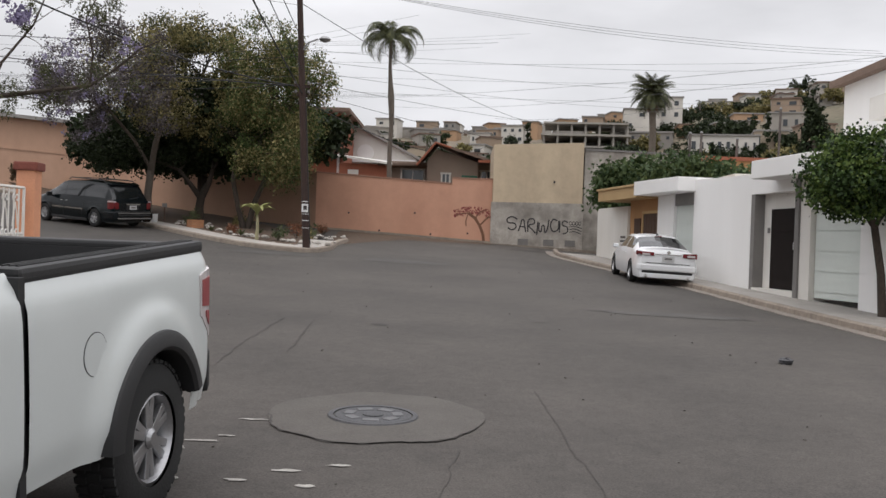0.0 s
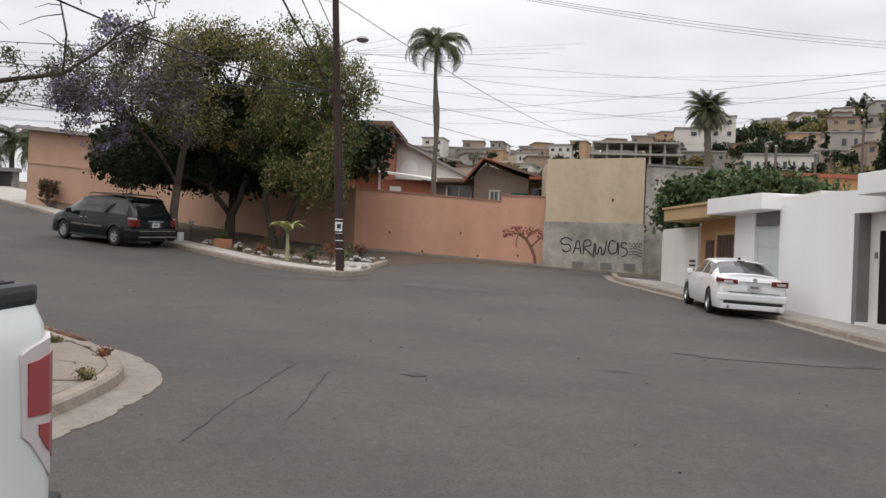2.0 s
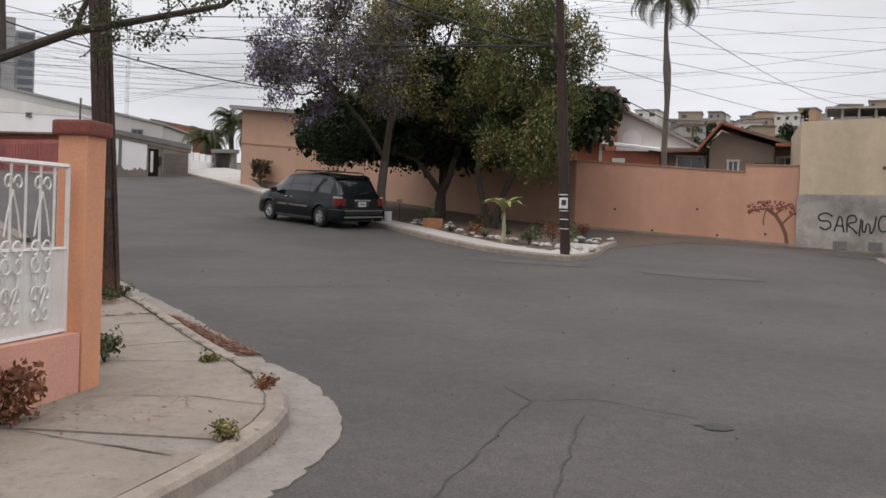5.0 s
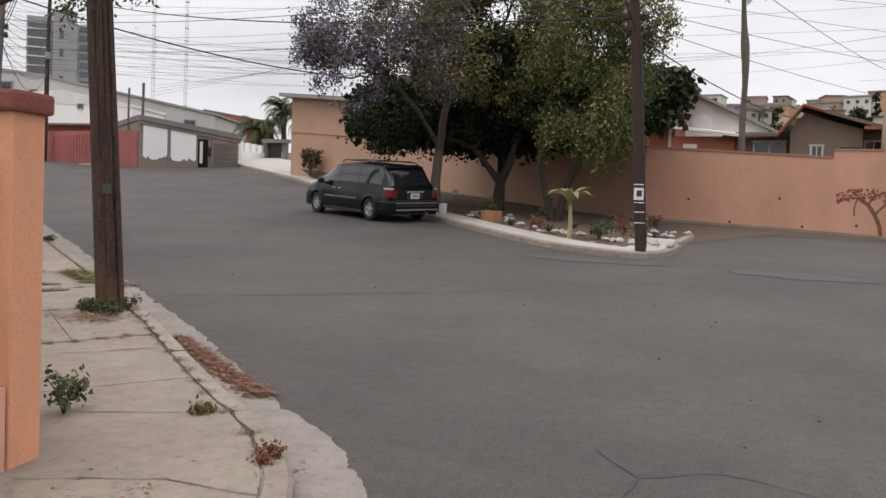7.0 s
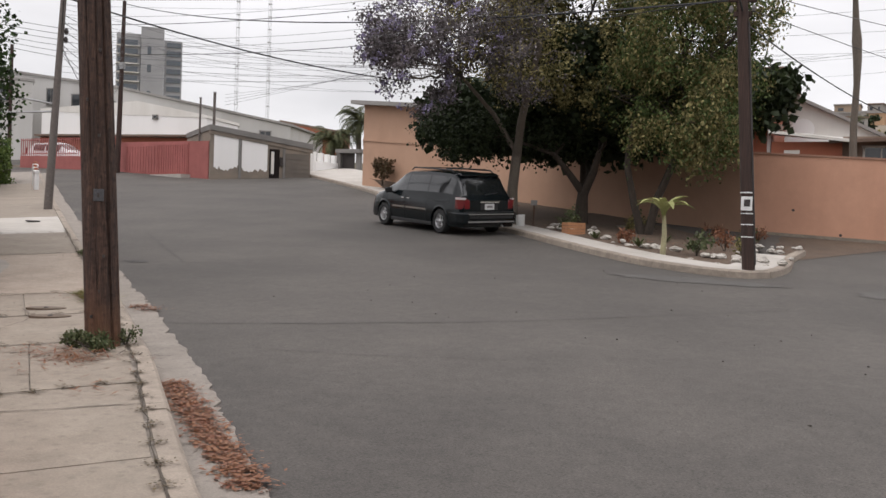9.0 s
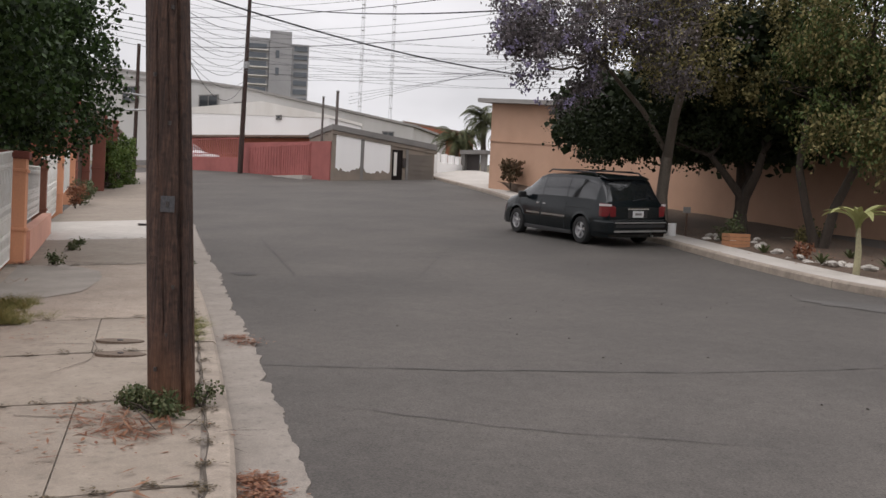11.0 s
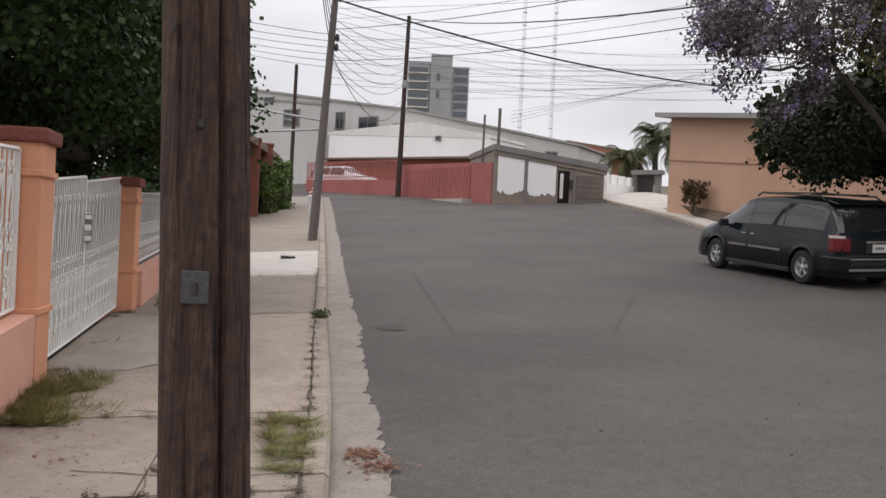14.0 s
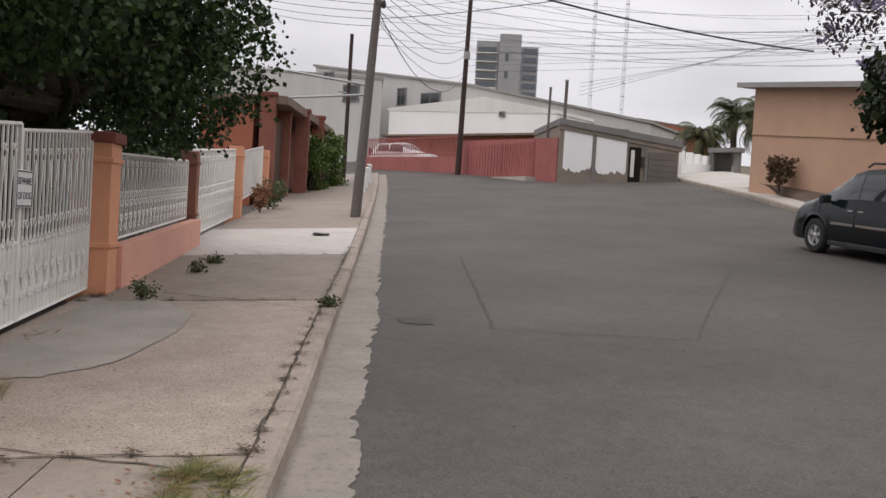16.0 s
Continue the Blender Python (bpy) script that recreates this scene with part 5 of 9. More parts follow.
for (s0, n0), (s1, n1) in (((53.5, 5.95), (55.3, 6.25)),):
    a, b = Vector(SN(s0, n0)), Vector(SN(s1, n1))
    for k in range(14):
        p = a.lerp(b, (k + 0.5) / 14)
        part("slat", Geo().box((p.x, p.y, 4.0), (0.13, 0.05, 3.0), math.degrees(math.atan2((b - a).y, (b - a).x))), WOOD_DARK, bg)
    part("rail", Geo().tube([(*a, 5.4), (*b, 5.5)], 0.05, 5), WOOD_DARK, bg)
    part("rail", Geo().tube([(*a, 2.7), (*b, 2.8)], 0.05, 5), WOOD_DARK, bg)
bh = thing("brown_house", "low brown house front behind the gate pillars", "house")
part("wall", Geo().prism([SN(53, 3.5), SN(53, 5.4), SN(66, 6.2), SN(66, 3.0)][::-1], 1.5, 5.9), TERRACOTTA, bh)
part("eave", Geo().prism([SN(53, 3.5), SN(53, 6.6), SN(66, 8.0), SN(66, 3.0)][::-1], 5.95, 6.25), ROOF, bh)

# fence on the corner: between the corner post and the first gate pillar, and back along the first street
CPZ = 0.42
cp = thing("fence_pillar", "pink and peach plastered corner pillar with a red cap", "pillar", pose(-6.52, 14.25, CPZ, 0, 0, 4), group="fence pillars")
part("shaft", Geo().box((0, 0, 0.95), (0.28, 0.28, 2.3)), PILLAR_PEACH, cp, bevel=0.015)
part("cap", Geo().box((0, 0, 2.13), (0.36, 0.36, 0.13)), CAP_RED, cp, bevel=0.025)
cf = thing("iron_fence", "white wrought-iron fence panel with sheet metal on a pink base wall", "fence", group="iron fences")
bar_panel(cf, (-6.25, 9.3), (-6.5, 14.05), 0.75, 0.86, 2.16, 2.22, sheet=0.5, gap=0.17)
part("base_wall", Geo().prism([(-6.38, 14.1), (-6.58, 14.1), (-6.35, 9.2), (-6.15, 9.2)], [0.0] * 4, [0.84, 0.84, 0.73, 0.73]), PINK_LOW, cf)
cf2 = thing("corner_wall", "pink plaster base wall round the corner lot", "wall", kind="structure")
part("wall_body", Geo().prism([(-6.15, 9.18), (-6.35, 9.18), (-6.1, -20), (-5.9, -20)], [0, 0, -0.8, -0.8], [1.9, 1.9, 1.2, 1.2]), PINK_LOW, cf2)
a, b = Vector((-6.75, 14.4)), Vector(SN(24.8, FN))
g = Geo()
wall_run(g, (b.x, b.y), (a.x, a.y), 0.5, 0.2, 1.5, 1.0, 0.2)
part("wall_body", g, PINK_LOW, cf2)
cf3 = thing("iron_fence", "white wrought-iron window-like fence panels on the pink wall", "fence", group="iron fences")
m_ = a.lerp(b, 0.78)
bar_panel(cf3, tuple(m_), tuple(b), 1.45, 1.55, 2.9, 3.0, sheet=0, gap=0.16)

# ---- vehicles ----
def curve(pts):
    """A smooth-ish function through (position, value) pairs."""
    xs, ys = zip(*pts)
    return lambda v: float(np.interp(v, xs, ys))


def wheel(parent, x, y, z, r, w, side, spokes=5, rim_mat=None, tread=False):
    """A wheel at x, y, z; side: -1 or +1, the outer way along x."""
    wh = new("wheel")
    wh.parent, wh.location = parent, (x, y, z)
    wh.empty_display_size = 0.1
    prof = [(r * 0.62, -w / 2), (r * 0.9, -w / 2), (r * 0.985, -w / 2 + 0.03), (r, -w / 4), (r, w / 4), (r * 0.985, w / 2 - 0.03), (r * 0.9, w / 2), (r * 0.62, w / 2)]
    part("tyre", Geo().lathe((0, 0, 0), prof, 40, "X", False), RUBBER, wh, smooth=True)
    if tread:
        for k in range(44):
            a = 2 * math.pi * k / 44
            m = Matrix.Rotation(a, 3, "X")
            for q, off in ((-0.3, 0), (0, 0.05), (0.3, 0)):
                m2 = Matrix.Rotation(a + off, 3, "X")
                part("tread_block", Geo().box(m2 @ Vector((q * w, 0, r + 0.004)), (w * 0.24, r * 0.09, 0.02), m=m2), RUBBER, wh)
    o = side * (w / 2 - 0.02)
    ring = [(r * 0.63, o - side * 0.05), (r * 0.63, o), (r * 0.57, o + side * 0.012), (r * 0.54, o - side * 0.01), (r * 0.5, o - side * 0.09)]
    part("rim", Geo().lathe((0, 0, 0), ring, 32, "X", False), rim_mat or ALLOY, wh, smooth=True)
    part("brake_disc", Geo().lathe((0, 0, 0), [(r * 0.5, o - side * 0.1), (r * 0.5, o - side * 0.09)], 24, "X"), PLASTIC, wh)
    part("hub", Geo().lathe((0, 0, 0), [(r * 0.14, o - side * 0.08), (r * 0.14, o - side * 0.005), (r * 0.09, o + side * 0.012)], 16, "X"), rim_mat or ALLOY, wh)
    for k in range(spokes):
        a = 2 * math.pi * k / spokes
        m = Matrix.Rotation(a, 3, "X")
        for da in (-0.16, 0.16):
            m2 = Matrix.Rotation(a + da, 3, "X")
            part("spoke", Geo().box(m2 @ Vector((o - side * 0.03, 0, r * 0.34)), (0.035, r * 0.11, r * 0.46), m=m2), rim_mat or ALLOY, wh, bevel=0.006)
    return wh


def car_shell(parent, L, half, sill, top, belt, wheels, arch, roof_half, glass_side, glass_rear, glass_front, paint, plan):
    """A car body lofted along its length, with open wheel arches and window panes of their own."""
    ys = sorted(set(list(np.linspace(0, L, 52).round(3)) + [y + d * arch for y, _ in wheels for d in np.linspace(-1, 1, 17).round(3)] + [v for s in (*glass_side, glass_rear, glass_front) for v in s]))
    NL, NU, NR = 9, 7, 6
    grid = []
    for y in ys:
        zt, bl, w = top(y), min(belt(y), top(y) - 0.05), half * plan(y)
        z0 = sill
        for yc, zc in wheels:
            if abs(y - yc) < arch:
                z0 = max(z0, zc + math.sqrt(arch * arch - (y - yc) ** 2))
        row = []
        for j in range(NL):
            t = j / (NL - 1)
            z = z0 + (bl - z0) * t
            f = (z - sill) / (bl - sill)
            row.append((w * (0.955 + 0.055 * math.sin(math.pi * min(max(f, 0), 1) ** 0.85) - 0.02 * f), z))
        wb = row[-1][0]
        tall = min(max((zt - bl - 0.05) / 0.35, 0), 1)
        wr = wb * 0.93 + (roof_half - wb * 0.93) * tall
        crown = 0.05
        for j in range(1, NU):
            t = j / (NU - 1)
            row.append((wb + (wr - wb) * t**1.25, bl + (zt - crown - bl) * (1 - (1 - t) ** 1.15)))
        for j in range(1, NR):
            t = j / (NR - 1)
            row.append((wr * (1 - t), zt - crown + crown * math.sin(t * math.pi / 2) ** 0.8))
        grid.append(row)
    n = len(grid[0])
    bins = {"body": Geo(), "rear_window": Geo(), "windscreen": Geo()}
    sides = {}
    for sx in (1, -1):
        for i in range(len(ys) - 1):
            ym = (ys[i] + ys[i + 1]) / 2
            for j in range(n - 1):
                quad = [(sx * grid[a][b][0], ys[a], grid[a][b][1]) for a, b in ((i, j), (i + 1, j), (i + 1, j + 1), (i, j + 1))]
                if sx < 0:
                    quad = quad[::-1]
                key = "body"
                if NL <= j < NL + NU - 3:
                    for k, (a, b) in enumerate(glass_side):
                        if a < ym < b:
                            key = (sx, k)
                if j >= NL + NU - 3 and glass_rear[0] < ym < glass_rear[1]:
                    key = "rear_window"
                if j >= NL + NU - 3 and glass_front[0] < ym < glass_front[1]:
                    key = "windscreen"
                (bins[key] if key in bins else sides.setdefault(key, Geo())).add(quad, [(0, 1, 2, 3)])
    for e in (0, len(ys) - 1):
        ring = [(x, ys[e], z) for x, z in grid[e]] + [(-x, ys[e], z) for x, z in grid[e][::-1]]
        bins["body"].add(ring, [tuple(range(len(ring)))])

    def weld(ob):
        bm = bmesh.new()
        bm.from_mesh(ob.data)
        bmesh.ops.remove_doubles(bm, verts=bm.verts, dist=0.0005)
        bmesh.ops.recalc_face_normals(bm, faces=bm.faces)
        bm.to_mesh(ob.data)
        bm.free()
        ob.data.polygons.foreach_set("use_smooth", [True] * len(ob.data.polygons))
        ob.data.set_sharp_from_angle(angle=radians(38))

    weld(part("body", bins["body"], paint, parent))
    weld(part("rear_window", bins["rear_window"], GLASS_DARK, parent))
    weld(part("windscreen", bins["windscreen"], GLASS_DARK, parent))
    for g_ in sides.values():
        weld(part("side_window", g_, GLASS_DARK, parent))
    # floor and wheel wells
    part("underbody", Geo().box((0, L / 2, sill + 0.12), (half * 1.5, L * 0.94, 0.2)), PLASTIC, parent)
    for yc, zc in wheels:
        part("wheel_well", Geo().box((0, yc, zc + 0.15), (half * 1.68, arch * 1.9, 0.5)), PLASTIC, parent)


def on_road(x, y, heading, length):
    """Pose of a car whose tail stands at x, y: heading degrees to the left of +y, pitched with the street."""
    h = radians(heading)
    fx, fy = -math.sin(h), math.cos(h)
    rise = math.degrees(math.atan2(G(x + fx * length * 0.8, y + fy * length * 0.8) - G(x + fx * 0.9, y + fy * 0.9), length * 0.8 - 0.9))
    rx_, ry_ = math.cos(h), math.sin(h)
    lean = math.degrees(math.atan2(G(x + rx_ * 0.8, y + ry_ * 0.8) - G(x - rx_ * 0.8, y - ry_ * 0.8), 1.6))
    return Matrix.Translation((x, y, G(x, y))) @ Matrix.Rotation(h, 4, "Z") @ Matrix.Rotation(radians(rise), 4, "X") @ Matrix.Rotation(radians(-lean), 4, "Y")


# white saloon at the kerb
SED = thing("saloon_car", "white saloon car parked at the kerb, seen from behind", "car", on_road(6.12, 28.0, 0.5, 4.87))
car_shell(SED, 4.87, 0.92, 0.22, curve([(0, 0.92), (0.03, 1.02), (0.1, 1.06), (0.5, 1.09), (0.62, 1.11), (1.1, 1.28), (1.6, 1.42), (2.1, 1.475), (2.7, 1.47), (3.1, 1.41), (3.9, 1.05), (4.5, 0.87), (4.8, 0.72), (4.87, 0.6)]),
          curve([(0, 0.86), (1, 0.95), (3.5, 0.9), (4.87, 0.7)]), [(1.02, 0.33), (3.87, 0.33)], 0.385, 0.6, [(1.2, 2.2), (2.27, 3.35)], (0.66, 1.55), (3.15, 3.88), CAR_WHITE, curve([(0, 0.88), (0.12, 0.95), (0.5, 0.99), (2, 1), (4, 1), (4.6, 0.93), (4.87, 0.8)]))
for sx in (-1, 1):
    for yy in (1.02, 3.87):
        wheel(SED, sx * 0.82, yy, 0.33, 0.33, 0.21, sx)
    tl = part("tail_light", Geo().prism([(sx * 0.42, -0.03), (sx * 0.84, 0.0), (sx * 0.915, 0.22), (sx * 0.86, 0.3), (sx * 0.42, 0.1)][:: (1 if sx > 0 else -1)], [0.86, 0.84, 0.88, 0.9, 0.86], [0.98, 1.0, 0.99, 0.98, 0.97]), LAMP_RED, SED, "red tail light", bevel=0.012)
    part("lamp_insert", Geo().box((sx * 0.66, -0.035, 0.91), (0.22, 0.02, 0.06)), LAMP_CLEAR, tl)
    part("wing_mirror", Geo().box((sx * 1.0, 3.2, 1.0), (0.18, 0.1, 0.13)), CAR_WHITE, SED, bevel=0.03)
    part("exhaust", Geo().tube([(sx * 0.62, -0.02, 0.27), (sx * 0.62, 0.15, 0.27)], 0.045, 12), CHROME, SED)
part("boot_line", Geo().box((0, -0.012, 0.66), (1.3, 0.02, 0.012)), PLASTIC, SED)
part("bumper_insert", Geo().prism([(-0.72, -0.02), (0.72, -0.02), (0.8, 0.06), (-0.8, 0.06)], 0.36, 0.43), PLASTIC, SED, "black lower bumper insert", bevel=0.01)
part("bumper", Geo().prism([(-0.8, -0.045), (0.8, -0.045), (0.9, 0.12), (-0.9, 0.12)], 0.43, 0.62), CAR_WHITE, SED, bevel=0.04)
part("bumper_lip", Geo().prism([(-0.74, -0.02), (0.74, -0.02), (0.82, 0.1), (-0.82, 0.1)], 0.22, 0.36), CAR_WHITE, SED, bevel=0.03)
pl = part("number_plate", Geo().box((0, -0.02, 0.8), (0.36, 0.02, 0.17)), PLATE, SED)
part("plate_bar", Geo().box((0, -0.032, 0.8), (0.22, 0.004, 0.06)), GREY_TRIM, pl)
part("chrome_strip", Geo().box((0, -0.018, 0.925), (0.8, 0.02, 0.025)), CHROME, SED)
part("badge", Geo().lathe((0, -0.02, 0.985), [(0.055, -0.008), (0.055, 0.008)], 16, "Y"), CHROME, SED)
part("roof_aerial", Geo().box((0, 1.75, 1.475), (0.05, 0.16, 0.06)), PLASTIC, SED, bevel=0.015)
part("brake_light", Geo().box((0, 1.55, 1.418), (0.2, 0.03, 0.015)), LAMP_RED, SED)
for sx in (-1, 1):
    for yy in (1.95, 2.95):
        part("door_handle", Geo().box((sx * 0.93, yy, 0.86), (0.03, 0.17, 0.03)), CAR_WHITE, SED, bevel=0.01)

# dark minivan by the planted corner
VAN = thing("minivan", "dark green minivan with roof rails parked by the planted corner", "car", on_road(-13.0, 37.55, 59, 5.2) @ Matrix.Scale(1.03, 4))
VAN_PLAN = curve([(0, 0.9), (0.1, 0.96), (0.5, 1), (4.2, 1), (4.8, 0.92), (5.09, 0.78)])
car_shell(VAN, 5.09, 0.985, 0.24, curve([(0, 1.0), (0.05, 1.04), (0.16, 1.13), (0.46, 1.6), (0.56, 1.68), (0.72, 1.725), (1.2, 1.75), (2.0, 1.765), (2.9, 1.73), (3.2, 1.66), (4.15, 1.16), (4.3, 1.11), (4.7, 1.02), (4.95, 0.86), (5.09, 0.6)]),
          curve([(0, 0.97), (0.3, 1.02), (4.2, 0.99), (5.09, 0.75)]), [(1.02, 0.35), (4.06, 0.35)], 0.41, 0.72, [(0.5, 1.72), (1.77, 2.86), (2.9, 3.86)], (0.17, 0.5), (3.25, 4.14), CAR_DARK, VAN_PLAN)


def van_side(y, z):
    """Half width of the van's lower body at a place along it and a height."""
    f = min(max((z - 0.24) / 0.76, 0), 1)
    return 0.985 * VAN_PLAN(y) * (0.955 + 0.055 * math.sin(math.pi * f**0.85) - 0.02 * f)


RIM_BRIGHT = mat("bright_alloy_rim", (0.5, 0.5, 0.51), 0.35, 0.06, 4, 60, 0.05, 0.55)
for sx in (-1, 1):
    for yy in (1.02, 4.06):
        wheel(VAN, sx * 0.875, yy, 0.345, 0.345, 0.22, sx, 5, RIM_BRIGHT)
        g = Geo()
        rim = []
        for k in range(19):
            a = -0.1 + (math.pi + 0.2) * k / 18
            c_, s_ = math.cos(a), math.sin(a)
            rim.append([(sx * (van_side(yy + c_ * q, 0.35 + s_ * q) + o), yy + c_ * q, 0.35 + s_ * q) for q, o in ((0.40, -0.03), (0.405, 0.014), (0.43, 0.018), (0.46, 0.0))])
        for p, q in zip(rim, rim[1:]):
            g.strip(p, q)
        part("wheel_arch_lip", g, CAR_DARK, VAN, smooth=True, weld=True)
    tl = part("tail_light", Geo().prism([(sx * 0.66, -0.015), (sx * 0.86, 0.0), (sx * 0.985, 0.14), (sx * 0.985, 0.27), (sx * 0.93, 0.3), (sx * 0.66, 0.1)][:: (1 if sx > 0 else -1)], 0.74, [0.98, 1.02, 1.07, 1.07, 1.07, 0.98]), LAMP_RED, VAN, "red tail light", bevel=0.03)
    part("lamp_insert", Geo().prism([(sx * 0.8, -0.012), (sx * 0.87, -0.004), (sx * 0.992, 0.135), (sx * 0.992, 0.25), (sx * 0.8, 0.1)][:: (1 if sx > 0 else -1)], 1.0, 1.055), LAMP_CLEAR, tl, bevel=0.01)
    part("roof_rail", Geo().tube([(sx * 0.68, 0.78, 1.72), (sx * 0.68, 0.9, 1.79), (sx * 0.68, 2.8, 1.81), (sx * 0.68, 2.95, 1.735)], 0.022, 6), PLASTIC, VAN)
    part("wing_mirror", Geo().box((sx * 1.09, 3.62, 1.1), (0.22, 0.12, 0.17)), PLASTIC, VAN, bevel=0.04)
    part("mirror_arm", Geo().box((sx * 0.97, 3.66, 1.04), (0.14, 0.07, 0.05)), PLASTIC, VAN)
    for y0, y1 in ((1.72, 2.82), (2.9, 3.56)):
        part("side_moulding", Geo().prism([(sx * (van_side(y0, 0.64) + 0.002), y0), (sx * (van_side(y0, 0.64) + 0.018), y0 + 0.02), (sx * (van_side(y1, 0.64) + 0.018), y1 - 0.02), (sx * (van_side(y1, 0.64) + 0.002), y1)][:: (1 if sx > 0 else -1)], 0.615, 0.665), CHROME, VAN, "bright side moulding")
    for yy in (0.62, 1.745, 2.88, 3.98):
        zz = [0.26 + 0.075 * k for k in range(11)] if yy > 1.6 and yy < 3.9 else [0.8 + 0.05 * k for k in range(5)]
        part("door_seam", Geo().tube([(sx * (van_side(yy, z) + 0.0005), yy, z) for z in zz], 0.006, 4), RUBBER, VAN)
    part("door_seam", Geo().tube([(sx * (van_side(y, 0.88) + 0.001), y, 0.9) for y in (0.62, 1.0, 1.4, 1.745)], 0.005, 4), RUBBER, VAN, "sliding door track")
    for yy in (2.72, 3.03):
        part("door_handle", Geo().box((sx * (van_side(yy, 0.9) + 0.012), yy, 0.9), (0.03, 0.15, 0.035)), CHROME, VAN, bevel=0.01)
    part("sill", Geo().box((sx * 0.9, 2.55, 0.25), (0.14, 2.2, 0.1)), PLASTIC, VAN, bevel=0.02)
for yy in (1.15, 2.45):
    part("roof_bar", Geo().box((0, yy, 1.815), (1.36, 0.06, 0.028)), PLASTIC, VAN, bevel=0.008)
part("spoiler", Geo().prism([(-0.66, 0.44), (0.66, 0.44), (0.68, 0.72), (-0.68, 0.72)], [1.635, 1.635, 1.7, 1.7], [1.665, 1.665, 1.735, 1.735]), CAR_DARK, VAN, bevel=0.012)
part("bumper", Geo().prism([(-0.8, -0.13), (0.8, -0.13), (0.93, -0.06), (0.985, 0.18), (0.985, 0.52), (-0.985, 0.52), (-0.985, 0.18), (-0.93, -0.06)], 0.33, 0.66), CAR_DARK, VAN, bevel=0.05)
part("bumper_top", Geo().prism([(-0.74, -0.1), (0.74, -0.1), (0.86, 0.02), (-0.86, 0.02)], 0.655, 0.675), PLASTIC, VAN, "black rubber step pad")
part("bumper_strip", Geo().box((0, -0.137, 0.61), (1.56, 0.02, 0.03)), GREY_TRIM, VAN)
part("bumper_slot", Geo().box((0, -0.132, 0.53), (1.5, 0.012, 0.075)), RUBBER, VAN)
part("bumper_strip", Geo().box((0, -0.137, 0.4), (1.58, 0.03, 0.045)), GREY_TRIM, VAN)
part("hatch_trim", Geo().box((0, -0.02, 0.94), (0.66, 0.03, 0.045)), CHROME, VAN, bevel=0.008)
part("plate_recess", Geo().box((0, -0.006, 0.81), (0.6, 0.012, 0.2)), PLASTIC, VAN)
pl = part("number_plate", Geo().box((0, -0.022, 0.81), (0.32, 0.02, 0.16)), PLATE, VAN)
part("plate_bar", Geo().box((0, -0.034, 0.81), (0.2, 0.004, 0.055)), GREY_TRIM, pl)
part("wiper", Geo().tube([(-0.05, 0.15, 1.13), (0.42, 0.2, 1.19)], 0.014, 5), PLASTIC, VAN)
part("exhaust", Geo().tube([(0.45, -0.06, 0.27), (0.45, 0.3, 0.27)], 0.03, 8), GALV, VAN)

# white pickup truck, tail towards the junction
TRUCK_WHITE = paint_mat("white_pickup_paint", (0.6, 0.63, 0.62), 0.32, 0.5)
LAMP_TAIL = paint_mat("worn_red_lens", (0.3, 0.05, 0.055), 0.3, 0.6)


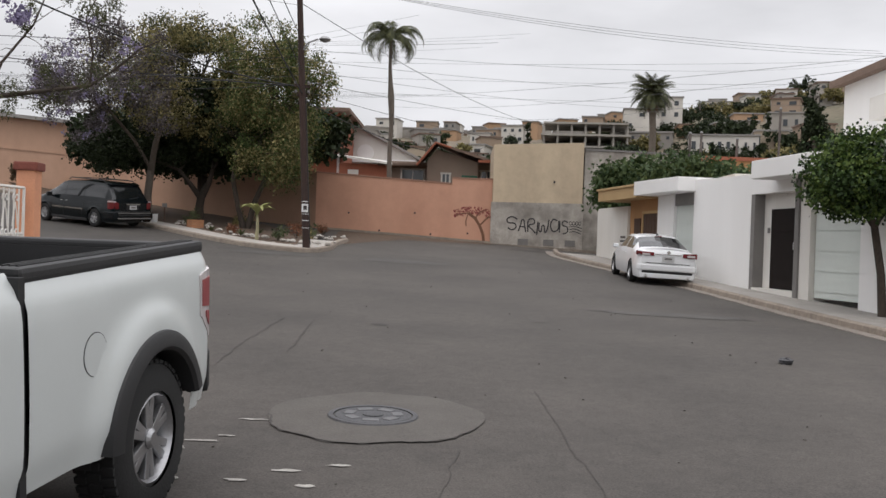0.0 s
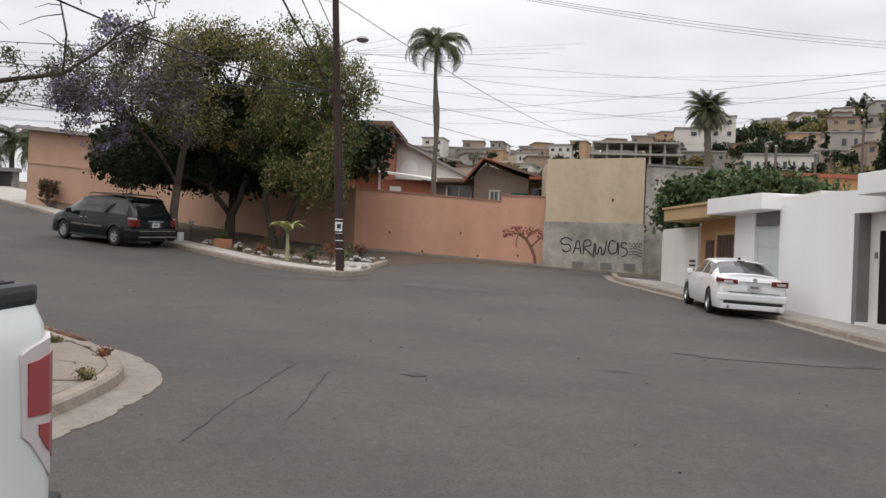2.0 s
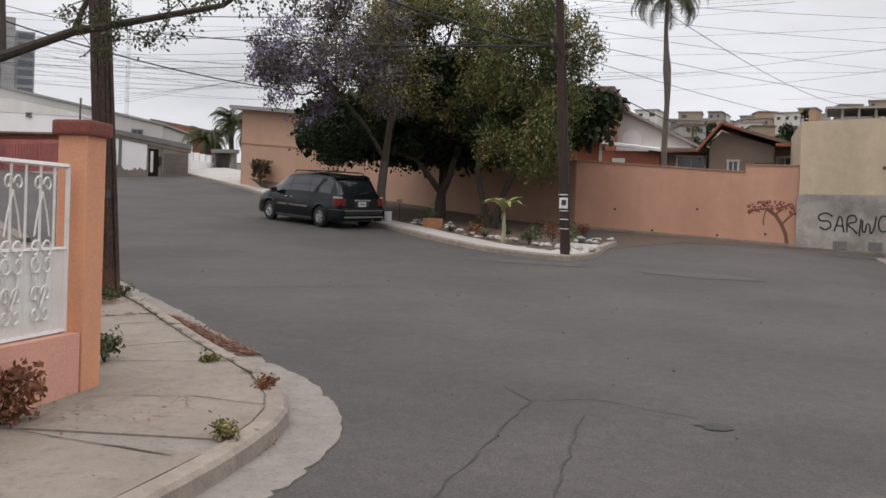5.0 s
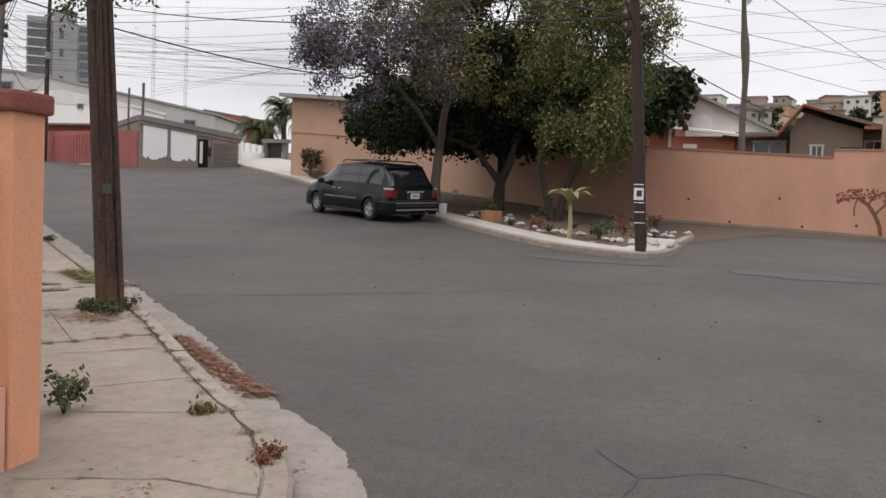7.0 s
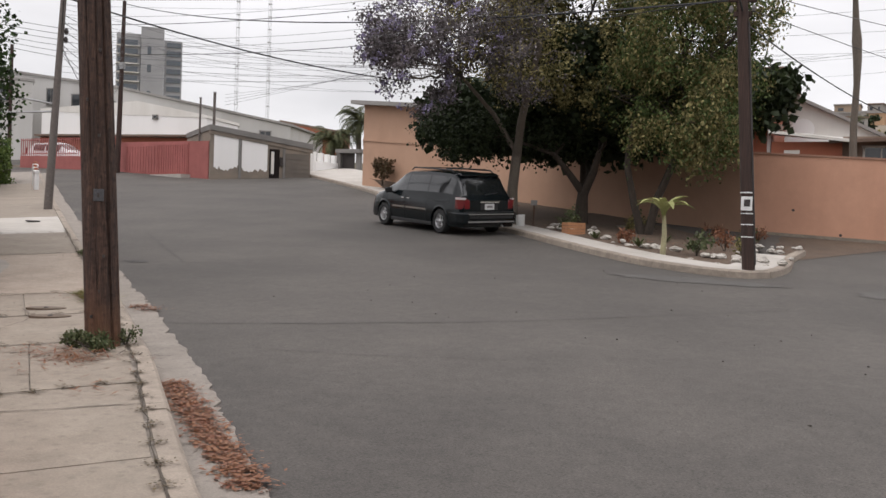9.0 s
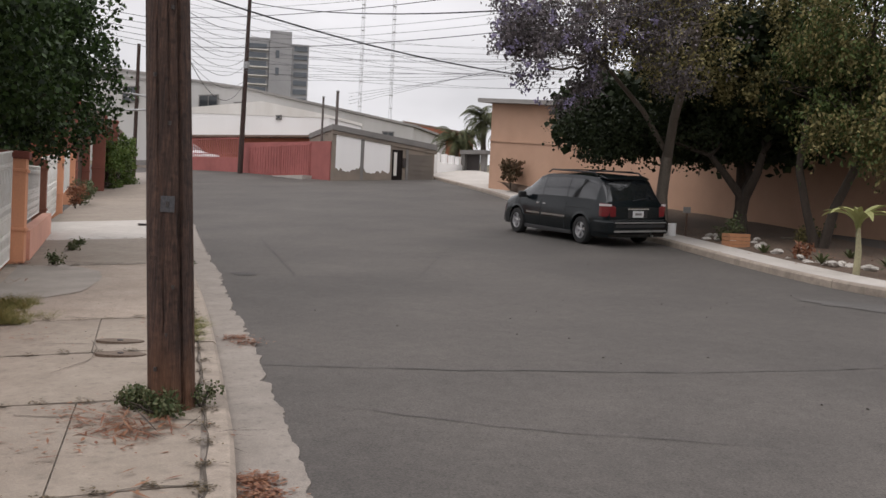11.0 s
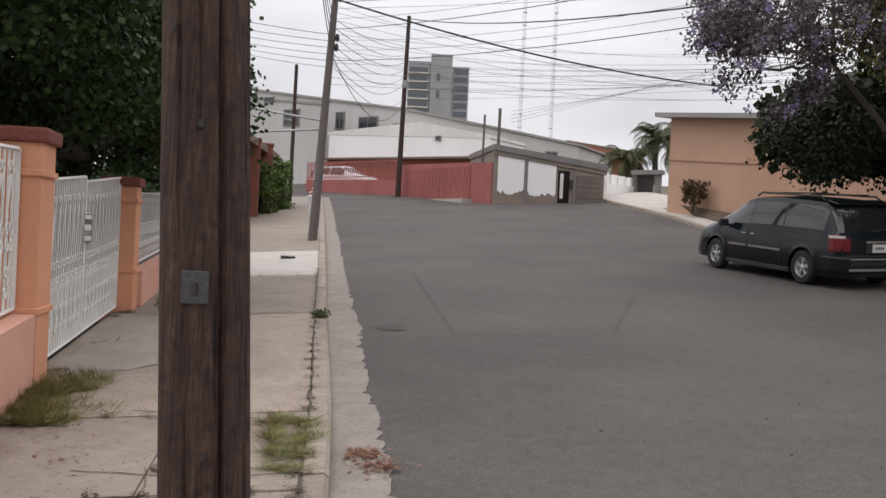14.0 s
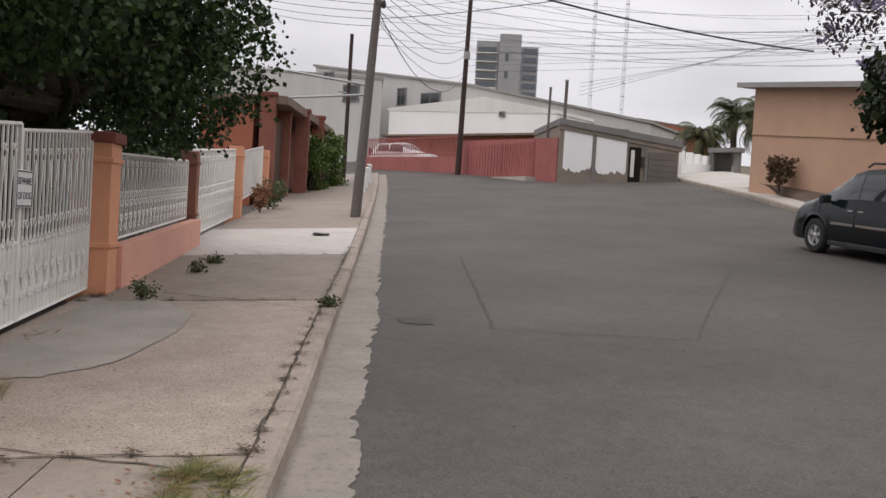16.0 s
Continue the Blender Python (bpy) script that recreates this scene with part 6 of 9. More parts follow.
def pickup():
    S = 1.107
    tx, ty = -1.72, 7.03
    nose = -3.93
    base = Matrix.Translation((tx - 1.0 * S, ty, G(tx, ty - 1.2) + 0.0)) @ Matrix.Rotation(radians(180 - 7.87), 4, "Z") @ Matrix.Rotation(radians(nose), 4, "X") @ Matrix.Diagonal((S, S, S, 1))
    T = thing("pickup_truck", "white pickup truck with a black bed rail cap, parked close by", "pickup truck", base)
    half, arch, yc, zc, r = 1.0, 0.48, 0.87, 0.5, 0.43
    rail = 1.46

    def side_panel(sx, y0, y1, ztop, zbot):
        """One body side between two stations, bulging over the wheel."""
        ys = sorted(set(list(np.linspace(y0, y1, 44).round(3)) + [yc + d * arch for d in np.linspace(-1, 1, 25).round(3) if y0 < yc + d * arch < y1]))
        g = Geo()
        cols = []
        for y in ys:
            z0 = zbot
            if abs(y - yc) < arch:
                z0 = max(z0, zc + math.sqrt(arch * arch - (y - yc) ** 2))
            col = []
            for j in range(15):
                z = z0 + (ztop - z0) * j / 14
                d = math.hypot(y - yc, (z - zc) * 0.95)
                bulge = 0.055 / (1 + math.exp((d - 0.66) / 0.028))
                crease = 0.02 / (1 + math.exp((z - 0.62) / 0.012)) 
                tuck = 0.05 * max(0, (z - 1.3) / 0.16) ** 2 + 0.05 * max(0, (0.6 - z) / 0.2) ** 2
                tail = 0.05 * max(0, (0.1 - y) / 0.1) ** 2
                col.append((sx * (half - 0.02 + bulge - crease - tuck - tail + 0.012 * math.sin(math.pi * (z - 0.5))), y, z))
            cols.append(col)
        for a, b in zip(cols, cols[1:]):
            g.strip(a, b)
        return g

    for sx in (-1, 1):
        part("bed_side", side_panel(sx, 0.0, 2.04, rail, 0.5), TRUCK_WHITE, T, "white bed side with a flared wheel arch", smooth=True, weld=True)
        part("cab_side", side_panel(sx, 2.08, 5.2, 1.5, 0.5), TRUCK_WHITE, T, smooth=True, weld=True)
        part("gap_seal", Geo().box((sx * 0.93, 2.06, 0.98), (0.08, 0.05, 1.0)), PLASTIC, T)
        # arch flare
        g = Geo()
        rows_ = []
        for k in range(25):
            a = 0.02 + (math.pi - 0.3) * k / 24
            c, s = math.cos(a), math.sin(a)
            rows_.append([(sx * x, yc + c * q, zc + s * q) for x, q in ((0.9, arch - 0.03), (1.06, arch - 0.025), (1.08, arch - 0.005), (1.075, arch + 0.06), (1.06, arch + 0.085), (1.0, arch + 0.1))])
        for a, b in zip(rows_, rows_[1:]):
            g.strip(a, b)
        part("wheel_arch_flare", g, PLASTIC, T, "black plastic arch flare", smooth=True, weld=True)
        part("rail_cap", Geo().box((sx * 0.862, 1.045, rail + 0.02), (0.165, 1.99, 0.075)), PLASTIC, T, "black ribbed bed rail cap", bevel=0.025)
        for k in range(3):
            part("cap_rib", Geo().box((sx * (0.82 + k * 0.035), 1.04, rail + 0.06), (0.012, 1.86, 0.008)), PLASTIC, T)
        part("bed_wall", Geo().box((sx * 0.82, 1.02, 1.15), (0.05, 2.02, 0.62)), PLASTIC, T)
        wheel(T, sx * 0.88, yc, r + 0.02, r, 0.27, sx, 6, tread=sx < 0)
        wheel(T, sx * 0.88, 4.65, r, r, 0.27, sx, 6)
        def lamp_face(top, low, out, ys_, thick=0.03):
            """A lamp cover that follows the bed side's curve to the tail, from (along, height) rows."""
            g = Geo()
            face_, back = [], []
            for y, zt, zb in zip(ys_, top, low):
                x = 0.99 - 0.05 * max(0, (0.1 - y) / 0.1) ** 2 + out
                face_.append([(sx * x, y, zt), (sx * x, y, zb)])
                back.append([(sx * (x - thick), y, zt), (sx * (x - thick), y, zb)])
            for p, q in zip(face_, face_[1:]):
                g.strip(p, q)
            ring = [p[0] for p in face_] + [p[1] for p in face_[::-1]]
            rear = [p[0] for p in back] + [p[1] for p in back[::-1]]
            g.strip(ring + ring[:1], rear + rear[:1])
            return g

        rows_y = (-0.03, 0.0, 0.06, 0.12, 0.17, 0.21)
        tl = part("tail_light", lamp_face((1.345, 1.352, 1.345, 1.335, 1.325, 1.31), (0.9, 0.87, 0.9, 0.97, 1.03, 1.06), 0.008, rows_y), LAMP_CLEAR, T, "clear-edged tail light")
        part("lamp_lens", lamp_face((1.3, 1.3, 1.295, 1.285, 1.28), (1.1, 1.1, 1.105, 1.11, 1.115), 0.013, (-0.015, 0.02, 0.08, 0.13, 0.185), 0.01), LAMP_TAIL, tl, "red lens")
        part("lamp_lens", lamp_face((1.07, 1.07, 1.075, 1.08), (0.94, 0.95, 0.99, 1.045), 0.013, (-0.01, 0.02, 0.08, 0.13), 0.01), LAMP_TAIL, tl, "red lens")
        part("rear_well", Geo().box((sx * 0.72, yc, 0.75), (0.3, 0.9, 0.72)), PLASTIC, T)
    fd = part("fuel_door", Geo().lathe((-0.988, 1.48, 1.04), [(0.108, -0.008), (0.108, 0.005), (0.1, 0.007)], 28, "X"), TRUCK_WHITE, T, "round fuel flap")
    part("flap_gap", Geo().lathe((-0.9885, 1.48, 1.04), [(0.1125, -0.006), (0.1125, 0.003), (0.108, 0.003)], 28, "X"), PLASTIC, fd)
    tg = part("tailgate", Geo().box((0, 0.0, 1.06), (1.64, 0.09, 0.78)), TRUCK_WHITE, T, "white tailgate", bevel=0.03)
    part("tailgate_cap", Geo().box((0, 0.0, rail + 0.005), (1.64, 0.11, 0.06)), PLASTIC, tg, bevel=0.02)
    part("tailgate_handle", Geo().box((0, -0.05, 1.28), (0.24, 0.02, 0.09)), PLASTIC, tg, bevel=0.01)
    part("bed_liner", Geo().box((0, 0.06, 1.15), (1.6, 0.03, 0.6)), PLASTIC, T, "black bed liner")
    part("bed_floor", Geo().box((0, 1.02, 0.86), (1.6, 2.02, 0.06)), PLASTIC, T)
    part("bumper", Geo().prism([(-0.92, -0.11), (0.92, -0.11), (0.93, -0.005), (-0.93, -0.005)], 0.56, 0.74), CHROME, T, "chrome rear bumper with black ends", bevel=0.03)
    for sx in (-1, 1):
        part("bumper_end", Geo().prism([(sx * 0.8, -0.12), (sx * 0.93, -0.1), (sx * 0.955, -0.01), (sx * 0.8, -0.01)][:: (1 if sx > 0 else -1)], [0.5, 0.52, 0.54, 0.54], [0.76, 0.77, 0.8, 0.8]), PLASTIC, T, bevel=0.02)
    part("cab_back", Geo().box((0, 2.2, 1.4), (1.78, 0.06, 1.0)), TRUCK_WHITE, T)
    part("cab_roof", Geo().prism([(-0.78, 2.25), (0.78, 2.25), (0.76, 3.7), (-0.76, 3.7)], 1.86, 1.93), TRUCK_WHITE, T, bevel=0.05)
    part("cab_glass", Geo().prism([(-0.86, 2.25), (0.86, 2.25), (0.84, 4.3), (-0.84, 4.3)], 1.4, 1.86), GLASS_DARK, T)
    part("bonnet", Geo().prism([(-0.92, 4.2), (0.92, 4.2), (0.88, 5.75), (-0.88, 5.75)], 0.55, [1.32, 1.32, 1.15, 1.15]), TRUCK_WHITE, T, bevel=0.06)
    part("chassis", Geo().box((0, 2.9, 0.55), (1.3, 5.2, 0.25)), PLASTIC, T)
    return T


pickup()
# white car parked behind the far red wall, mostly hidden
FC = thing("parked_suv", "white car parked behind the red railing", "car", Matrix.Translation((-56.2, 60.5, 5.19)) @ Matrix.Rotation(radians(-82), 4, "Z"))
car_shell(FC, 4.6, 0.9, 0.25, curve([(0, 1.0), (0.2, 1.3), (0.5, 1.6), (2.4, 1.66), (3.4, 1.15), (4.4, 0.95), (4.6, 0.6)]), curve([(0, 0.95), (4.6, 0.8)]), [(0.9, 0.33), (3.6, 0.33)], 0.38, 0.65, [(0.6, 1.5), (1.6, 2.7)], (0.15, 0.48), (2.6, 3.35), CAR_WHITE, curve([(0, 0.9), (0.4, 1), (4, 1), (4.6, 0.85)]))
for sx in (-1, 1):
    for yy in (0.9, 3.6):
        wheel(FC, sx * 0.8, yy, 0.33, 0.33, 0.2, sx)
    part("tail_light", Geo().box((sx * 0.8, 0.02, 1.05), (0.16, 0.1, 0.4)), LAMP_RED, FC)
tagged(part("yard_slab", Geo().prism([(-58, 59.15), (-46, 58.45), (-46, 65), (-58, 65)], 3.5, 5.19), CONCRETE), "raised concrete yard behind the red wall", "yard", kind="structure")

# ---- trees ----
def leaf_cloud(g, blobs, leaves, size, seed, droop=0.0, clump=0.32, aspect=0.5, hollow=0.35, gap=-0.12):
    """Small leaves in clumps that fill blobs (centre, radii) unevenly, with gaps."""
    rs = np.random.RandomState(seed)
    vols = np.array([a * b * c for _, (a, b, c) in blobs])
    for (ctr, rad), share in zip(blobs, vols ** 0.75 / (vols ** 0.75).sum()):
        n = int(leaves * share)
        per = 22
        k = max(1, n // per)
        d = rs.normal(size=(k * 2, 3))
        d /= np.linalg.norm(d, axis=1)[:, None]
        r = (hollow + (1.08 - hollow) * rs.rand(k * 2) ** 0.6)[:, None]
        c = d * r * np.array(rad) + np.array(ctr)
        keep = np.array([noise.noise(Vector(p) * 0.75) + 0.35 * noise.noise(Vector(p) * 2.1) > gap for p in c])
        c = c[keep][:k]
        if not len(c):
            continue
        c = c[rs.randint(0, len(c), k)] if len(c) < k else c
        p = np.repeat(c, per, 0) + rs.normal(size=(len(c) * per, 3)) * clump * 0.38
        if droop:
            p[:, 2] -= droop * rs.rand(len(p)) ** 2
        m = len(p)
        u = rs.normal(size=(m, 3))
        u[:, 2] -= 0.6 * (1 + 2 * droop)
        u /= np.linalg.norm(u, axis=1)[:, None]
        w = np.cross(u, rs.normal(size=(m, 3)))
        w /= np.linalg.norm(w, axis=1)[:, None] + 1e-9
        s = size * rs.uniform(0.6, 1.35, (m, 1))
        a, b = u * s, w * s * aspect
        quad = np.stack([p, p + a * 0.5 + b, p + a * 1.05, p + a * 0.5 - b], 1).reshape(-1, 3)
        base = len(g.v)
        g.v += [tuple(q) for q in quad.tolist()]
        g.f += [(base + 4 * i, base + 4 * i + 1, base + 4 * i + 2, base + 4 * i + 3) for i in range(m)]
    return g


def limb(g, a, b, r0, r1, seed, bend=0.12, n=6):
    """A tapering, slightly crooked branch."""
    rnd = random.Random(seed)
    a, b = Vector(a), Vector(b)
    ln = (b - a).length
    pts = []
    for k in range(n + 1):
        t = k / n
        j = Vector((rnd.uniform(-1, 1), rnd.uniform(-1, 1), rnd.uniform(-0.5, 0.8))) * bend * ln * math.sin(math.pi * t) * 0.6
        pts.append(a.lerp(b, t) + j)
    g.tube(pts, [r0 + (r1 - r0) * k / n for k in range(n + 1)], 8)
    return pts


def tree(name, label, trunks, blobs, leaf_sets, bark, seed, twig=0.02, category="tree"):
    """trunks: lists of (point, radius); every blob gets a limb and twigs from the nearest trunk's end."""
    T = thing(name, label, category)
    g = Geo()
    ends = []
    for tr in trunks:
        g.tube([p for p, _ in tr], [r for _, r in tr], 10)
        ends.append((Vector(tr[-1][0]), tr[-1][1]))
    rnd = random.Random(seed)
    for i, (c, rad) in enumerate(blobs):
        e, r = min(ends, key=lambda q: (q[0] - Vector(c)).length)
        path = limb(g, e, c, r * 0.8, twig * 1.5, seed + i)
        for k in range(7):
            d = Vector((rnd.gauss(0, 1), rnd.gauss(0, 1), rnd.gauss(0.2, 0.8))).normalized()
            tip = Vector(c) + Vector((d.x * rad[0], d.y * rad[1], d.z * rad[2])) * 0.9
            limb(g, path[rnd.randint(2, 6)], tip, r * 0.28, twig * 0.4, seed * 7 + i * 11 + k, 0.2)
    part("trunk", g, bark, T, smooth=True)
    for nm, material, bl, count, size, kw in leaf_sets:
        part(nm, leaf_cloud(Geo(), bl, count, size, seed + len(nm), **kw), material, T)
    return T


JAC = [((-14.57, 36.93, 7.3), (2.0, 1.9, 1.7)), ((-14.9, 36.0, 6.1), (1.4, 1.4, 0.9)), ((-13.5, 38.3, 8.5), (1.9, 1.9, 1.4)), ((-12.3, 37.7, 6.9), (1.6, 1.6, 1.2)), ((-15.9, 37.3, 8.0), (1.2, 1.1, 1.0)), ((-14.2, 37.2, 9.2), (1.3, 1.2, 0.8)), ((-15.6, 36.2, 6.9), (1.0, 1.0, 0.8))]
jz = bed_height(-13.35, 40.5)
tree("jacaranda_tree", "jacaranda with mauve blossom and a pale forked trunk", [[((-13.35, 40.5, jz - 0.1), 0.2), ((-13.38, 40.45, jz + 1.1), 0.17), ((-13.25, 40.4, jz + 2.3), 0.16)], [((-13.25, 40.4, jz + 2.25), 0.08), ((-13.75, 39.6, jz + 3.4), 0.07), ((-14.3, 38.2, jz + 4.4), 0.05)], [((-13.25, 40.4, jz + 2.2), 0.14), ((-12.85, 39.6, jz + 3.2), 0.125), ((-12.25, 38.6, jz + 4.2), 0.11), ((-11.75, 37.9, jz + 5.2), 0.08)]], JAC,
     [("crown", LEAF_PURPLE, JAC, 24000, 0.1, dict(clump=0.36, aspect=0.28, gap=0.06)), ("blossom", LEAF_BLOOM, [JAC[0], JAC[1], JAC[4], JAC[5], JAC[6]], 2600, 0.07, dict(clump=0.16, hollow=0.75)), ("under_leaves", LEAF_OLIVE, JAC[2:4], 9000, 0.085, dict(clump=0.45, aspect=0.3))], BARK_PALE, 21)
# last five blobs: mostly hidden crown added behind to shade the wall
DRK = [((-13.9, 38.2, 4.75), (1.7, 1.6, 0.85)), ((-12.4, 39.4, 5.1), (1.9, 1.7, 1.15)), ((-11.2, 40.4, 5.2), (1.7, 1.6, 1.1)), ((-12.2, 40.2, 6.1), (1.9, 1.7, 1.0)), ((-10.2, 40.6, 5.5), (1.2, 1.2, 1.0)), ((-13.6, 43.2, 5.6), (2.2, 1.8, 1.0)), ((-11.2, 43.6, 5.7), (2.2, 1.7, 1.1)), ((-15.6, 42.6, 5.7), (1.8, 1.8, 1.0)), ((-12.4, 46.0, 6.0), (2.2, 1.6, 0.9)), ((-15.5, 46.2, 6.3), (2.0, 1.6, 0.9))]
for k in range(5):
    (cx, cy, cz), rad = DRK[k]
    DRK[k] = ((-2.5 + (cx + 2.5) * 1.1, 11.4 + (cy - 11.4) * 1.1, 1.94 + (cz - 1.94) * 1.1), tuple(1.08 * q for q in rad))
# leaf masses added behind the crowns only to darken soil and wall
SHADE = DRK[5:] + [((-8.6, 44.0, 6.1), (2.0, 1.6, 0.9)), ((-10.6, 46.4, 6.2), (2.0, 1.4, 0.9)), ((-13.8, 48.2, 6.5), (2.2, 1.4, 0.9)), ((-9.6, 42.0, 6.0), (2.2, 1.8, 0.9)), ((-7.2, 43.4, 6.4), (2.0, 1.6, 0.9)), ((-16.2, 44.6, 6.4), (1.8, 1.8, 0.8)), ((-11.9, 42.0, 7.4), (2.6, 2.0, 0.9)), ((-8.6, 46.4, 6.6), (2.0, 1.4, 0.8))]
tz = bed_height(-11.65, 42.2)
# the second leaf set is dense and mostly unseen, to block sky light
tree("round_dark_tree", "low dark-leaved tree with a forked trunk", [[((-11.6, 42.2, tz - 0.1), 0.24), ((-11.6, 42.1, tz + 0.6), 0.19), ((-11.5, 42.0, tz + 1.1), 0.18)], [((-11.5, 42.0, tz + 1.0), 0.13), ((-11.95, 41.6, tz + 1.7), 0.1), ((-12.3, 41.3, tz + 2.2), 0.08)], [((-11.5, 42.0, tz + 1.0), 0.15), ((-11.1, 41.7, tz + 1.7), 0.12), ((-10.9, 41.5, tz + 2.3), 0.09)]], DRK,
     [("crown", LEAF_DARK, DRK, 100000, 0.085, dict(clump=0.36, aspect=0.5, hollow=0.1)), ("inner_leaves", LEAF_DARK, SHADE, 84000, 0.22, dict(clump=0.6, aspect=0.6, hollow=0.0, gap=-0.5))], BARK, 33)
# last blob: added behind this crown to shade the wall
MID = [((-12.0, 40.8, 8.2), (2.3, 2.0, 2.0)), ((-12.6, 40.7, 9.7), (1.7, 1.6, 1.2)), ((-11.4, 42.0, 10.3), (1.6, 1.5, 1.0)), ((-11.0, 41.0, 6.8), (1.6, 1.5, 1.4)), ((-10.0, 44.2, 7.4), (2.2, 1.8, 1.3))]
tz = bed_height(-12.4, 45.2)
tree("olive_leaved_tree", "tall tree with dull olive and yellowish foliage", [[((-12.4, 45.2, tz - 0.1), 0.17), ((-12.35, 44.9, tz + 2), 0.15), ((-11.9, 43.4, tz + 4), 0.12)]], MID,
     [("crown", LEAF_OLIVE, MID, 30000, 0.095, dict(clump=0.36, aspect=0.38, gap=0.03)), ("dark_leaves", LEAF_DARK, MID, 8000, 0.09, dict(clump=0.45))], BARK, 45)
# last blob: set back out of view to keep light off the wall
RGT = [((-8.05, 39.9, 8.0), (2.1, 2.0, 2.2)), ((-8.7, 39.8, 9.5), (1.8, 1.7, 1.3)), ((-6.75, 39.2, 6.2), (1.2, 1.3, 1.7)), ((-9.1, 39.6, 6.1), (1.3, 1.2, 1.6)), ((-7.4, 39.0, 4.9), (1.2, 1.2, 0.9)), ((-6.45, 39.3, 7.8), (1.1, 1.2, 1.6)), ((-8.4, 39.4, 5.2), (1.0, 1.0, 0.9)), ((-7.8, 42.6, 6.3), (2.0, 1.8, 1.2))]
tz = bed_height(-9.1, 40.2)
tree("pepper_tree", "pepper tree with drooping yellow-green foliage and two dark trunks", [[((-9.15, 40.2, tz - 0.1), 0.13), ((-9.42, 40.15, tz + 0.9), 0.105), ((-9.65, 40.1, tz + 2.0), 0.1), ((-9.5, 40.0, tz + 3.2), 0.085)], [((-9.0, 40.2, tz - 0.1), 0.14), ((-8.75, 40.15, tz + 1.0), 0.12), ((-8.3, 40.0, tz + 2.0), 0.105), ((-8.0, 40.0, tz + 3.2), 0.085)]], RGT,
     [("crown", LEAF_OLIVE, RGT, 32000, 0.1, dict(droop=0.55, clump=0.34, aspect=0.3, gap=0.0)), ("green_leaves", leaf_mat("pepper_leaves", (0.035, 0.06, 0.018), (0.12, 0.155, 0.05), 0.25), RGT, 30000, 0.1, dict(droop=0.6, clump=0.38, aspect=0.28))], BARK, 57)

# ficus over the fence of the climbing street
FIC = [((-20.3, 24.0, 4.5), (1.7, 1.5, 1.3)), ((-22.6, 25.9, 4.6), (2.0, 1.7, 1.5)), ((-18.3, 21.7, 4.7), (1.8, 1.5, 1.3)), ((-24.2, 26.3, 4.9), (1.8, 1.6, 1.4)), ((-21.0, 24.0, 5.8), (2.2, 1.8, 1.2)), ((-23.4, 25.6, 6.3), (1.9, 1.7, 1.1)), ((-18.6, 21.4, 5.7), (1.8, 1.6, 1.1)), ((-20.6, 21.8, 3.3), (1.8, 0.9, 1.2)), ((-18.6, 19.9, 3.4), (1.8, 1.0, 1.3)), ((-22.8, 23.4, 3.3), (1.8, 1.0, 1.2)), ((-16.6, 18.6, 4.2), (1.6, 1.0, 1.6)), ((-17.2, 19.2, 2.4), (1.8, 0.8, 1.0)), ((-20.0, 21.2, 2.2), (1.8, 0.7, 0.9)), ((-16.8, 20.2, 5.2), (1.7, 1.5, 1.3))]
FT = tree("ficus_tree", "dense dark green ficus overhanging the iron fence", [[((-21.5, 23.3, 0.4), 0.3), ((-21.4, 23.4, 2.2), 0.26), ((-21.3, 23.8, 3.4), 0.2)]], FIC,
     [("crown", LEAF_FICUS, FIC, 110000, 0.085, dict(clump=0.3, aspect=0.5, hollow=0.25))], BARK, 71)
FT.matrix_world = Matrix.Translation((0, 1.05, 0.04))
SHR = [((*SN(sv, 3.75 + 0.25 * (k % 2)), pave_z(sv) + 0.85 + 0.35 * (k % 3)), (1.5, 0.8, 1.25)) for k, sv in enumerate((25.6, 28.2, 30.8, 33.4, 36.0, 38.8, 41.4, 44.0, 46.8, 49.6))]
tree("garden_shrubs", "dense dark green shrubs behind the iron fence", [[((*SN(36, 4.4), 0.6), 0.09), ((*SN(36, 4.4), 1.6), 0.07)]], SHR,
     [("crown", LEAF_FICUS, SHR, 30000, 0.09, dict(clump=0.3, aspect=0.5, hollow=0.15))], BARK, 73, category="shrub")
# clipped street tree before the white house
RT = [((8.45, 20.9, 3.45), (1.05, 1.0, 0.85)), ((9.3, 20.4, 3.5), (1.0, 1.0, 0.85)), ((8.5, 20.2, 3.1), (0.95, 0.9, 0.6)), ((9.9, 20.9, 3.3), (0.9, 0.9, 0.7))]
tz = G(9.0, 20.6) + 0.15
tree("street_tree", "clipped bright green ficus on the pavement", [[((9.15, 20.55, tz - 0.1), 0.1), ((9.1, 20.6, tz + 0.9), 0.085), ((8.95, 20.65, tz + 1.9), 0.08)]], RT,
     [("crown", LEAF_BRIGHT, RT, 16000, 0.075, dict(clump=0.25, aspect=0.55, hollow=0.3)), ("dark_leaves", LEAF_FICUS, RT, 22000, 0.08, dict(clump=0.3, hollow=0.1))], BARK, 81)
# big-leaved tree over the ochre garage, bush and cypress behind
BL = [((7.2, 41.8, 4.7), (1.2, 1.2, 0.75)), ((8.7, 41.0, 4.9), (1.4, 1.2, 0.8)), ((10.2, 40.2, 4.9), (1.3, 1.2, 0.7)), ((6.6, 41.9, 4.2), (0.8, 0.9, 0.6)), ((11.2, 39.0, 4.7), (1.0, 0.9, 0.5))]
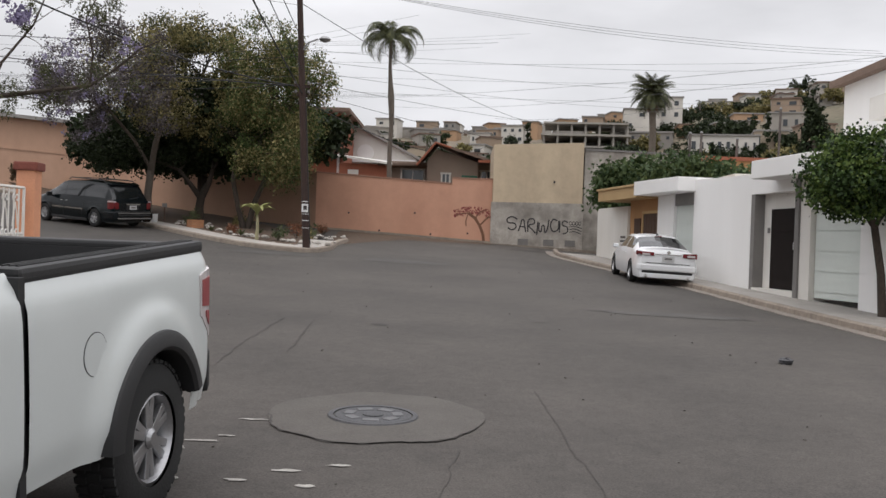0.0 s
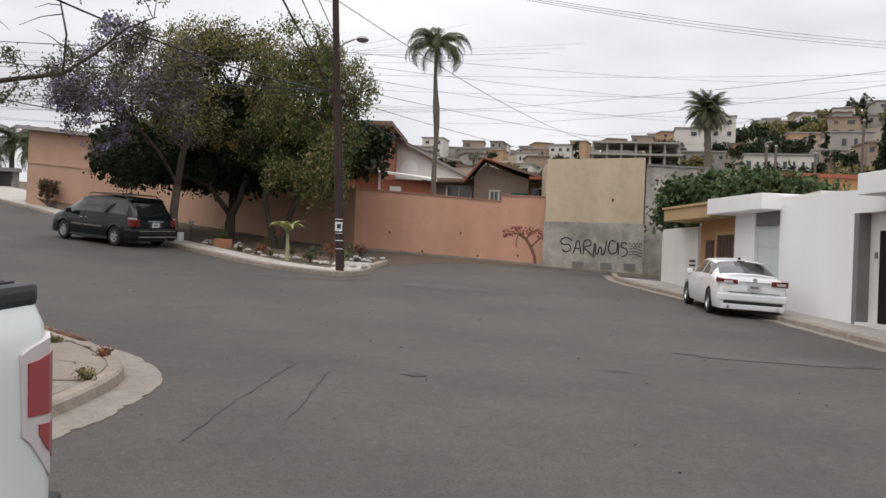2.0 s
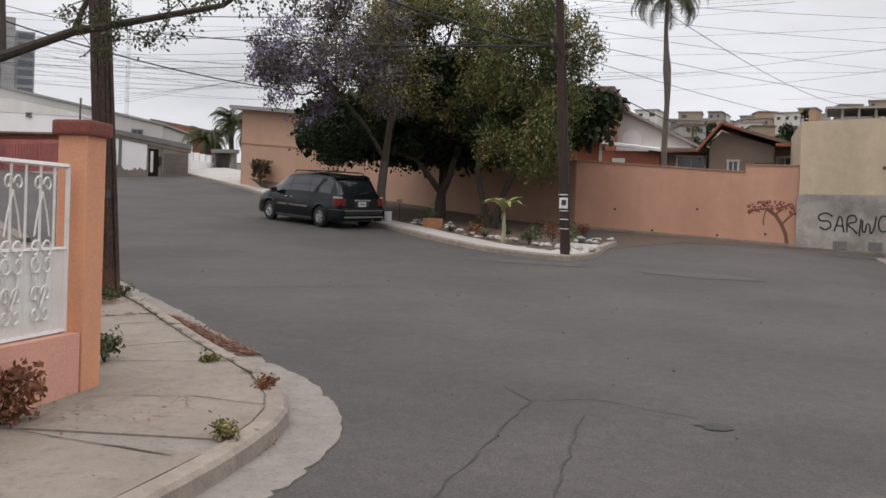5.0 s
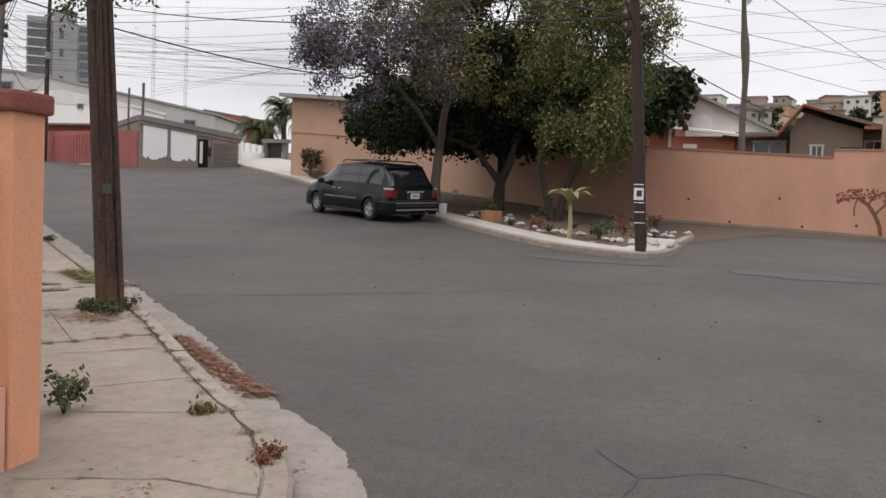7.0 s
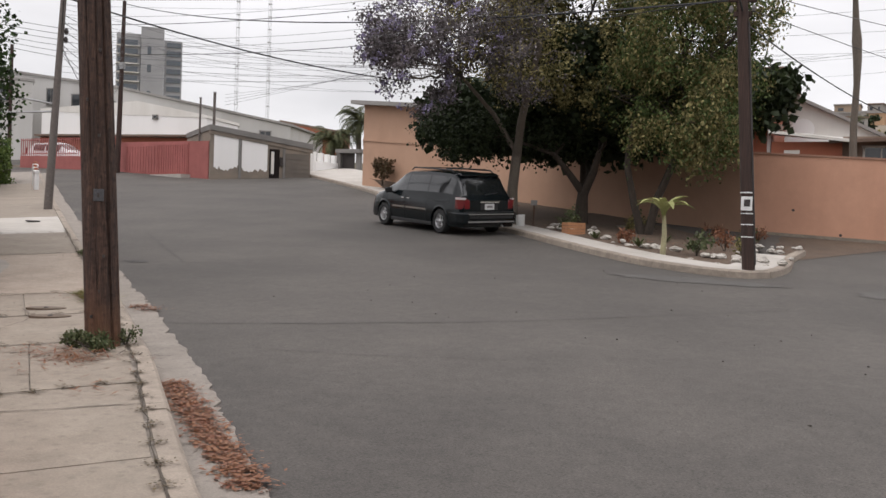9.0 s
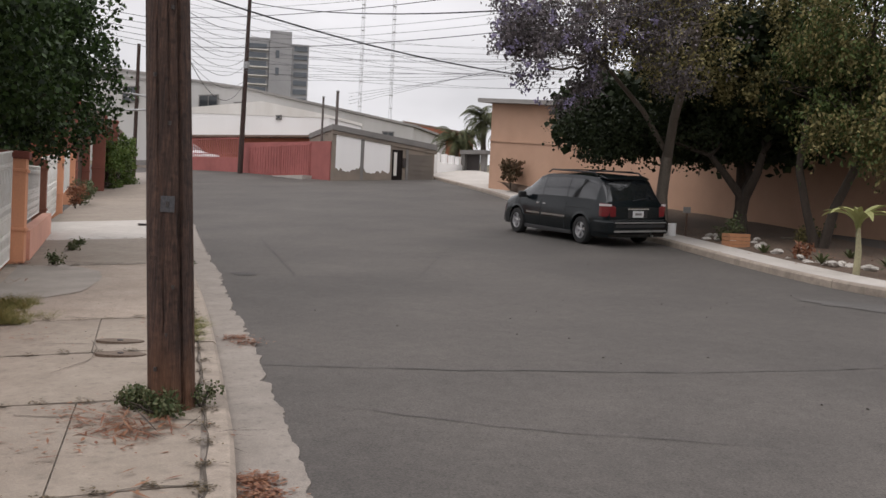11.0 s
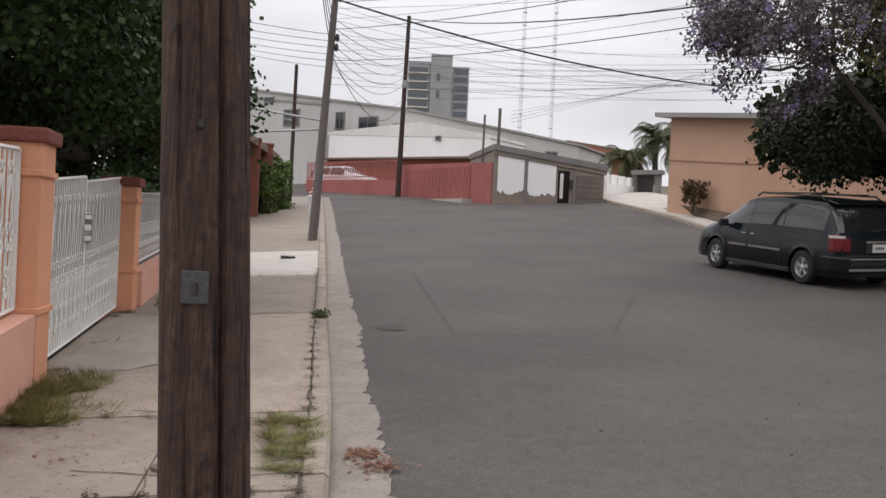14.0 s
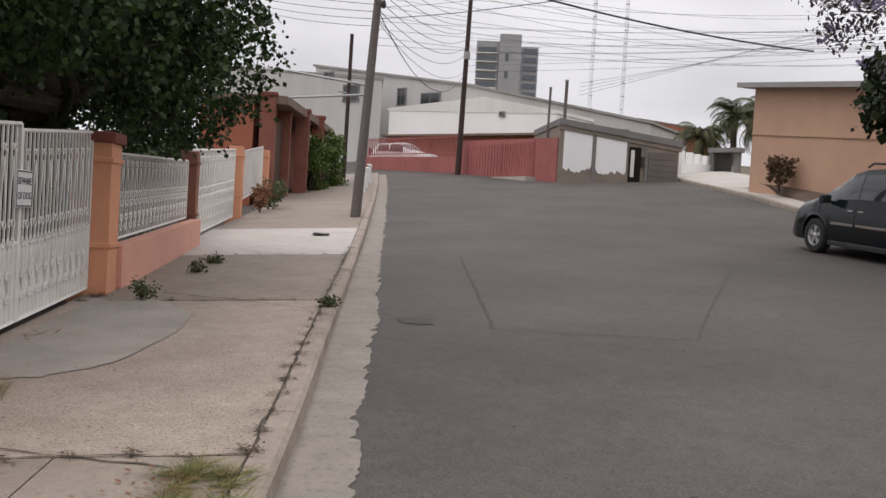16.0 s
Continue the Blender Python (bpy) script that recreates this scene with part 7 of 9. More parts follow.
tree("broad_leaved_tree", "spreading tree with large green leaves behind the garages", [[((8.6, 42.2, 1.2), 0.16), ((8.6, 41.8, 3.2), 0.13), ((8.5, 41.4, 4.2), 0.1)]], BL,
     [("crown", leaf_mat("broad_leaves", (0.028, 0.055, 0.02), (0.1, 0.135, 0.055), 0.2), BL, 15000, 0.21, dict(clump=0.5, aspect=0.34, droop=0.3))], BARK, 91)
CY = [((22.2, 60.4, 5.4 + k * 0.75), (1.05 - 0.012 * k * k, 1.05 - 0.012 * k * k, 0.9)) for k in range(9)]
tree("cypress", "dark broad cypress on the slope", [[((22.2, 60.4, 1), 0.25), ((22.2, 60.4, 9), 0.12)]], CY, [("crown", LEAF_DARK, CY, 32000, 0.14, dict(clump=0.25, hollow=0.3))], BARK, 95)


def palm(name, label, base, top, r0, r1, fronds, length, droop, seed, skirt=0, swell=None, low=-0.35):
    """A palm: ringed trunk, arching fronds with leaflets, and a skirt of dead fronds if any."""
    T = thing(name, label, "palm tree")
    b, t = Vector(base), Vector(top)
    pts = [b.lerp(t, k / 14) + Vector((0.05 * math.sin(k * 0.9), 0.04 * math.cos(k), 0)) for k in range(15)]
    rad = [r0 + (r1 - r0) * (k / 14) ** 0.7 for k in range(15)]
    if swell:
        for k, v in swell:
            rad[k] += v
    part("trunk", Geo().tube(pts, rad, 12), BARK_PALE, T, smooth=True)
    rnd = random.Random(seed)
    for f in range(fronds + skirt):
        g = Geo()
        dead = f >= fronds
        az = rnd.uniform(0, 2 * math.pi)
        up = rnd.uniform(low, 1.3) if not dead else rnd.uniform(-1.5, -1.0)
        d = Vector((math.cos(az), math.sin(az), 0))
        ln = length * rnd.uniform(0.8, 1.1) * (0.75 if dead else 1)
        rib = []
        p, a = t.copy(), up
        for k in range(11):
            rib.append(p.copy())
            a -= droop / 10 * (0.6 + k / 8)
            p = p + (d * math.cos(a) + Vector((0, 0, math.sin(a)))) * ln / 10
        g.tube(rib, [0.03 - 0.0025 * k for k in range(11)], 4)
        side = Vector((-d.y, d.x, 0))
        for k in range(2, 11):
            for q in range(3):
                o = rib[k - 1].lerp(rib[k], q / 3)
                for s in (-1, 1):
                    l2 = ln * 0.22 * math.sin(math.pi * min(1, (k + 1) / 11.5)) * rnd.uniform(0.8, 1.2)
                    tip = o + (side * s * 0.75 + (rib[k] - rib[k - 1]).normalized() * 0.55 + Vector((0, 0, -0.45))) * l2
                    w = (rib[k] - rib[k - 1]).normalized() * ln * 0.014
                    g.add([o - w, o + w, tip], [(0, 1, 2)])
        part("dead_frond" if dead else "frond", g, LEAF_DRY if dead else LEAF_PALM, T)
    return T


palm("queen_palm", "tall slender palm with a feathery crown behind the wall", (-3.55, 48.4, 1.5), (-3.8, 48.4, 11.9), 0.17, 0.08, 40, 2.2, 2.3, 5, swell=[(9, 0.04), (10, 0.07), (11, 0.02)], low=0.15)
palm("fan_palm", "stout palm with a skirt of dead fronds on the hillside", (26.0, 130, 8), (25.7, 130, 23.0), 0.5, 0.45, 130, 3.9, 1.1, 6, skirt=120, low=-0.6)
for i, (ang, dist, el, h) in enumerate(((-2.1, 170, 6.3, 9), (6.3, 215, 7.6, 6), (12.6, 260, 9.0, 7), (13.9, 270, 9.3, 7), (-3.2, 185, 6.4, 6), (7.6, 230, 7.0, 5))):
    x, y = dist * math.sin(radians(ang)), dist * math.cos(radians(ang))
    z = slope_z(x, y)
    palm("far_palm", "small distant palm on the skyline", (x, y, z - 6), (x, y, z + h - 2.5), 0.25, 0.2, 22, 1.9, 1.8, 40 + i)
for i, (x, y, h) in enumerate(((-39.6, 76.6, 9.9), (-38.2, 77.6, 10.3), (-41.2, 75.4, 8.3), (-37.2, 76.0, 9.3))):
    palm("garden_palm", "date palm with long arching fronds beside the peach house", (x, y, 3), (x, y, h), 0.22, 0.2, 46, 2.6, 1.9, 60 + i)


def far_tree(ang, dist, el, w, h, seed, material, label="dark rounded tree on the hillside"):
    x, y = dist * math.sin(radians(ang)), dist * math.cos(radians(ang))
    z = slope_z(x, y) - 0.5
    rnd = random.Random(seed)
    bl = [((x + rnd.uniform(-0.4, 0.4) * w, y + rnd.uniform(-1, 1), z + h * rnd.uniform(0.35, 0.75)), (w * rnd.uniform(0.25, 0.42), w * 0.35, h * rnd.uniform(0.2, 0.34))) for _ in range(4)]
    T = thing("hillside_tree", label, "tree", group="hillside trees")
    part("trunk", Geo().tube([(x, y, z - 5), (x, y, z + h * 0.5)], [0.3, 0.15], 6), BARK, T)
    part("crown", leaf_cloud(Geo(), bl, 1500, 0.5, seed, clump=0.7, hollow=0.2), material, T)


for i, (ang, dist, el, w, h) in enumerate(((-3.4, 160, 5.7, 6, 6), (-4.2, 150, 5.2, 7, 7), (-2.6, 150, 5.2, 6, 6), (-1.4, 160, 5.6, 8, 5), (-0.4, 185, 6.2, 5, 4), (3.2, 205, 7.3, 5, 6), (7.0, 190, 6.4, 6, 5), (9.2, 235, 7.6, 8, 6), (8.4, 240, 7.6, 6, 5), (18.2, 285, 9.7, 9, 5), (19.6, 285, 9.6, 10, 8), (14.0, 190, 5.9, 9, 5), (17.0, 150, 4.9, 9, 5), (18.8, 140, 4.9, 10, 6), (15.6, 170, 5.5, 8, 4), (20.2, 150, 5.1, 9, 7), (13.2, 225, 7.2, 10, 3), (15.4, 245, 7.9, 12, 3), (17.4, 250, 8.2, 12, 3), (9.8, 200, 6.2, 8, 4), (-6.0, 140, 5.3, 8, 5), (-8, 150, 5.4, 8, 6), (21.6, 180, 6.4, 8, 6), (23, 200, 6.6, 9, 7), (11, 210, 6.4, 7, 4), (5.4, 190, 6.2, 5, 3), (12.4, 180, 0, 8, 5), (13.6, 172, 0, 9, 4), (15.0, 178, 0, 9, 5), (16.2, 186, 0, 9, 4), (18.0, 172, 0, 8, 5), (19.4, 165, 0, 9, 6), (12.0, 238, 0, 8, 4), (15.8, 262, 0, 8, 4), (17.6, 312, 0, 9, 6), (20.6, 330, 0, 10, 7), (14.4, 335, 0, 8, 5), (1.2, 160, 0, 7, 5), (2.6, 180, 0, 7, 5)) + tuple((far_rnd.uniform(9.5, 24), far_rnd.uniform(140, 310), 0, far_rnd.uniform(5, 9), far_rnd.uniform(3, 5.5)) for _ in range(34)) + tuple((far_rnd.uniform(-6, 9), far_rnd.uniform(150, 230), 0, far_rnd.uniform(4, 7), far_rnd.uniform(3, 5)) for _ in range(14))):
    far_tree(ang, dist, el, w, h, 200 + i, LEAF_DARK if i % 3 else LEAF_OLIVE)
for i, (ang, dist, el) in enumerate(((16.9, 205, 6.7), (17.6, 205, 6.7), (22.2, 290, 10.3), (3.9, 240, 7.6))):
    x, y = dist * math.sin(radians(ang)), dist * math.cos(radians(ang))
    z = slope_z(x, y)
    bl = [((x, y, z + k * 1.3), (0.9 - 0.08 * k, 0.9, 1.0)) for k in range(5)]
    T = thing("hillside_cypress", "slim dark cypress on the hillside", "tree", group="hillside cypresses")
    part("trunk", Geo().tube([(x, y, z - 5), (x, y, z + 3)], 0.2, 6), BARK, T)
    part("crown", leaf_cloud(Geo(), bl, 900, 0.4, 300 + i, clump=0.4), LEAF_DARK, T)

# jacaranda boughs that hang over the corner from the lot behind the fence
OV = thing("jacaranda_bough", "bare jacaranda boughs with sparse leaves and blossom over the corner", "tree")
g = Geo()
root = Vector((-10.4, 15.2, 0.6))
g.tube([root, root + Vector((0.2, 0.3, 1.6)), root + Vector((0.7, 0.6, 2.7))], [0.16, 0.13, 0.09], 10)
fork = root + Vector((0.7, 0.6, 2.7))
bough = [fork, (-9.0, 16.1, 3.55), (-8.28, 16.36, 3.86), (-7.5, 16.5, 4.0), (-6.6, 16.66, 4.17), (-6.2, 16.8, 4.5), (-5.8, 16.9, 4.9), (-5.4, 17.0, 5.1)]
g.tube(bough, [0.075, 0.06, 0.05, 0.04, 0.03, 0.022, 0.015, 0.008], 8)
b2 = [(-8.28, 16.36, 3.86), (-8.1, 16.5, 4.5), (-7.6, 16.6, 5.2), (-7.4, 16.8, 6.0)]
g.tube(b2, [0.035, 0.028, 0.02, 0.01], 6)
b3 = [(-6.6, 16.66, 4.17), (-6.5, 16.5, 4.7), (-6.6, 16.4, 5.3), (-6.3, 16.3, 5.8)]
g.tube(b3, [0.02, 0.017, 0.012, 0.007], 6)
b4 = [(-9.0, 16.1, 3.55), (-9.2, 16.3, 4.4), (-9.0, 16.6, 5.4)]
g.tube(b4, [0.05, 0.035, 0.018], 6)
tips = []
rnd = random.Random(8)
for path in (bough[2:], b2, b3, b4):
    for k in range(26 if path is bough[2:] else 14):
        i = rnd.randint(0, len(path) - 2)
        o = Vector(path[i]).lerp(Vector(path[i + 1]), rnd.random())
        e = o + Vector((rnd.uniform(-0.5, 0.6), rnd.uniform(-0.4, 0.4), rnd.uniform(-0.35, 0.45)))
        g.tube([o, o.lerp(e, 0.5) + Vector((0, 0, 0.04)), e], [0.009, 0.006, 0.003], 4, False)
        tips.append(e)
part("bough", g, BARK, OV, smooth=True)
part("leaves", leaf_cloud(Geo(), [(tuple(t), (0.17, 0.17, 0.12)) for t in tips], 7600, 0.05, 5, clump=0.13, aspect=0.24, droop=0.1), leaf_mat("ferny_leaves", (0.035, 0.042, 0.02), (0.12, 0.125, 0.06), 0.25), OV)
part("blossom", leaf_cloud(Geo(), [((-7.9, 16.5, 5.3), (0.5, 0.5, 0.45)), ((-9.0, 16.4, 5.0), (0.5, 0.4, 0.7)), ((-8.9, 16.2, 4.5), (0.25, 0.25, 0.5)), ((-5.9, 16.9, 5.0), (0.3, 0.3, 0.15))], 1100, 0.06, 6, clump=0.12), LEAF_BLOOM, OV)

# ---- poles and cables ----
PA = thing("utility_pole", "dark wooden utility pole with a street lamp and paper posters", "utility pole")
pa0, pa1 = Vector((-5.14, 32.05, G(-5.14, 32) - 0.1)), Vector((-5.8, 32.25, 11.6))
PAz = lambda z: pa0.lerp(pa1, (z - pa0.z) / (pa1.z - pa0.z))
part("pole", Geo().tube([pa0, pa0.lerp(pa1, 0.5), pa1], [0.13, 0.115, 0.09], 12), POLE_DARK, PA, smooth=True)
a = PAz(7.9)
part("lamp_arm", Geo().tube([a, a + Vector((0.25, -0.15, 0.3)), a + Vector((0.6, -0.3, 0.4))], 0.03, 6), GALV, PA)
part("lamp_head", Geo().lathe(tuple(a + Vector((0.85, -0.4, 0.38))), [(0.02, 0.1), (0.12, 0.08), (0.2, 0.0), (0.16, -0.06), (0.05, -0.1)], 14), GALV, PA, "grey street lamp head", smooth=True)
for z, w in ((6.75, 0.55), (6.45, 0.35)):
    c = PAz(z)
    part("cross_arm", Geo().box(c, (w, 0.1, 0.1), 20), POLE_DARK, PA)
    for dx in (-0.22, 0.22):
        part("insulator", Geo().lathe(tuple(c + Vector((dx, -0.05, 0.05))), [(0.03, 0), (0.05, 0.05), (0.03, 0.12)], 10), GREY_TRIM, PA)
for z, h, m in ((2.2, 0.022, SIGN_WHITE), (2.84, 0.025, SIGN_WHITE), (2.42, 0.02, SIGN_WHITE), (1.95, 0.02, SIGN_WHITE)):
    c = PAz(z)
    part("pole_band", Geo().lathe(tuple(c), [(0.127, -h / 2), (0.132, -h / 2), (0.132, h / 2), (0.127, h / 2)], 14), m, PA)
c = PAz(2.62)
pst = part("poster", Geo().box(c + Vector((0.01, -0.137, 0)), (0.22, 0.012, 0.28), 6), SIGN_WHITE, PA, "torn white paper poster")
part("poster_mark", Geo().box(c + Vector((0.02, -0.146, 0.01)), (0.12, 0.012, 0.14), 6), IRON_DARK, pst)
part("conduit", Geo().tube([PAz(1.4) + Vector((0.135, -0.04, 0)), PAz(6.3) + Vector((0.125, -0.04, 0))], 0.02, 6), IRON_DARK, PA)

PB = thing("utility_pole", "thick cracked brown wooden utility pole on the pavement", "utility pole")
pb0, pb1 = Vector((-9.89, 19.41, 0.34)), Vector((-10.47, 19.39, 9.34))
PBz = lambda z: pb0.lerp(pb1, (z - pb0.z) / (pb1.z - pb0.z))
g = Geo()
ringn, hts = 96, 70
rnd = random.Random(2)
# drying cracks: angle, foot, head, depth, half width
splits = [(-0.25, -0.1, 1.1, 0.045, 0.06)] + [(rnd.uniform(-2.6, 1.0), f, f + rnd.uniform(0.06, 0.3), rnd.uniform(0.01, 0.02), rnd.uniform(0.033, 0.04)) for f in [0.02, 0.05, 0.08, 0.1, 0.13, 0.15, 0.19, 0.22, 0.26, 0.3, 0.34, 0.4, 0.45, 0.5, 0.6, 0.7]]
for k in range(hts + 1):
    t = (k / hts) ** 1.4
    c = pb0.lerp(pb1, t)
    rr = 0.174 - 0.04 * t
    for q in range(ringn):
        a = 2 * math.pi * q / ringn
        r = rr * (1 + 0.02 * noise.noise(Vector((math.cos(a) * 2, math.sin(a) * 2, t * 3))) + 0.014 * noise.noise(Vector((math.cos(a) * 14, math.sin(a) * 14, t * 5))))
        for i, (ca, f, h, dp, hw) in enumerate(splits):
            if f < t < h:
                da = abs((a - ca - 0.18 * noise.noise(Vector((i * 3.7, 0, t * 6))) + math.pi) % (2 * math.pi) - math.pi)
                taper = min(1, (t - f) * 30, (h - t) * 30)
                if da < hw * taper:
                    r -= dp * (1 - da / (hw * taper)) ** 0.5
        g.v.append((c.x + r * math.cos(a), c.y + r * math.sin(a), c.z))
g.f = [(k * ringn + q, k * ringn + (q + 1) % ringn, (k + 1) * ringn + (q + 1) % ringn, (k + 1) * ringn + q) for k in range(hts) for q in range(ringn)]
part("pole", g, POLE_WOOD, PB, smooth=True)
face = Vector((4.2, -4.6, 0)).normalized()
yawd = math.degrees(math.atan2(face.y, face.x)) + 90
c = PBz(2.155) + face * 0.168
tg = part("pole_tag", Geo().box(c, (0.1, 0.012, 0.12), yawd), CASTIRON, PB, "small grey metal tag", bevel=0.004)
part("tag_mark", Geo().lathe(tuple(c + face * 0.008), [(0.012, -0.02), (0.012, 0.02)], 8), IRON_DARK, tg)
for z, dx in ((2.75, 0.02), (1.55, 0.03), (3.1, -0.08), (1.2, -0.02), (3.6, 0.05), (0.95, -0.1)):
    side = Vector((-face.y, face.x, 0))
    part("nail_hole", Geo().lathe(tuple(PBz(z) + face * 0.16 + side * dx), [(0.012, -0.015), (0.014, 0.015)], 8), IRON_DARK, PB)
for z in (7.4, 8.1):
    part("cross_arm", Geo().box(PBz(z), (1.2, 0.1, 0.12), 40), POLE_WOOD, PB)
PC = thing("utility_pole", "leaning grey street pole with two lamp arms", "utility pole")
pc0, pc1 = Vector((-28.92, 36.35, 1.74)), Vector((-28.85, 36.8, 9.64))
part("pole", Geo().tube([pc0, pc1], [0.15, 0.1], 12), POLE_GREY, PC, smooth=True)
PCz = lambda z: pc0.lerp(pc1, (z - pc0.z) / (pc1.z - pc0.z))
for z, d in ((5.75, (-1.4, -1.5, 0.25)), (5.5, (-1.3, -1.5, -0.2))):
    part("lamp_arm", Geo().tube([PCz(z), PCz(z) + Vector(d) * 1.1], 0.04, 6), GALV, PC)
for z in (8.0, 8.3):
    part("insulator", Geo().lathe(tuple(PCz(z) + Vector((0.14, 0.1, 0))), [(0.05, -0.1), (0.08, 0), (0.04, 0.12)], 10), IRON_DARK, PC)
PE = thing("utility_pole", "thin dark pole before the white house", "utility pole")
part("pole", Geo().tube([(-46.45, 49.9, 3.9), (-46.5, 50.0, 11.2)], [0.11, 0.09], 8), POLE_DARK, PE, smooth=True)
part("lamp_arm", Geo().tube([(-46.47, 49.95, 8.2), (-46.9, 49.6, 8.3)], 0.04, 5), GALV, PE)
PD = thing("utility_pole", "tall brown wooden pole before the red wall", "utility pole")
part("pole", Geo().tube([(-45.9, 57.55, 4.24), (-45.84, 57.77, 15.3)], [0.17, 0.11], 10), POLE_DARK, PD, smooth=True)
part("pole_box", Geo().box((-45.6, 57.45, 11.24), (0.3, 0.2, 0.4)), GALV, PD)
for x, y, z1, r in ((-38.9, 56.65, 8.94, 0.06), (-37.5, 56.15, 9.14, 0.08)):
    pp = thing("service_pole", "thin pole at the corner of the grey garage", "pole", group="service poles")
    part("pole", Geo().tube([(x, y, 4.0), (x + 0.05, y, z1)], r, 8), POLE_GREY, pp)
    part("cap", Geo().lathe((x + 0.05, y, z1), [(r + 0.02, 0), (r + 0.02, 0.06), (0.02, 0.09)], 8), GALV, pp)
for x, y, z0, z1 in ((9.6, 40.5, 3, 6.6), (11.2, 45.0, 5, 7.2), (15.2, 46, 5, 8.6), (13.0, 45.4, 5, 7.0)):
    pp = thing("service_pole", "thin dark pole behind the garages", "pole", group="service poles")
    part("pole", Geo().tube([(x, y, z0), (x + 0.05, y, z1)], 0.06, 6), POLE_GREY, pp)
    part("cap", Geo().lathe((x + 0.05, y, z1), [(0.07, 0), (0.07, 0.05), (0.02, 0.08)], 8), GALV, pp)


def cable(a, b, sag, r=0.014, material=None, label="thin black overhead utility cable"):
    a, b = Vector(a), Vector(b)
    pts = [a.lerp(b, k / 20) - Vector((0, 0, sag * 4 * (k / 20) * (1 - k / 20))) for k in range(21)]
    return tagged(part("overhead_cable", Geo().tube(pts, r * (0.7 if material else 1.0), 5, False), material or CABLE), label, "cable", group="overhead cables")


A_, B_, C_, D_ = PAz(6.75), PBz(8.1), PCz(8.2), Vector((-45.85, 57.75, 12.84))
cable(A_ + Vector((-0.2, 0, 0)), PBz(6.9), 0.35, 0.022, None, "thick black overhead cable")
cable(PAz(6.5), (-3.2, -10, 10.5), 0.6, 0.022, None, "thick black overhead cable")
cable(PAz(6.75), (-45.84, 57.77, 15.15), 0.78, 0.024, None, "thick black overhead cable")
cable(PAz(7.3), (-3.8, -10, 12.5), 0.5)
cable(PAz(8.4), (-4.6, -10, 14), 0.5)
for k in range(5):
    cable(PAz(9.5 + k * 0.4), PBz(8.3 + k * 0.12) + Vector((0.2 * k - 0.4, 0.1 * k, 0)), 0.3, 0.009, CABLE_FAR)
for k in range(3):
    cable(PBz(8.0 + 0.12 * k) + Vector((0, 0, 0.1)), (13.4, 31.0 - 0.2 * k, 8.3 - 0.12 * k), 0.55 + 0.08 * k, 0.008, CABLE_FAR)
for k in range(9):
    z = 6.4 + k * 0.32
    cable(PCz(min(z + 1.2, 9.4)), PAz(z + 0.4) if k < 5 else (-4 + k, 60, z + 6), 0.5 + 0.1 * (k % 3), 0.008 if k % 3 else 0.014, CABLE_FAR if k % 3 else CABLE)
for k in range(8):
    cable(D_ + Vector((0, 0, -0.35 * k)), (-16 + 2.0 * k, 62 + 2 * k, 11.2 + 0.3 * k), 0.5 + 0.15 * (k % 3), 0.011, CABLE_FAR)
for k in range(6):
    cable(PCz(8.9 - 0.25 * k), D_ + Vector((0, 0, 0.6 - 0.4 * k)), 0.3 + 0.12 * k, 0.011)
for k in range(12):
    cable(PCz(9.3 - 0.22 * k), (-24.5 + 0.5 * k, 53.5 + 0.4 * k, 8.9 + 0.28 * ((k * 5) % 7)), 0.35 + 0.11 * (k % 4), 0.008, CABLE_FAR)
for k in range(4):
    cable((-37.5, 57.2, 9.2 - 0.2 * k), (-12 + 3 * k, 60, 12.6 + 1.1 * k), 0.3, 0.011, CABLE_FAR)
cable(PCz(7.9), (-45.85, 57.65, 10.3), 1.6, 0.014)
cable(PCz(7.6), (-45.85, 57.65, 10.4), 0.9, 0.01)
for k in range(4):
    cable(PBz(7.4 + 0.25 * k), PCz(8.0 + 0.3 * k), 0.4 + 0.1 * k, 0.012)
cable(PCz(9.5), (-23.4, 52.0, 8.75), 0.35, 0.03, None, "thick black overhead cable")
cable(PBz(8.6), PCz(9.45), 0.25, 0.03, None, "thick black overhead cable")
for k in range(6):
    cable(PCz(8.4 - 0.2 * k), (-34 - 3 * k, 30 + 3 * k, 9.5 + 0.5 * k), 0.2, 0.009)
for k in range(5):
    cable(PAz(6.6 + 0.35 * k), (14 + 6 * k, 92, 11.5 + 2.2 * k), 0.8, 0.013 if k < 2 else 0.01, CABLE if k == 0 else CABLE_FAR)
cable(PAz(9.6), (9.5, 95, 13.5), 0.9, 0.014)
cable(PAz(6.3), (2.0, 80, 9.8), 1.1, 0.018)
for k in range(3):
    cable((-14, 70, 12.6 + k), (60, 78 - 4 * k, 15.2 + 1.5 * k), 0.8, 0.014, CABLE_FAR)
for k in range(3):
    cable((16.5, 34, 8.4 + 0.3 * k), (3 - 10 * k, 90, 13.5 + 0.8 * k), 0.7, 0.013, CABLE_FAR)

# ---- road surface details ----
collar = [(-0.72 + 1.02 * math.cos(a) * (1 + 0.03 * math.sin(5 * a)), 8.95 + 1.1 * math.sin(a) * (1 + 0.04 * math.cos(7 * a))) for a in np.linspace(0, 2 * math.pi, 40)[:-1]]
flat_patch("manhole_collar", collar, mat("worn_collar", (0.098, 0.089, 0.08), 0.92, 0.25, 2.0, 55, 0.5, 0, (0.075, 0.067, 0.06), 0.8), "pale cement collar round the manhole", 0.012, ROAD, 0.012)
crack([(x, y) for x, y in collar[20:38]], 0.03, TAR, 0.014)
mz = G(-0.75, 8.92)
MH = thing("manhole_cover", "round cast-iron manhole cover with raised pads in the road", "manhole cover", pose(-0.75, 8.92, mz + 0.012, 2, 0, 12))
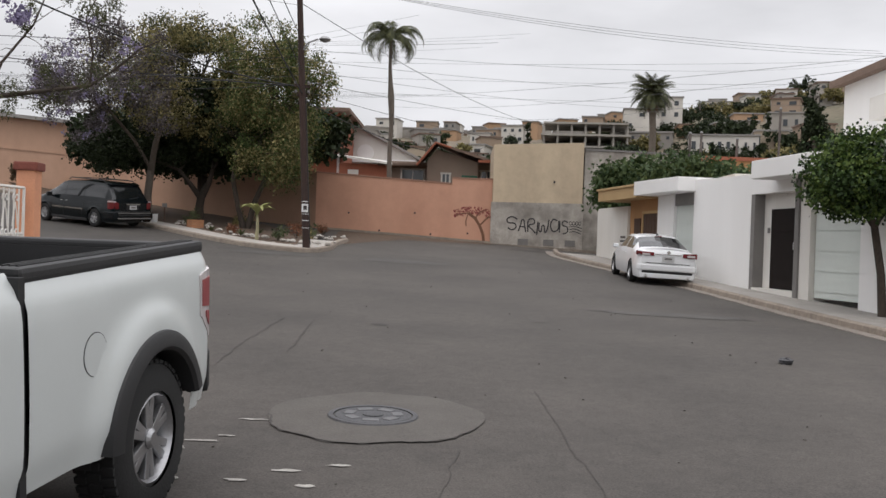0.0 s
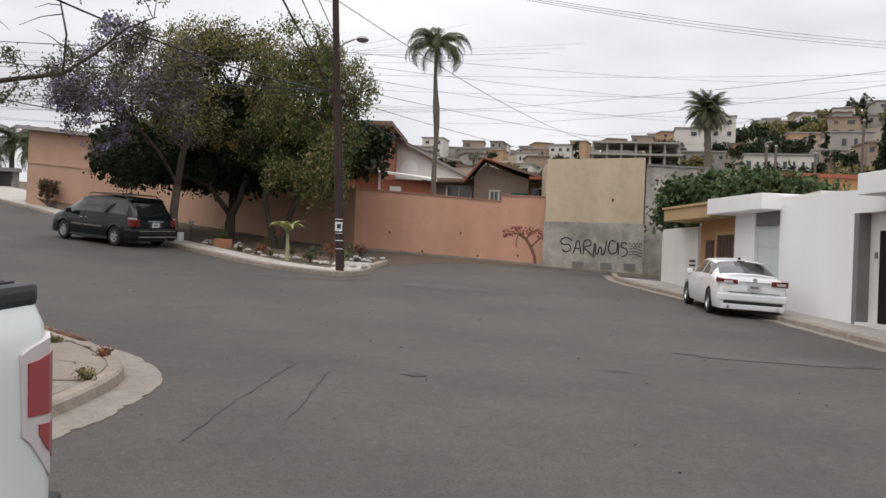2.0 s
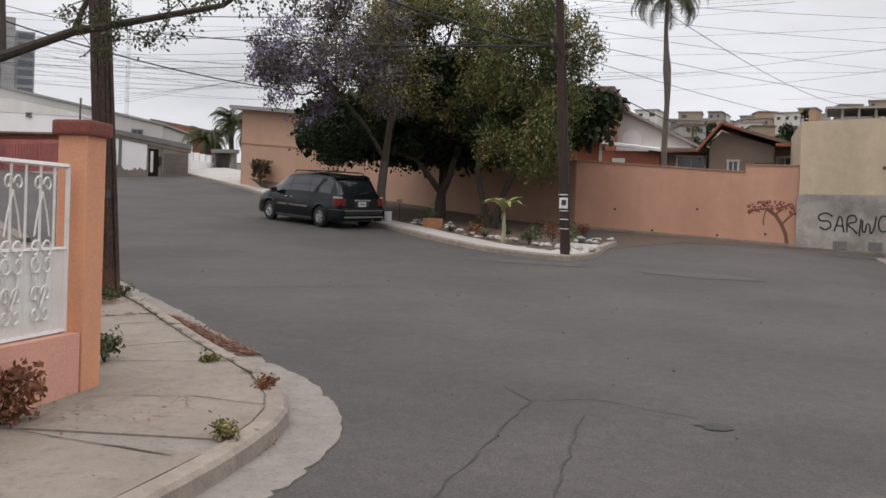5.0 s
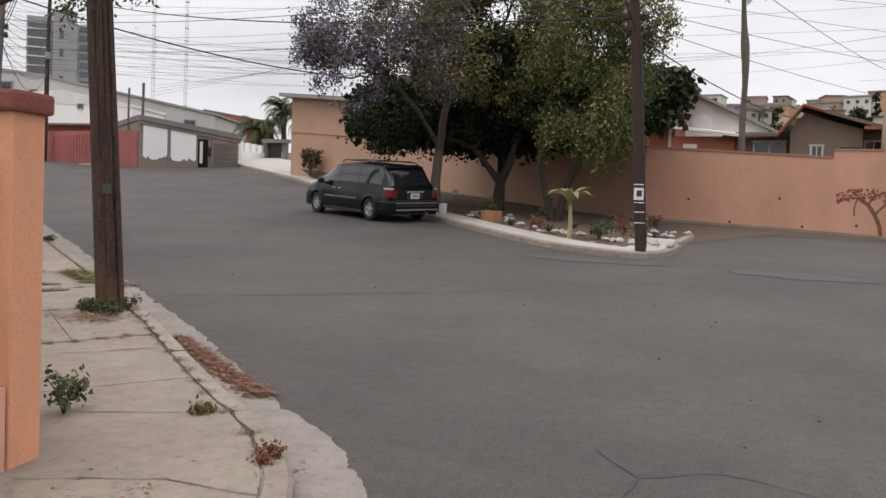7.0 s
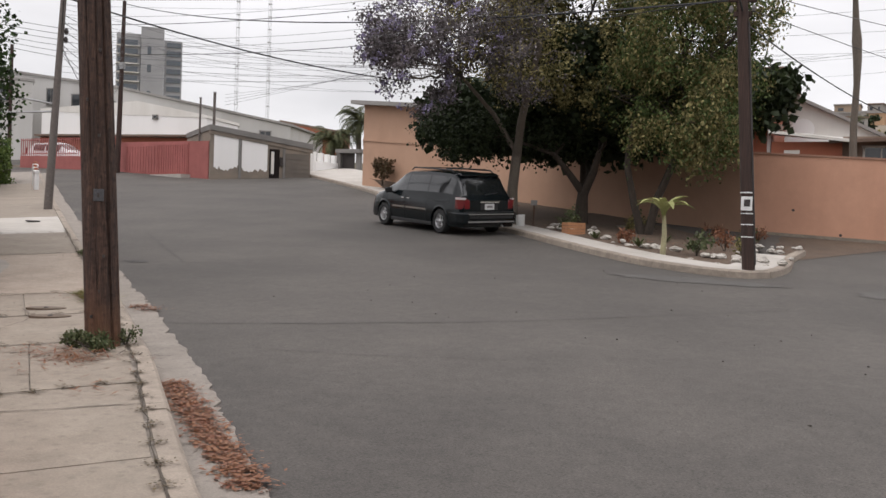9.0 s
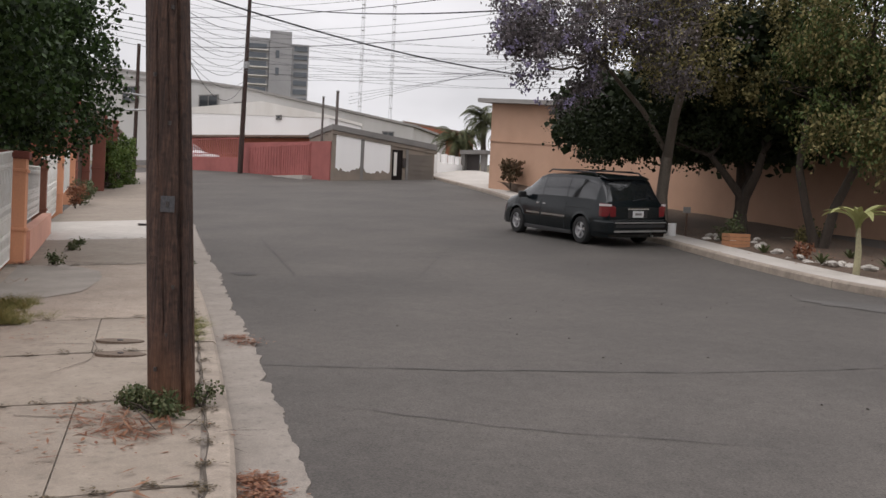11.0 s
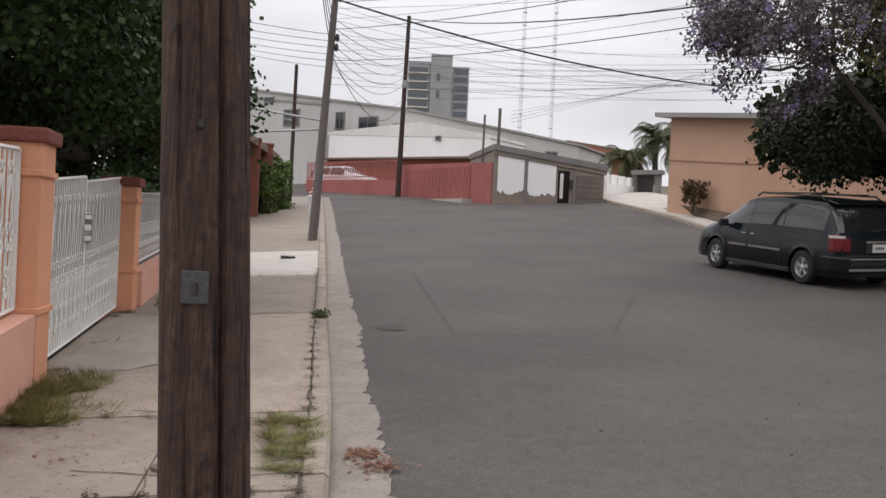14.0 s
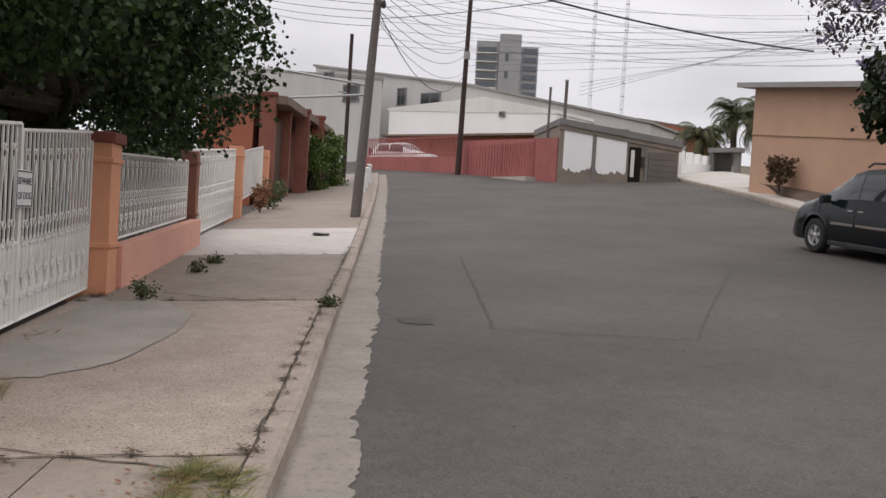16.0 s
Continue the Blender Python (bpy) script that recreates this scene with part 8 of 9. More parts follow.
part("cover_plate", Geo().lathe((0, 0, 0), [(0.36, -0.03), (0.36, 0.008), (0.35, 0.012)], 40), CASTIRON, MH)
part("cover_frame", Geo().lathe((0, 0, 0), [(0.375, -0.03), (0.375, 0.014), (0.42, 0.016), (0.43, 0.0)], 40, "Z", False), CASTIRON, MH, "worn iron rim ring")
for k in range(7):
    a = 2 * math.pi * k / 7
    part("raised_pad", Geo().box((0.23 * math.cos(a), 0.23 * math.sin(a), 0.013), (0.15, 0.1, 0.012), math.degrees(a) + 90), mat("polished_iron", (0.16, 0.16, 0.165), 0.45, 0.2, 6, 60, 0.2, 0.7), MH, bevel=0.008)
part("raised_pad", Geo().lathe((0, 0, 0.008), [(0.1, 0), (0.1, 0.012), (0.085, 0.014)], 18), CASTIRON, MH)

FLECK = mat("worn_white_road_paint", (0.42, 0.4, 0.37), 0.9, 0.3, 5, 60, 0.3, 0, (0.2, 0.19, 0.175), 0.9)
rnd = random.Random(21)
for x, y, w, h in ((-2.05, 7.75, 0.34, 0.07), (-2.2, 7.5, 0.2, 0.12), (-1.9, 7.95, 0.16, 0.06), (-2.2, 7.2, 0.12, 0.1), (-0.84, 7.1, 0.2, 0.08), (-1.2, 6.9, 0.22, 0.08), (-1.8, 8.6, 0.3, 0.05), (-1.5, 6.6, 0.2, 0.07), (-1.0, 6.5, 0.16, 0.09), (-2.0, 6.6, 0.3, 0.1)):
    pts = [(x + w / 2 * math.cos(a) * rnd.uniform(0.6, 1.15), y + h / 2 * math.sin(a) * rnd.uniform(0.6, 1.2)) for a in np.linspace(0, 6.28, 12)[:-1]]
    flat_patch("paint_fleck", pts, FLECK, "", 0.009, ROAD, 0.008)
for pts, w in (([(-3.29, 16.51), (-2.9, 15.96), (-2.93, 14.6), (-2.96, 13.2), (-2.9, 11.5)], 0.028), ([(-2.38, 15.63), (-2.3, 14.5), (-2.26, 13.45), (-2.2, 12.4)], 0.026), ([(-2.9, 15.96), (-2.38, 16.3), (-1.4, 15.9)], 0.016),
               ([(-10.9, 21.5), (-9.2, 22.5), (-7.25, 23.9), (-5.5, 25.7), (-4, 27.5)], 0.032), ([(-21.01, 32.46), (-18.2, 29.85), (-15.45, 27.31)], 0.045), ([(-15.45, 27.31), (-14.6, 27.9), (-13.66, 28.49)], 0.02), ([(-13.66, 28.49), (-15.2, 31.6), (-16.99, 35.4)], 0.02),
               ([(1.15, 17.0), (1.4, 17.02), (1.66, 16.95)], 0.07), ([(0.05, 7.75), (-0.1, 6.0), (0.1, 4.2)], 0.018), ([(0.9, 10.5), (1.0, 8.0), (1.15, 5.0)], 0.014), ([(-9.4, 20.6), (-7.8, 20.9), (-6.0, 21.6)], 0.018)):
    crack(pts, w)
for x, y, rx_, ry_, m in ((-1.26, 15.64, 0.16, 0.12, TAR), (-16.45, 27.05, 0.3, 0.22, TAR), (4.4, 19.5, 1.7, 0.45, ASPHALT_PATCH), (-1.7, 30.6, 1.4, 0.8, ASPHALT_PATCH), (3.3, 42.6, 0.9, 0.35, TAR), (-6.0, 30.6, 1.6, 0.5, ASPHALT_PATCH)):
    pts = [(x + rx_ * math.cos(a) * rnd.uniform(0.7, 1.15), y + ry_ * math.sin(a) * rnd.uniform(0.7, 1.15)) for a in np.linspace(0, 6.28, 22)[:-1]]
    flat_patch("road_patch", pts, m, "", 0.008, ROAD, 0.02)


flat_patch("dirt_strip", [(-4.75, 36.5), (-4.3, 39.0), (-3.2, 42.2), (-0.5, 44.3), (1.5, 45.1), (1.45, 45.95), (-2.5, 45.8), (-5.6, 45.4), (-5.4, 40)], SOIL, "brown dirt washed onto the asphalt", 0.012, ROAD, 0.12, 6)


def lump(g, c, r, seed, flat=0.6, n=7, m=5):
    """A rough stone."""
    rs = random.Random(seed)
    vs = []
    for j in range(m + 1):
        th = math.pi * j / m
        for k in range(n):
            a = 2 * math.pi * k / n + 0.3 * j
            q = r * rs.uniform(0.8, 1.2)
            vs.append((c[0] + q * math.sin(th) * math.cos(a) * 1.15, c[1] + q * math.sin(th) * math.sin(a), c[2] + q * flat * math.cos(th)))
    return g.add(vs, [(j * n + k, (j + 1) * n + k, (j + 1) * n + (k + 1) % n, j * n + (k + 1) % n) for j in range(m) for k in range(n)])


tagged(part("stone", lump(Geo(), (4.67, 13.48, G(4.67, 13.48) + 0.04), 0.09, 3), CASTIRON), "dark loose stone lying on the road", "stone")
DUST = mat("road_grit", (0.1, 0.09, 0.08), 0.9, 0.4, 8, 80, 0.3)
g = Geo()
for _ in range(240):
    x, y = rnd.uniform(-14, 7), rnd.uniform(3, 34)
    if -4.3 < x < 4.5 or y > 22 - 0.2 * x:
        lump(g, (x, y, G(x, y) + 0.006), rnd.uniform(0.006, 0.02), rnd.randint(0, 999), 0.6, 5, 3)
tagged(part("grit", g, DUST), "scattered grit and pebbles on the road", "grit", kind="stuff")
for a_, b_ in ((17.9, 16.6), (16.6, 15.2)):
    ln = [p for p in KERB_R if b_ <= p[1] <= a_]
    if len(ln) > 1:
        top, low = [(x, y) for x, y in offset(ln, -0.13)], offset(ln, 0.034)
        g = Geo()
        g.strip([(x, y, G(x, y) + 0.157) for x, y in top], [(x, y, G(x, y) + 0.157) for x, y in offset(ln, -0.012)])
        g.strip([(x, y, G(x, y) + 0.157) for x, y in offset(ln, -0.012)], [(x, y, G(x, y) + 0.02) for x, y in low])
        part("painted_kerb", g, BLUE_PAINT, bpy.data.objects["kerb_houses"], "blue painted stretch of kerb")

# ---- pavement details, weeds and litter ----
OLD_SLAB = mat("smooth_grey_concrete", (0.31, 0.275, 0.24), 0.9, 0.14, 1.2, 50, 0.3, 0, (0.2, 0.18, 0.155), 0.8)
flat_patch("concrete_repair", [(-18.97, 25.17), (-17.7, 24.95), (-16.77, 24.24), (-15.84, 23.15), (-15.7, 22.5), SN(25.6, 6.0), SN(30.0, 6.0)], OLD_SLAB, "smoother grey cement patch", 0.158, PAVE_L, 0.03, 6)
PZ = lambda x, y: G(x, y) + 0.152
PJOINT = mat("dirty_joint", (0.075, 0.06, 0.046), 0.95, 0.3, 5, 60, 0.4)
for pts, w in (([(-7.03, 15.35), (-6.5, 15.55), (-5.95, 15.8)], 0.022), ([(-6.4, 12.95), (-5.5, 12.88), (-4.66, 12.78)], 0.028), ([(-6.2, 14.0), (-5.4, 14.35), (-4.75, 14.3)], 0.014), ([(-8.6, 17.0), (-8.0, 17.6), (-7.7, 17.85)], 0.024), ([(-10.6, 18.6), (-10.0, 18.9), (-9.4, 19.3)], 0.02), ([(-19.4, 25.5), (-18.3, 25.85), (-17.2, 26.1)], 0.04), ([(-14.1, 21.6), (-13.1, 22.16)], 0.03), ([(-23.6, 29.3), (-21.0, 29.5)], 0.02), ([(-12.9, 20.4), (-12.0, 21.0), (-11.7, 21.6)], 0.018), ([(-11.6, 19.6), (-11.9, 20.3), (-12.6, 20.8)], 0.012)):
    o_ = crack(pts, w, PJOINT, 0.157, "pavement_crack")
    o_.parent = PAVE_C


def weed(name, label, x, y, z, r, h, leaves, material, seed, size=0.05, blades=0):
    """A low plant: stems that spread from the root and small leaves on them."""
    T = thing(name, label, "plant", pose(x, y, z), group="weeds" if h < 0.3 else "")
    rs = random.Random(seed)
    tips = []
    for k in range(7 if not blades else 0):
        a = rs.uniform(0, 6.28)
        e = Vector((r * math.cos(a) * rs.uniform(0.4, 1), r * math.sin(a) * rs.uniform(0.4, 1), h * rs.uniform(0.5, 1)))
        part("stem", Geo().tube([(0, 0, -0.02), e * 0.5 + Vector((0, 0, h * 0.12)), e], [0.008, 0.006, 0.003], 4), BARK, T)
        tips += [(tuple(e), (r * 0.35, r * 0.35, h * 0.25)), (tuple(e * 0.6), (r * 0.3, r * 0.3, h * 0.25))]
    if leaves:
        part("foliage", leaf_cloud(Geo(), tips, leaves, size, seed, clump=size * 2.2, aspect=0.4), material, T)
    if blades:
        g = Geo()
        for _ in range(blades):
            a, q = rs.uniform(0, 6.28), r * rs.random() ** 0.5
            q *= 1.0 + 0.75 * noise.noise(Vector((math.cos(a) * 1.7, math.sin(a) * 1.7, seed * 1.3)))
            o = Vector((q * math.cos(a), q * math.sin(a), 0))
            thick = noise.noise(Vector((x + o.x, y + o.y, 0)) * 6.0)
            if thick < -0.18:
                continue
            lean = 0.1 + 0.12 * q / r
            e = o + Vector((rs.uniform(-lean, lean), rs.uniform(-lean, lean), h * rs.uniform(0.25, 1) * (0.75 + thick)))
            g.add([o + Vector((0.005, 0, 0)), o - Vector((0.005, 0, 0)), e], [(0, 1, 2)])
        part("grass", g, GRASS, T)
    return T


weed("dry_bush", "half-dry reddish bush at the foot of the corner fence", -6.22, 13.0, PZ(-6.1, 13.0), 0.25, 0.5, 700, LEAF_DRY, 1, 0.05)
weed("dry_bush", "half-dry bush with green leaves by the fence", -6.2, 12.5, PZ(-6.1, 12.5), 0.3, 0.6, 800, LEAF_OLIVE, 2, 0.05)
weed("weed", "small green weed behind the corner pillar", -7.0, 15.3, PZ(-7, 15.3), 0.16, 0.32, 260, LEAF_SHRUB, 3, 0.045)
weed("weed", "flat dry weed in the pavement joint", -5.08, 14.91, PZ(-5.1, 14.9), 0.13, 0.05, 220, LEAF_DRY, 4, 0.03)
weed("weed", "flat green weed growing at the kerb", -4.57, 13.32, PZ(-4.6, 13.3), 0.15, 0.1, 380, LEAF_OLIVE, 5, 0.03)
weed("weed", "small weed in the pavement joint", -6.1, 15.72, PZ(-6.1, 15.7), 0.1, 0.05, 120, LEAF_OLIVE, 6, 0.03)
weed("bush", "low green bush round the pole's foot", -9.8, 19.15, PZ(-9.8, 19.15), 0.22, 0.15, 1500, LEAF_SHRUB, 7, 0.03)
weed("bush", "low green bush round the pole's foot", -10.12, 19.2, PZ(-10.1, 19.2), 0.18, 0.13, 1000, LEAF_SHRUB, 8, 0.03)
weed("bush", "low green bush behind the pole's foot", -9.75, 19.55, PZ(-9.7, 19.6), 0.14, 0.17, 420, LEAF_SHRUB, 9, 0.028)
for i, (x, y, r, h, n) in enumerate(((-15.5, 21.6, 0.52, 0.13, 1900), (-14.5, 20.95, 0.46, 0.12, 1600), (-15.0, 21.1, 0.42, 0.14, 1300), (-12.83, 22.23, 0.24, 0.07, 420), (-12.5, 21.95, 0.22, 0.07, 380), (-12.2, 21.68, 0.18, 0.07, 300), (-11.9, 21.4, 0.14, 0.05, 150))):
    weed("grass_tuft", "yellow-green tuft of grass on the pavement", x, y, PZ(x, y), r, h * 1.15, 0, GRASS, 20 + i, blades=int(n * 2.2))
for i, (x, y, r, h) in enumerate(((-19.09, 25.05, 0.17, 0.2), (-21.08, 26.97, 0.16, 0.14), (-21.99, 27.79, 0.18, 0.12), (-17.2, 26.4, 0.1, 0.06))):
    weed("weed", "dark green weed growing on the pavement", x, y, PZ(x, y), r, h, 240, LEAF_SHRUB, 40 + i, 0.04)
for s, n in ((47.0, 6.35), (48.4, 6.45), (50.0, 6.5)):
    x, y = SN(s, n)
    weed("bush", "bushy weed with dry stems beside the gate", x, y, PZ(x, y), 0.5, 0.8, 900, LEAF_SHRUB if s != 47 else LEAF_DRY, int(s), 0.07)


def litter(label, spots, n, size, material, seed, slim=0.3):
    """Fallen leaves lying flat in loose heaps."""
    g = Geo()
    rs = random.Random(seed)
    for _ in range(n):
        x0, y0, rx_, ry_, zf = spots[rs.randrange(len(spots))]
        x, y = x0 + rs.gauss(0, rx_ * 0.5), y0 + rs.gauss(0, ry_ * 0.5)
        z = zf(x, y) + rs.uniform(0.006, 0.03)
        a, s = rs.uniform(0, 6.28), size * rs.uniform(0.5, 1.3)
        u, w = Vector((math.cos(a) * s, math.sin(a) * s, rs.uniform(-0.3, 0.3) * s)), Vector((-math.sin(a) * s * slim, math.cos(a) * s * slim, 0))
        p = Vector((x, y, z))
        g.add([p, p + u * 0.5 + w, p + u, p + u * 0.5 - w], [(0, 1, 2, 3)])
    return tagged(part("leaf_litter", g, material), label, "leaves", kind="stuff")


litter("reddish dry leaves heaped in the gutter", [(-8.5 + 0.2 * k, 18.8 - 0.175 * k, 0.15, 0.15, lambda x, y: G(x, y) + 0.016) for k in range(12)], 3400, 0.045, LEAF_DRY, 1)
litter("dry leaves in the gutter of the corner", [(-5.2, 15.0, 0.25, 0.2, lambda x, y: G(x, y) + 0.015), (-4.45, 13.4, 0.08, 0.4, lambda x, y: G(x, y) + 0.015), (-11.8, 22.2, 0.2, 0.2, lambda x, y: G(x, y) + 0.015), (-12.1, 22.35, 0.15, 0.15, lambda x, y: G(x, y) + 0.015)], 700, 0.045, LEAF_DRY, 2)
litter("scattered dry leaves on the pavement", [(-9.8, 18.6, 0.7, 0.6, PZ), (-10.2, 18.9, 0.4, 0.3, PZ), (-13.4, 20.6, 0.9, 0.4, PZ), (-12.8, 22.0, 0.3, 0.3, PZ), (-5.6, 13.8, 0.9, 1.0, PZ), (-6.2, 13.2, 0.3, 0.5, PZ)], 520, 0.04, LEAF_DRY, 3)
litter("thin dry twigs and needles on the pavement", [(-9.6, 18.5, 0.7, 0.5, PZ), (-8.6, 18.0, 0.5, 0.4, PZ), (-17.5, 23.2, 0.6, 0.4, PZ)], 70, 0.14, LEAF_DRY, 4, 0.08)
litter("long dry needles strewn round the pole's foot", [(-9.75, 18.9, 0.4, 0.3, PZ), (-9.6, 18.75, 0.3, 0.25, PZ)], 170, 0.2, LEAF_DRY, 6, 0.04)
litter("brown twigs across kerb and gutter", [(-9.3, 19.0, 0.3, 0.3, PZ)], 16, 0.35, BARK, 7, 0.025)
JOINT_DIRT = leaf_mat("joint_dirt", (0.05, 0.042, 0.03), (0.15, 0.11, 0.06))
kin = [p for p in offset(KERB_L, -0.17) if 15.0 < p[1] < 31.0]
crack(kin, 0.024, PJOINT, 0.158, "pavement_crack").parent = PAVE_L
litter("dirt and dry weeds in the joint behind the kerb", [(x, y, 0.09, 0.09, PZ) for x, y in kin], 2600, 0.03, JOINT_DIRT, 12)
for sv in (17.4, 19.6, 21.6, 23.7, 29.8, 35.2):
    ends = [SN(sv + 0.12 * noise.noise(Vector((sv, q, 0))), 5.9 + (kerb_n(sv) - 5.9) * q / 8) for q in range(9)]
    crack(ends, 0.03, PJOINT, 0.157, "pavement_crack").parent = PAVE_L
    litter("dirt and small weeds in a pavement joint", [(x, y, 0.1, 0.05, PZ) for x, y in ends], 380, 0.03, JOINT_DIRT, int(sv * 10))
litter("dry brown grass and dirt beside the fence foot", [(*SN(sv, 6.02), 0.16, 0.12, PZ) for sv in (24.2, 25.0, 25.8, 30.2, 30.9, 31.6, 33.0, 35.0, 37.0)], 900, 0.045, LEAF_DRY, 31)
litter("small dark bits strewn over the pavement", [(*SN(18 + 1.5 * k, 7.3), 0.9, 0.9, PZ) for k in range(9)] + [(-5.6, 13.6, 0.8, 1.2, PZ)], 420, 0.022, JOINT_DIRT, 33)
for x, y in ((-11.8, 20.5), (-12.35, 20.95)):
    ld = thing("meter_lid", "small rusty water-meter lid in the pavement", "meter lid", pose(x, y, PZ(x, y) + 0.004, 1.5, 0, 38), group="meter lids")
    part("lid", Geo().prism([(0.24 * math.cos(a), 0.12 * math.sin(a)) for a in np.linspace(0, 6.28, 17)[:-1]], -0.02, 0.012), mat("rusty_lid", (0.13, 0.095, 0.07), 0.85, 0.3, 6, 50, 0.4), ld)
    part("lid_frame", Geo().lathe((0, 0, 0), [(0.03, 0.012), (0.03, 0.02), (0.02, 0.022)], 10), IRON_DARK, ld)
x, y = SN(39.5, 8.4)
part("drain_grate", Geo().box((x, y, PZ(x, y) + 0.01), (1.0, 0.35, 0.02), 141), IRON_DARK, PAVE_L, "dark drain grate")

# ---- planted corner ----
def blade_leaf(g, base, az, up, length, width, droop):
    """A long arching leaf with a fold along its middle."""
    d = Vector((math.cos(az), math.sin(az), 0))
    s = Vector((-d.y, d.x, 0))
    p, a, L, M_, R = Vector(base), up, [], [], []
    for k in range(9):
        t = k / 8
        w = width * math.sin(math.pi * min(1, 0.08 + t * 0.92)) ** 0.7
        M_.append(p.copy())
        L.append(p + s * w + Vector((0, 0, w * 0.4)))
        R.append(p - s * w + Vector((0, 0, w * 0.4)))
        p = p + (d * math.cos(a) + Vector((0, 0, math.sin(a)))) * length / 8
        a -= droop / 8
    g.strip(L, M_)
    g.strip(M_, R)
    return g


LEAF_YOUNG = leaf_mat("young_palm_leaves", (0.16, 0.2, 0.06), (0.32, 0.3, 0.13))
bx, by = -7.35, 34.35
bz = bed_height(bx, by)
BN = thing("banana_plant", "young banana plant with pale stem and arching leaves", "plant", pose(bx, by, bz))
part("stem", Geo().tube([(0, 0, -0.1), (0.03, 0, 0.5), (0.0, 0.02, 1.0)], [0.075, 0.06, 0.04], 8), mat("pale_stem", (0.36, 0.33, 0.2), 0.8, 0.2, 5, 30, 0.2), BN, smooth=True)
for k in range(11):
    part("leaf", blade_leaf(Geo(), (0, 0, 0.85 + 0.02 * k), k * 2.4, 1.45 - 0.07 * k, 0.85 + 0.05 * (k % 4), 0.085, 1.5 + 0.15 * (k % 3)), LEAF_YOUNG, BN, smooth=True)
px_, py_ = -10.75, 38.5
pz_ = bed_height(px_, py_)
PL = thing("brick_planter", "small square orange brick planter on the soil", "planter", pose(px_, py_, pz_, 0, 0, 38) @ Matrix.Scale(0.68, 4))
for row in range(4):
    for k in range(4):
        a = k * math.pi / 2
        off = 0.03 if row % 2 else -0.03
        part("brick", Geo().box((0.33 * math.cos(a) + off * math.sin(a), 0.33 * math.sin(a) - off * math.cos(a), 0.05 + row * 0.135), (0.1, 0.72, 0.122), math.degrees(a)), BRICK, PL, bevel=0.008)
part("soil", Geo().box((0, 0, 0.4), (0.58, 0.58, 0.1)), SOIL, PL)
weed("shrub", "small grey-green shrub growing in the planter", px_, py_, pz_ + 0.3, 0.3, 0.4, 500, LEAF_SHRUB, 61, 0.06)
ux, uy = -12.9, 40.0
uz = bed_height(ux, uy)
BK = thing("bucket", "white plastic bucket standing on the soil", "bucket", pose(ux, uy, uz, 4, -5, 20))
part("pail", Geo().lathe((0, 0, 0), [(0.12, -0.02), (0.15, 0.3), (0.16, 0.3), (0.16, 0.33), (0.145, 0.33), (0.115, 0.02)], 20), SIGN_WHITE, BK, smooth=True)
part("handle", Geo().tube([(0.155 * math.cos(a), 0.05, 0.28 - 0.12 * math.sin(a)) for a in np.linspace(0, math.pi, 9)], 0.006, 5), GALV, BK)
ux, uy = -12.6, 40.3
PS = thing("wooden_stake", "short wooden stake with a grey tag in the soil", "stake", pose(ux, uy, bed_height(ux, uy)))
part("stake", Geo().tube([(0, 0, -0.1), (0.02, 0, 0.75)], 0.03, 6), WOOD_DARK, PS)
part("tag", Geo().box((0.02, -0.03, 0.72), (0.2, 0.03, 0.16), 30), GREY_TRIM, PS, "grey square tag")
tagged(part("fallen_branch", Geo().tube([(-10.4, 42.0, bed_height(-10.4, 42) + 0.06), (-9.6, 41.9, bed_height(-9.6, 41.9) + 0.1), (-9.0, 41.7, bed_height(-9, 41.7) + 0.06)], [0.04, 0.035, 0.02], 6), BARK_PALE), "pale fallen branch lying on the soil", "branch")
stones = []
for k in range(5):
    me = part("stone_shape", lump(Geo(), (0, 0, 0), 0.13, 70 + k, 0.6), STONE).data
    stones.append(me)
    bpy.data.objects.remove([o for o in bpy.data.objects if o.data == me][0])
rnd = random.Random(5)
edge_in = offset(KERB_B, 1.25)
cand = [p for p in edge_in if p[0] < -5.2 and p[1] < 41]
for k in range(78):
    p = Vector(cand[int(rnd.random() ** 1.1 * (len(cand) - 1))])
    d = Vector((rnd.uniform(0.0, 1.3) if rnd.random() < 0.6 else rnd.uniform(0, 0.35), rnd.uniform(0, 0.9)))
    q = p + d
    ob = new("stone", stones[rnd.randrange(5)])
    s_ = rnd.uniform(0.4, 1.0)
    ob.matrix_world = pose(q.x, q.y, bed_height(q.x, q.y) + 0.03 * s_, rnd.uniform(-20, 20), 0, rnd.uniform(0, 360)) @ Matrix.Scale(s_, 4)
    tagged(ob, "whitewashed stone edging the soil bed", "stone", group="whitewashed stones")
for i, (x, y, r, h, m) in enumerate(((-6.6, 34.5, 0.35, 0.5, LEAF_SHRUB), (-6.2, 36.2, 0.4, 0.55, LEAF_DRY), (-5.9, 37.4, 0.35, 0.45, LEAF_SHRUB), (-8.9, 36.6, 0.3, 0.3, LEAF_DRY), (-9.4, 41.2, 0.5, 0.6, LEAF_SHRUB), (-5.7, 35.4, 0.3, 0.35, LEAF_OLIVE), (-9.7, 40.8, 0.35, 0.3, LEAF_OLIVE), (-11.3, 39.4, 0.35, 0.45, LEAF_SHRUB), (-7.6, 42.8, 0.45, 0.4, LEAF_DRY), (-6.0, 41.5, 0.4, 0.35, LEAF_DRY), (-14.6, 43.6, 0.5, 0.7, LEAF_DRY))):
    weed("shrub", "low straggly shrub in the soil bed", x, y, bed_height(x, y), r, h, 420, m, 80 + i, 0.07)
